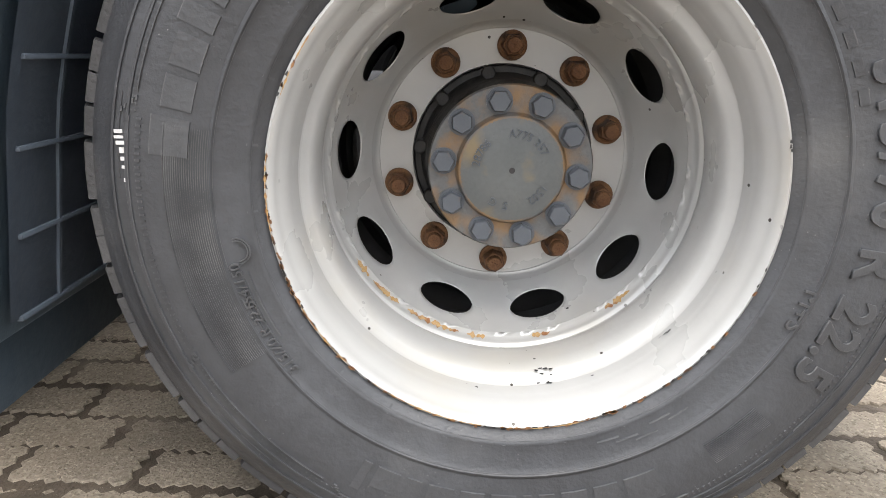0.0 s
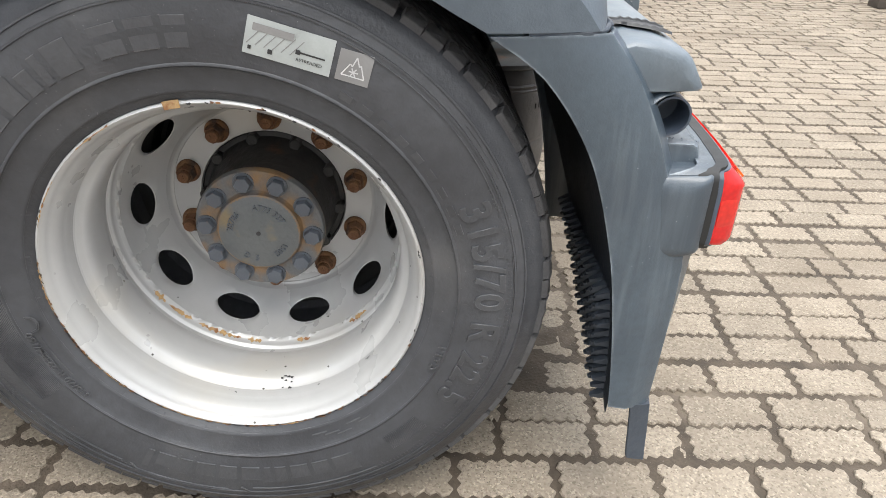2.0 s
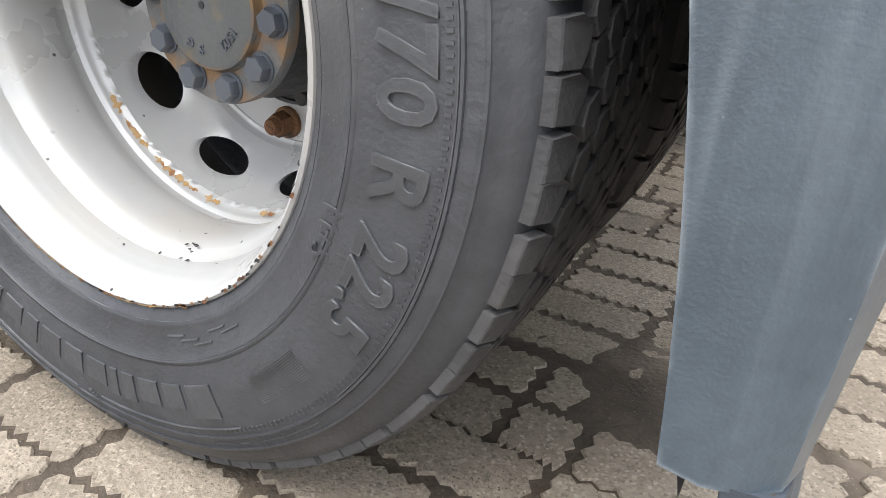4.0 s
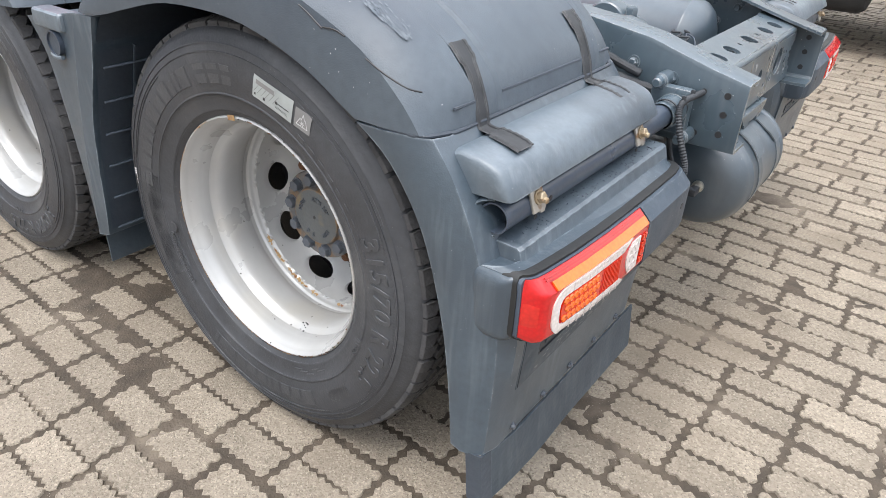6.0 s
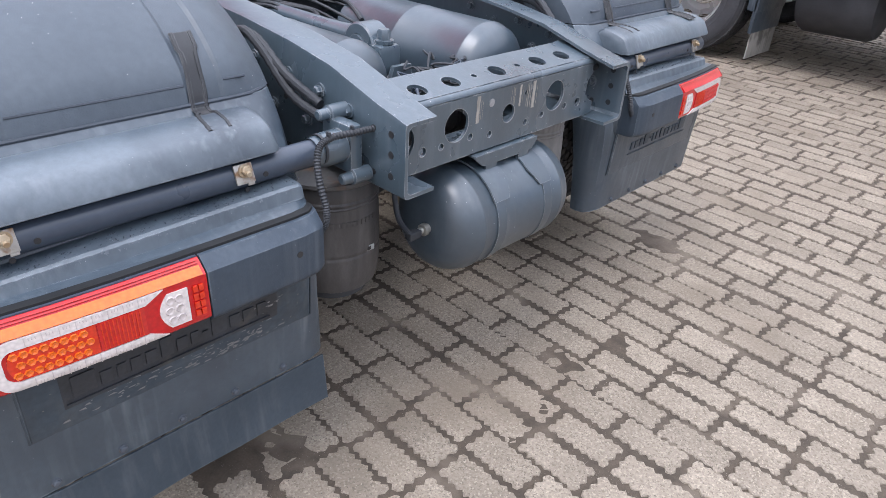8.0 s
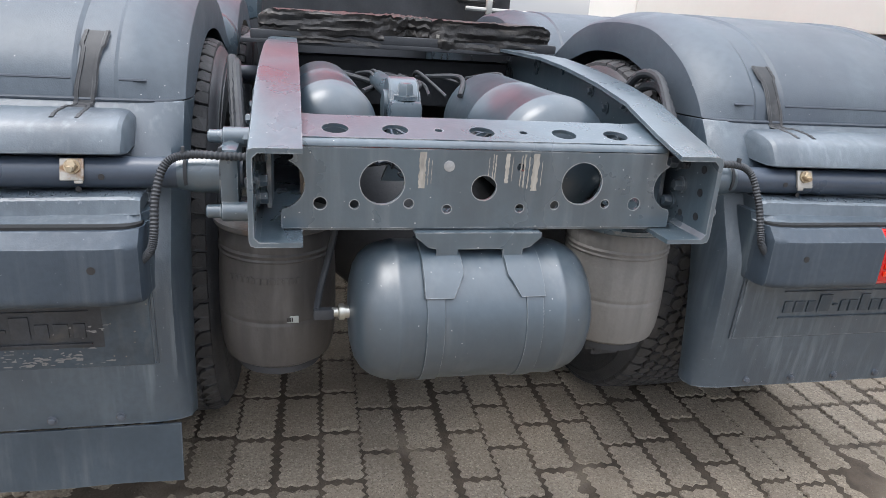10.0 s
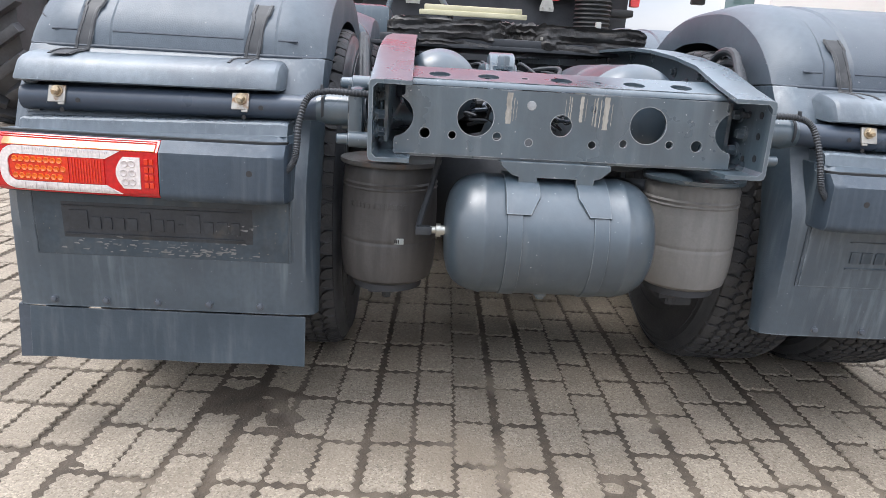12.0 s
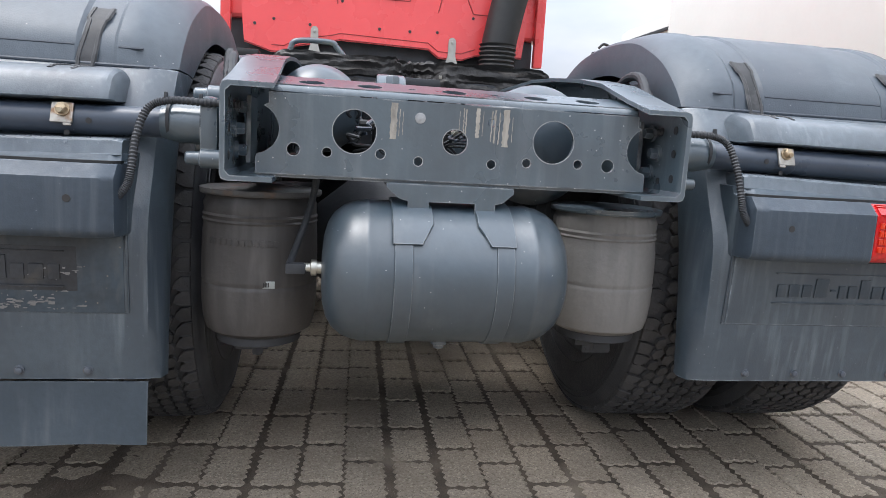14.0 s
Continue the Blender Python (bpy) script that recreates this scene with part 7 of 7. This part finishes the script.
box(bm, (-2.35, -0.66, 1.13), (0.5, 0.28, 0.24), 0.05)
part("side_box", bm, "frame", truck, "grey box behind the cab")
for s in (-1, 1):
    bm = bmesh.new()
    solid(bm, [(0.25, -0.9), (0.30, -0.85), (0.31, 0.85), (0.25, 0.9)], 28, "x", (-3.2, s * 0.90, 0.66))
    part("fuel_tank", bm, "grey_metal", truck, "round metal fuel tank")
    bm = bmesh.new()
    box(bm, (CX + 0.12, CY0 + s * 0.98, CZ - 0.04), (0.16, 0.20, 0.05), 0.015)
    part("cab_bracket", bm, "black_plastic", cab)
bm = bmesh.new()
pipe(bm, [(-1.6, 0.50, 1.14), (-1.6, 0.9, 1.13), (-1.6, 1.2, 1.10)], 0.010, 8)
box(bm, (-1.6, 0.62, 1.15), (0.03, 0.03, 0.07), 0.006)
part("fender_stay", bm, "galv", truck)


# ---- background ----
lorry = thing("box_lorry", "white box lorry with dark chassis, parked alongside", "lorry")
LY = 4.25
bm = bmesh.new()
box(bm, (-2.4, LY + 1.27, 2.62), (9.6, 2.5, 2.9), 0.03)
part("box_body", bm, "white_paint", lorry, "plain white box body")
bm = bmesh.new()
box(bm, (-2.4, LY + 0.10, 0.95), (9.4, 0.10, 0.44), 0.02)
# Floor block out of view, made full width to shade the ground
box(bm, (-2.4, LY + 1.30, 0.92), (9.3, 2.2, 0.44), 0.02)
part("chassis", bm, "dark", lorry, "dark side skirt and ground-shading floor block")
bm = bmesh.new()
box(bm, (-8.15, LY + 1.22, 1.75), (1.75, 2.3, 2.2), 0.18, seg=3)
part("lorry_cab", bm, "white_paint", lorry, "white cab")
bm = bmesh.new()
box(bm, (-8.25, LY + 0.065, 2.25), (0.95, 0.02, 0.62), 0.004)
part("side_window", bm, "glass", lorry, "side window")
bm = bmesh.new()
box(bm, (-7.75, LY + 0.06, 2.62), (1.9, 0.03, 0.05), 0.01)
part("window_trim", bm, "black_plastic", lorry)
bm = bmesh.new()
pipe(bm, [(-8.95, LY + 0.05, 2.5), (-9.02, LY - 0.16, 2.62), (-9.02, LY - 0.26, 2.55)], 0.022, 8)
box(bm, (-9.02, LY - 0.26, 2.28), (0.10, 0.22, 0.42), 0.03)
part("mirror", bm, "black_plastic", lorry, "black door mirror")
for x in (-0.95, -7.9):
    for y in (LY + 0.16, LY + 2.35):
        w = part("wheel", RIM, "rim", lorry, "", Matrix.Translation((x, y, HUB_Z)))
        part("tyre", TYRE, "tyre", w)
        part("tread", TREAD, "tread", w)
bm = bmesh.new()
rings = []
for k in range(13):
    a = radians(-8 + 196 * k / 12)
    rings.append([(-0.95 + r * math.cos(a), y, HUB_Z + 0.02 + r * math.sin(a)) for r, y in ((0.56, LY + 0.06), (0.64, LY + 0.06), (0.64, LY + 0.62), (0.56, LY + 0.62))])
loft(bm, rings, True, True)
box(bm, (-0.335, LY + 0.34, 0.44), (0.03, 0.56, 0.34), 0.01)
part("wing", bm, "flap", lorry, "dark plastic wheel wing")
bm = bmesh.new()
box(bm, (-0.33, LY + 0.34, 0.20), (0.012, 0.50, 0.26), 0.002)
part("mudflap", bm, "streaked_flap", lorry, "streaked grey mudflap")
bm = bmesh.new()
solid(bm, [(0.22, -0.12), (0.30, -0.10), (0.33, -0.05), (0.33, 0.40), (0.30, 0.45), (0.22, 0.47)], 36, "x", (0, LY + 0.48, 0.63))
part("side_tank", bm, "dark", lorry, "dark round tank under the chassis")
bm = bmesh.new()
box(bm, (0.98, LY + 0.50, 0.72), (0.80, 0.5, 0.42), 0.08, seg=3)
part("side_box", bm, "dark", lorry, "dark box under the chassis")

loader = thing("loader", "dark off-road machine with a large lugged wheel", "machine")
LOADER = Matrix.Translation((-6.2, -4.75, 1.15)) @ Matrix.Scale(1.12, 4)
bm = bmesh.new()
lathe(bm, [(0.50, -0.32), (0.62, -0.36), (0.85, -0.36), (0.97, -0.30), (1.0, 0.0), (0.97, 0.30), (0.85, 0.36), (0.62, 0.36), (0.50, 0.32)], 48, "y", close=True)
part("tyre", bm, "tyre", loader, "dark off-road tyre", LOADER)
bm = bmesh.new()
for k in range(26):
    for s in (-1, 1):
        a = 2 * math.pi * (k + 0.25 * s) / 26
        m = Matrix.Rotation(-a, 4, "Y") @ Matrix.Translation((1.02, s * 0.19, 0)) @ Matrix.Rotation(s * 0.6, 4, "X")
        box(bm, (0, 0, 0), (0.12, 0.36, 0.085), 0.012, m)
tagged(part("tyre_lug", bm, "tyre", loader, "deep tread lugs", LOADER), kind="stuff")
bm = bmesh.new()
solid(bm, [(0.50, -0.2), (0.42, -0.10), (0.15, -0.08), (0.14, -0.18), (0.05, -0.2)], 36, "y")
part("rim", bm, "dark", loader, "", LOADER)
bm = bmesh.new()
rings = []
for k in range(13):
    a = radians(20 + 130 * k / 12)
    rings.append([(-6.2 + r * math.cos(a), y, 1.2 + r * math.sin(a)) for r, y in ((1.30, -5.3), (1.36, -5.3), (1.38, -4.2), (1.36, -3.62), (1.30, -3.62), (1.28, -4.2))])
loft(bm, rings, True, True)
part("mudguard", bm, "liner", loader, "dark mudguard over the wheel")
bm = bmesh.new()
box(bm, (-7.2, -4.45, 2.2), (1.6, 1.5, 2.4), 0.15, seg=3)
part("body", bm, "liner", loader, "dark machine body")

# palisade fence
fence = thing("palisade_fence", "white painted steel palisade fence", "fence", at=(0, 0, 0))
A, B = Vector((4.70, 3.4, 0)), Vector((4.78, 12.2, 0))
run = (B - A)
fdir = run.normalized()
fq = math.atan2(fdir.y, fdir.x)
bm = bmesh.new()
plate(bm, [(-0.026, 0.13), (0.0, 0.09), (0.026, 0.13), (0.026, 1.33), (0.0, 1.39), (-0.026, 1.33)], [], 0.012, Matrix(((1, 0, 0, 0), (0, 0, 1, 0), (0, 1, 0, 0), (0, 0, 0, 1))))
PALE = to_mesh("pale", bm, smooth=False)
count = int(run.length / 0.115)
for k in range(count):
    p = A + fdir * (0.115 * k)
    part("pale", PALE, "fence_white", fence, "", Matrix.Translation(p) @ Matrix.Rotation(fq, 4, "Z"))
for z in (0.24, 1.215):
    bm = bmesh.new()
    mid = A + run * 0.5
    box(bm, (0, -0.018, z), (run.length, 0.03, 0.04), 0.004)
    part("rail", bm, "fence_white", fence, "", Matrix.Translation(mid) @ Matrix.Rotation(fq, 4, "Z"))
for f in (0.0, 0.30, 0.62, 1.0):
    bm = bmesh.new()
    box(bm, (0, -0.075, 0.70), (0.08, 0.08, 1.40), 0.008)
    part("post", bm, "fence_white", fence, "", Matrix.Translation(A + run * f) @ Matrix.Rotation(fq, 4, "Z"))

# sack-truck shaped lifter by the fence
cart = thing("hand_cart", "grey upright hand cart with two small wheels by the fence", "cart", at=(4.10, 5.38, 0))
bm = bmesh.new()
box(bm, (0.09, 0.0, 0.62), (0.10, 0.14, 1.14), 0.012, Matrix.Rotation(radians(-3), 4, "Y"))
part("column", bm, "grey_metal", cart, "grey sheet-metal column")
for pts in ([(-0.06, -0.12, 0.11), (-0.07, -0.12, 0.55), (0.02, -0.10, 0.70), (0.06, -0.08, 0.86)], [(-0.06, 0.14, 0.11), (-0.10, 0.14, 0.62), (-0.06, 0.12, 0.84), (-0.16, 0.10, 0.92)], [(-0.07, -0.12, 0.50), (0.02, -0.02, 0.62), (0.05, 0.04, 0.80)]):
    bm = bmesh.new()
    pipe(bm, pts, 0.014, 8)
    part("handle", bm, "grey_metal", cart)
bm = bmesh.new()
box(bm, (0.05, -0.04, 0.02), (0.42, 0.26, 0.02), 0.005)
part("toe_plate", bm, "grey_metal", cart)
for dy in (-0.17, 0.19):
    bm = bmesh.new()
    solid(bm, [(0.03, -0.035), (0.045, -0.02), (0.070, -0.02), (0.080, -0.035), (0.100, -0.030), (0.108, 0.0), (0.100, 0.030), (0.080, 0.035), (0.03, 0.035)], 28, "y", (-0.06, dy, 0.110))
    w = part("wheel", bm, "dark_grey", cart, "small grey wheel")
    bm = bmesh.new()
    solid(bm, [(0.030, -0.040), (0.024, -0.044)], 16, "y", (-0.06, dy, 0.110))
    part("hub", bm, "galv", w)
block = thing("kerb_block", "dark square block lying on the paving", "block")
bm = bmesh.new()
box(bm, (4.62, 4.46, 0.05), (0.30, 0.16, 0.10), 0.012)
part("body", bm, "wood", block)
block2 = thing("kerb_block", "dark square block lying on the paving", "block")
bm = bmesh.new()
box(bm, (3.62, 6.2, 0.06), (0.22, 0.14, 0.10), 0.012)
part("body", bm, "wood", block2)

# blue cab and white vehicles behind the fence
blue = thing("blue_cab", "blue lorry cab parked behind the fence", "lorry")
bm = bmesh.new()
box(bm, (7.75, 9.6, 1.92), (2.2, 2.6, 2.36), 0.16, seg=3)
part("body", bm, "blue_paint", blue)
bm = bmesh.new()
box(bm, (7.75, 9.6, 0.50), (2.1, 2.5, 1.0), 0.06)
part("base", bm, "dark", blue)
bm = bmesh.new()
box(bm, (6.635, 9.6, 2.25), (0.02, 2.1, 0.8), 0.004)
part("windscreen", bm, "glass", blue)
wagon = thing("white_trailer", "long white box trailer standing beyond the fence", "trailer")
bm = bmesh.new()
box(bm, (3.6, 17.6, 2.5), (10.5, 2.5, 3.4), 0.03)
part("box", bm, "white_paint", wagon)
bm = bmesh.new()
box(bm, (3.6, 17.6, 0.62), (9.6, 2.2, 0.5), 0.05)
for k in range(3):
    solid(bm, [(0.2, -1.2), (0.48, -1.2), (0.5, -1.1), (0.5, 1.1), (0.48, 1.2), (0.2, 1.2)], 24, "y", (5.6 + 1.2 * k, 17.6, 0.5))
part("running_gear", bm, "dark", wagon)
bm = bmesh.new()
for k in range(8):
    box(bm, (-1.0, 16.32, 1.0 + 0.4 * k), (0.14, 0.01, 0.2), 0.0)
part("marker_strip", bm, "red_paint", wagon, "red reflective dashes")


# ---- ground ----
# drifts of grit that cover parts of the paving: place, half lengths, height
SOIL_HEAPS = [(-0.75, -1.18, 0.55, 0.17, 0.0050), (-0.30, -1.40, 0.30, 0.10, 0.0034), (-0.95, -1.60, 0.35, 0.10, 0.0032), (0.56, -0.78, 0.12, 0.14, 0.0036), (0.71, -0.66, 0.10, 0.06, 0.0030), (0.66, 1.13, 0.15, 0.11, 0.0050),
              (0.78, -0.50, 0.14, 0.04, 0.0028), (0.30, 0.62, 0.20, 0.05, 0.0030)]


def ground_height(x, y):
    heap = 0.0014 * math.exp(-((x - 0.9) ** 2 / 0.5 + y ** 2 / 0.5))
    for cx, cy, sx, sy, h in SOIL_HEAPS:
        q = ((x - cx) / sx) ** 2 + ((y - cy) / sy) ** 2
        if q < 9:
            heap += h * math.exp(-q)
    rough = 0.0016 * noise.noise(Vector((x * 2.1, y * 2.1, 3.0))) + 0.0020 * noise.noise(Vector((x * 9.0, y * 9.0, 1.0))) + 0.0018 * noise.noise(Vector((x * 27.0, y * 27.0, 5.0)))
    return -0.0052 + heap + rough


xs = [-600, -150, -40, -12, -5] + [-3 + 0.021 * k for k in range(384)] + [5.5, 7, 10, 14, 40, 150, 600]
ys = [-600, -150, -40, -12, -5] + [-3 + 0.021 * k for k in range(384)] + [5.5, 7, 10, 14, 40, 150, 600]
verts = [(x, y, ground_height(x, y) if abs(x) < 6 and abs(y) < 6 else -0.010) for x in xs for y in ys]
ny = len(ys)
faces = [(i * ny + j, (i + 1) * ny + j, (i + 1) * ny + j + 1, i * ny + j + 1) for i in range(len(xs) - 1) for j in range(ny - 1)]
me = bpy.data.meshes.new("ground")
me.from_pydata(verts, [], faces)
for p in me.polygons:
    p.use_smooth = True
me.materials.append(M["soil"])
ground = tagged(new("ground", me), "brown soil and grit under the paving", "ground", kind="structure")

# ---- paving: toothed concrete pavers in staggered courses ----
PITCH_X, PITCH_Y, SKEW = 0.2065, 0.1105, radians(-2.0)


def paver_outline(lx, ly, rnd):
    """Rectangle with toothed edges."""
    pts = []

    def edge(x0, y0, x1, y1, nx, ny_, teeth):
        for k in range(teeth * 2):
            f = (k + (rnd.uniform(-0.22, 0.22) if k else 0)) / (teeth * 2)
            amp = (0.0050 if k % 2 else -0.0056) * rnd.uniform(0.45, 1.35)
            if k == 0:
                amp = -0.0015
            pts.append((x0 + (x1 - x0) * f + nx * amp, y0 + (y1 - y0) * f + ny_ * amp))
    hx, hy = lx / 2, ly / 2
    edge(-hx, -hy, hx, -hy, 0, -1, 7)
    edge(hx, -hy, hx, hy, 1, 0, 3)
    edge(hx, hy, -hx, hy, 0, 1, 7)
    edge(-hx, hy, -hx, -hy, -1, 0, 3)
    return pts


rnd = random.Random(21)
OUTLINES = [paver_outline(0.1872, 0.0930, rnd) for _ in range(6)]
HALVES = [paver_outline(0.0860, 0.0930, rnd) for _ in range(3)]


def paver_geometry(pts):
    n = len(pts)
    v = [(x, y, -0.045) for x, y in pts] + [(x, y, -0.0035) for x, y in pts] + [(x * 0.975, y * 0.955, 0.0) for x, y in pts]
    f = []
    for lev in (0, 1):
        for i in range(n):
            j = (i + 1) % n
            f.append((lev * n + i, lev * n + j, (lev + 1) * n + j, (lev + 1) * n + i))
    f.append(tuple(2 * n + i for i in range(n)))
    return v, f


NEAR = []
for k, o in enumerate(OUTLINES + HALVES):
    v, f = paver_geometry(o)
    me = bpy.data.meshes.new("paver")
    me.from_pydata(v, [], f)
    me.materials.append(M["paver"])
    NEAR.append(me)
paving = thing("pavement", "grey-beige toothed concrete pavers with dark soil joints", "paving", kind="structure")
jv, jf = [], []
near_count = 0
cs, sn = math.cos(SKEW), math.sin(SKEW)
for r in range(-46, 145):
    shift = 0.5 * PITCH_X * (r % 2) + rnd.uniform(-0.018, 0.018)
    drift = rnd.uniform(-0.012, 0.012)
    x = -6.2 + shift
    while x < 8.2:
        half = rnd.random() < 0.05
        length = PITCH_X / 2 if half else PITCH_X
        lx, ly = x + length / 2 + drift, r * PITCH_Y + 0.006 * math.sin(r * 1.9) + 0.004 * math.sin(0.8 * x + r)
        x += length
        X, Y = lx * cs - ly * sn, lx * sn + ly * cs
        if Y < -4.6 or Y > 14.5:
            continue
        k = 6 + rnd.randrange(3) if half else rnd.randrange(6)
        dz, tx, ty, rz = rnd.uniform(-0.003, 0.002), rnd.uniform(-0.010, 0.010), rnd.uniform(-0.010, 0.010), SKEW + rnd.uniform(-0.012, 0.012)
        if near_count < 300 and 0.10 < X < 2.3 and -1.75 < Y < 1.3 and (X > 0.62 or abs(Y) < 0.5):
            near_count += 1
            ob = new("paver", NEAR[k])
            ob.parent = paving
            ob.matrix_basis = Matrix.Translation((X, Y, dz)) @ Euler((tx, ty, rz)).to_matrix().to_4x4()
            continue
        pts = (OUTLINES + HALVES)[k]
        far = X > 4.2 or Y > 4.2 or X < -2.6 or Y < -3.2
        if far:
            pts = pts[::2]
        base = len(jv)
        ca, sa = math.cos(rz), math.sin(rz)
        n = len(pts)
        for zz, kx, ky in ((-0.03, 1, 1), (-0.0035, 1, 1), (0.0, 0.975, 0.955)):
            for px, py in pts:
                px, py = px * kx, py * ky
                jv.append((X + px * ca - py * sa, Y + px * sa + py * ca, zz + dz - px * ty + py * tx))
        for lev in (0, 1):
            for i in range(n):
                j = (i + 1) % n
                jf.append((base + lev * n + i, base + lev * n + j, base + (lev + 1) * n + j, base + (lev + 1) * n + i))
        jf.append(tuple(base + 2 * n + i for i in range(n)))
# outer paving, too far off to tell its pieces apart
outer = bpy.data.materials.new("far_paving")
outer.use_nodes = True
on, ol = outer.node_tree.nodes, outer.node_tree.links
otc = on.new("ShaderNodeTexCoord")
omap = on.new("ShaderNodeMapping")
omap.inputs["Rotation"].default_value = (0, 0, SKEW)
obr = on.new("ShaderNodeTexBrick")
obr.inputs["Scale"].default_value = 1.0
obr.inputs["Brick Width"].default_value, obr.inputs["Row Height"].default_value, obr.inputs["Mortar Size"].default_value = PITCH_X, PITCH_Y, 0.009
obr.inputs["Color1"].default_value, obr.inputs["Color2"].default_value, obr.inputs["Mortar"].default_value = (0.34, 0.294, 0.238, 1), (0.27, 0.232, 0.188, 1), (0.08, 0.062, 0.047, 1)
ol.new(otc.outputs["Object"], omap.inputs["Vector"])
ol.new(omap.outputs["Vector"], obr.inputs["Vector"])
ol.new(obr.outputs["Color"], on["Principled BSDF"].inputs["Base Color"])
on["Principled BSDF"].inputs["Roughness"].default_value, on["Principled BSDF"].inputs["Specular IOR Level"].default_value = 0.9, 0.2
bm = bmesh.new()
ex, ey = [-400, -6.0, 8.0, 400], [-400, -4.4, 14.2, 400]
for i in range(3):
    for j in range(3):
        if (i, j) != (1, 1):
            bm.faces.new([bm.verts.new((x, y, -0.002)) for x, y in ((ex[i], ey[j]), (ex[i + 1], ey[j]), (ex[i + 1], ey[j + 1]), (ex[i], ey[j + 1]))])
me = to_mesh("outer_paving", bm, smooth=False)
me.materials.append(outer)
far_ob = new("outer_paving", me)
far_ob.parent = paving
tagged(far_ob, kind="stuff")
me = bpy.data.meshes.new("joined_pavers")
me.from_pydata(jv, [], jf)
me.materials.append(M["paver_far"])
rest = new("joined_pavers", me)
rest.parent = paving
tagged(rest, kind="stuff")
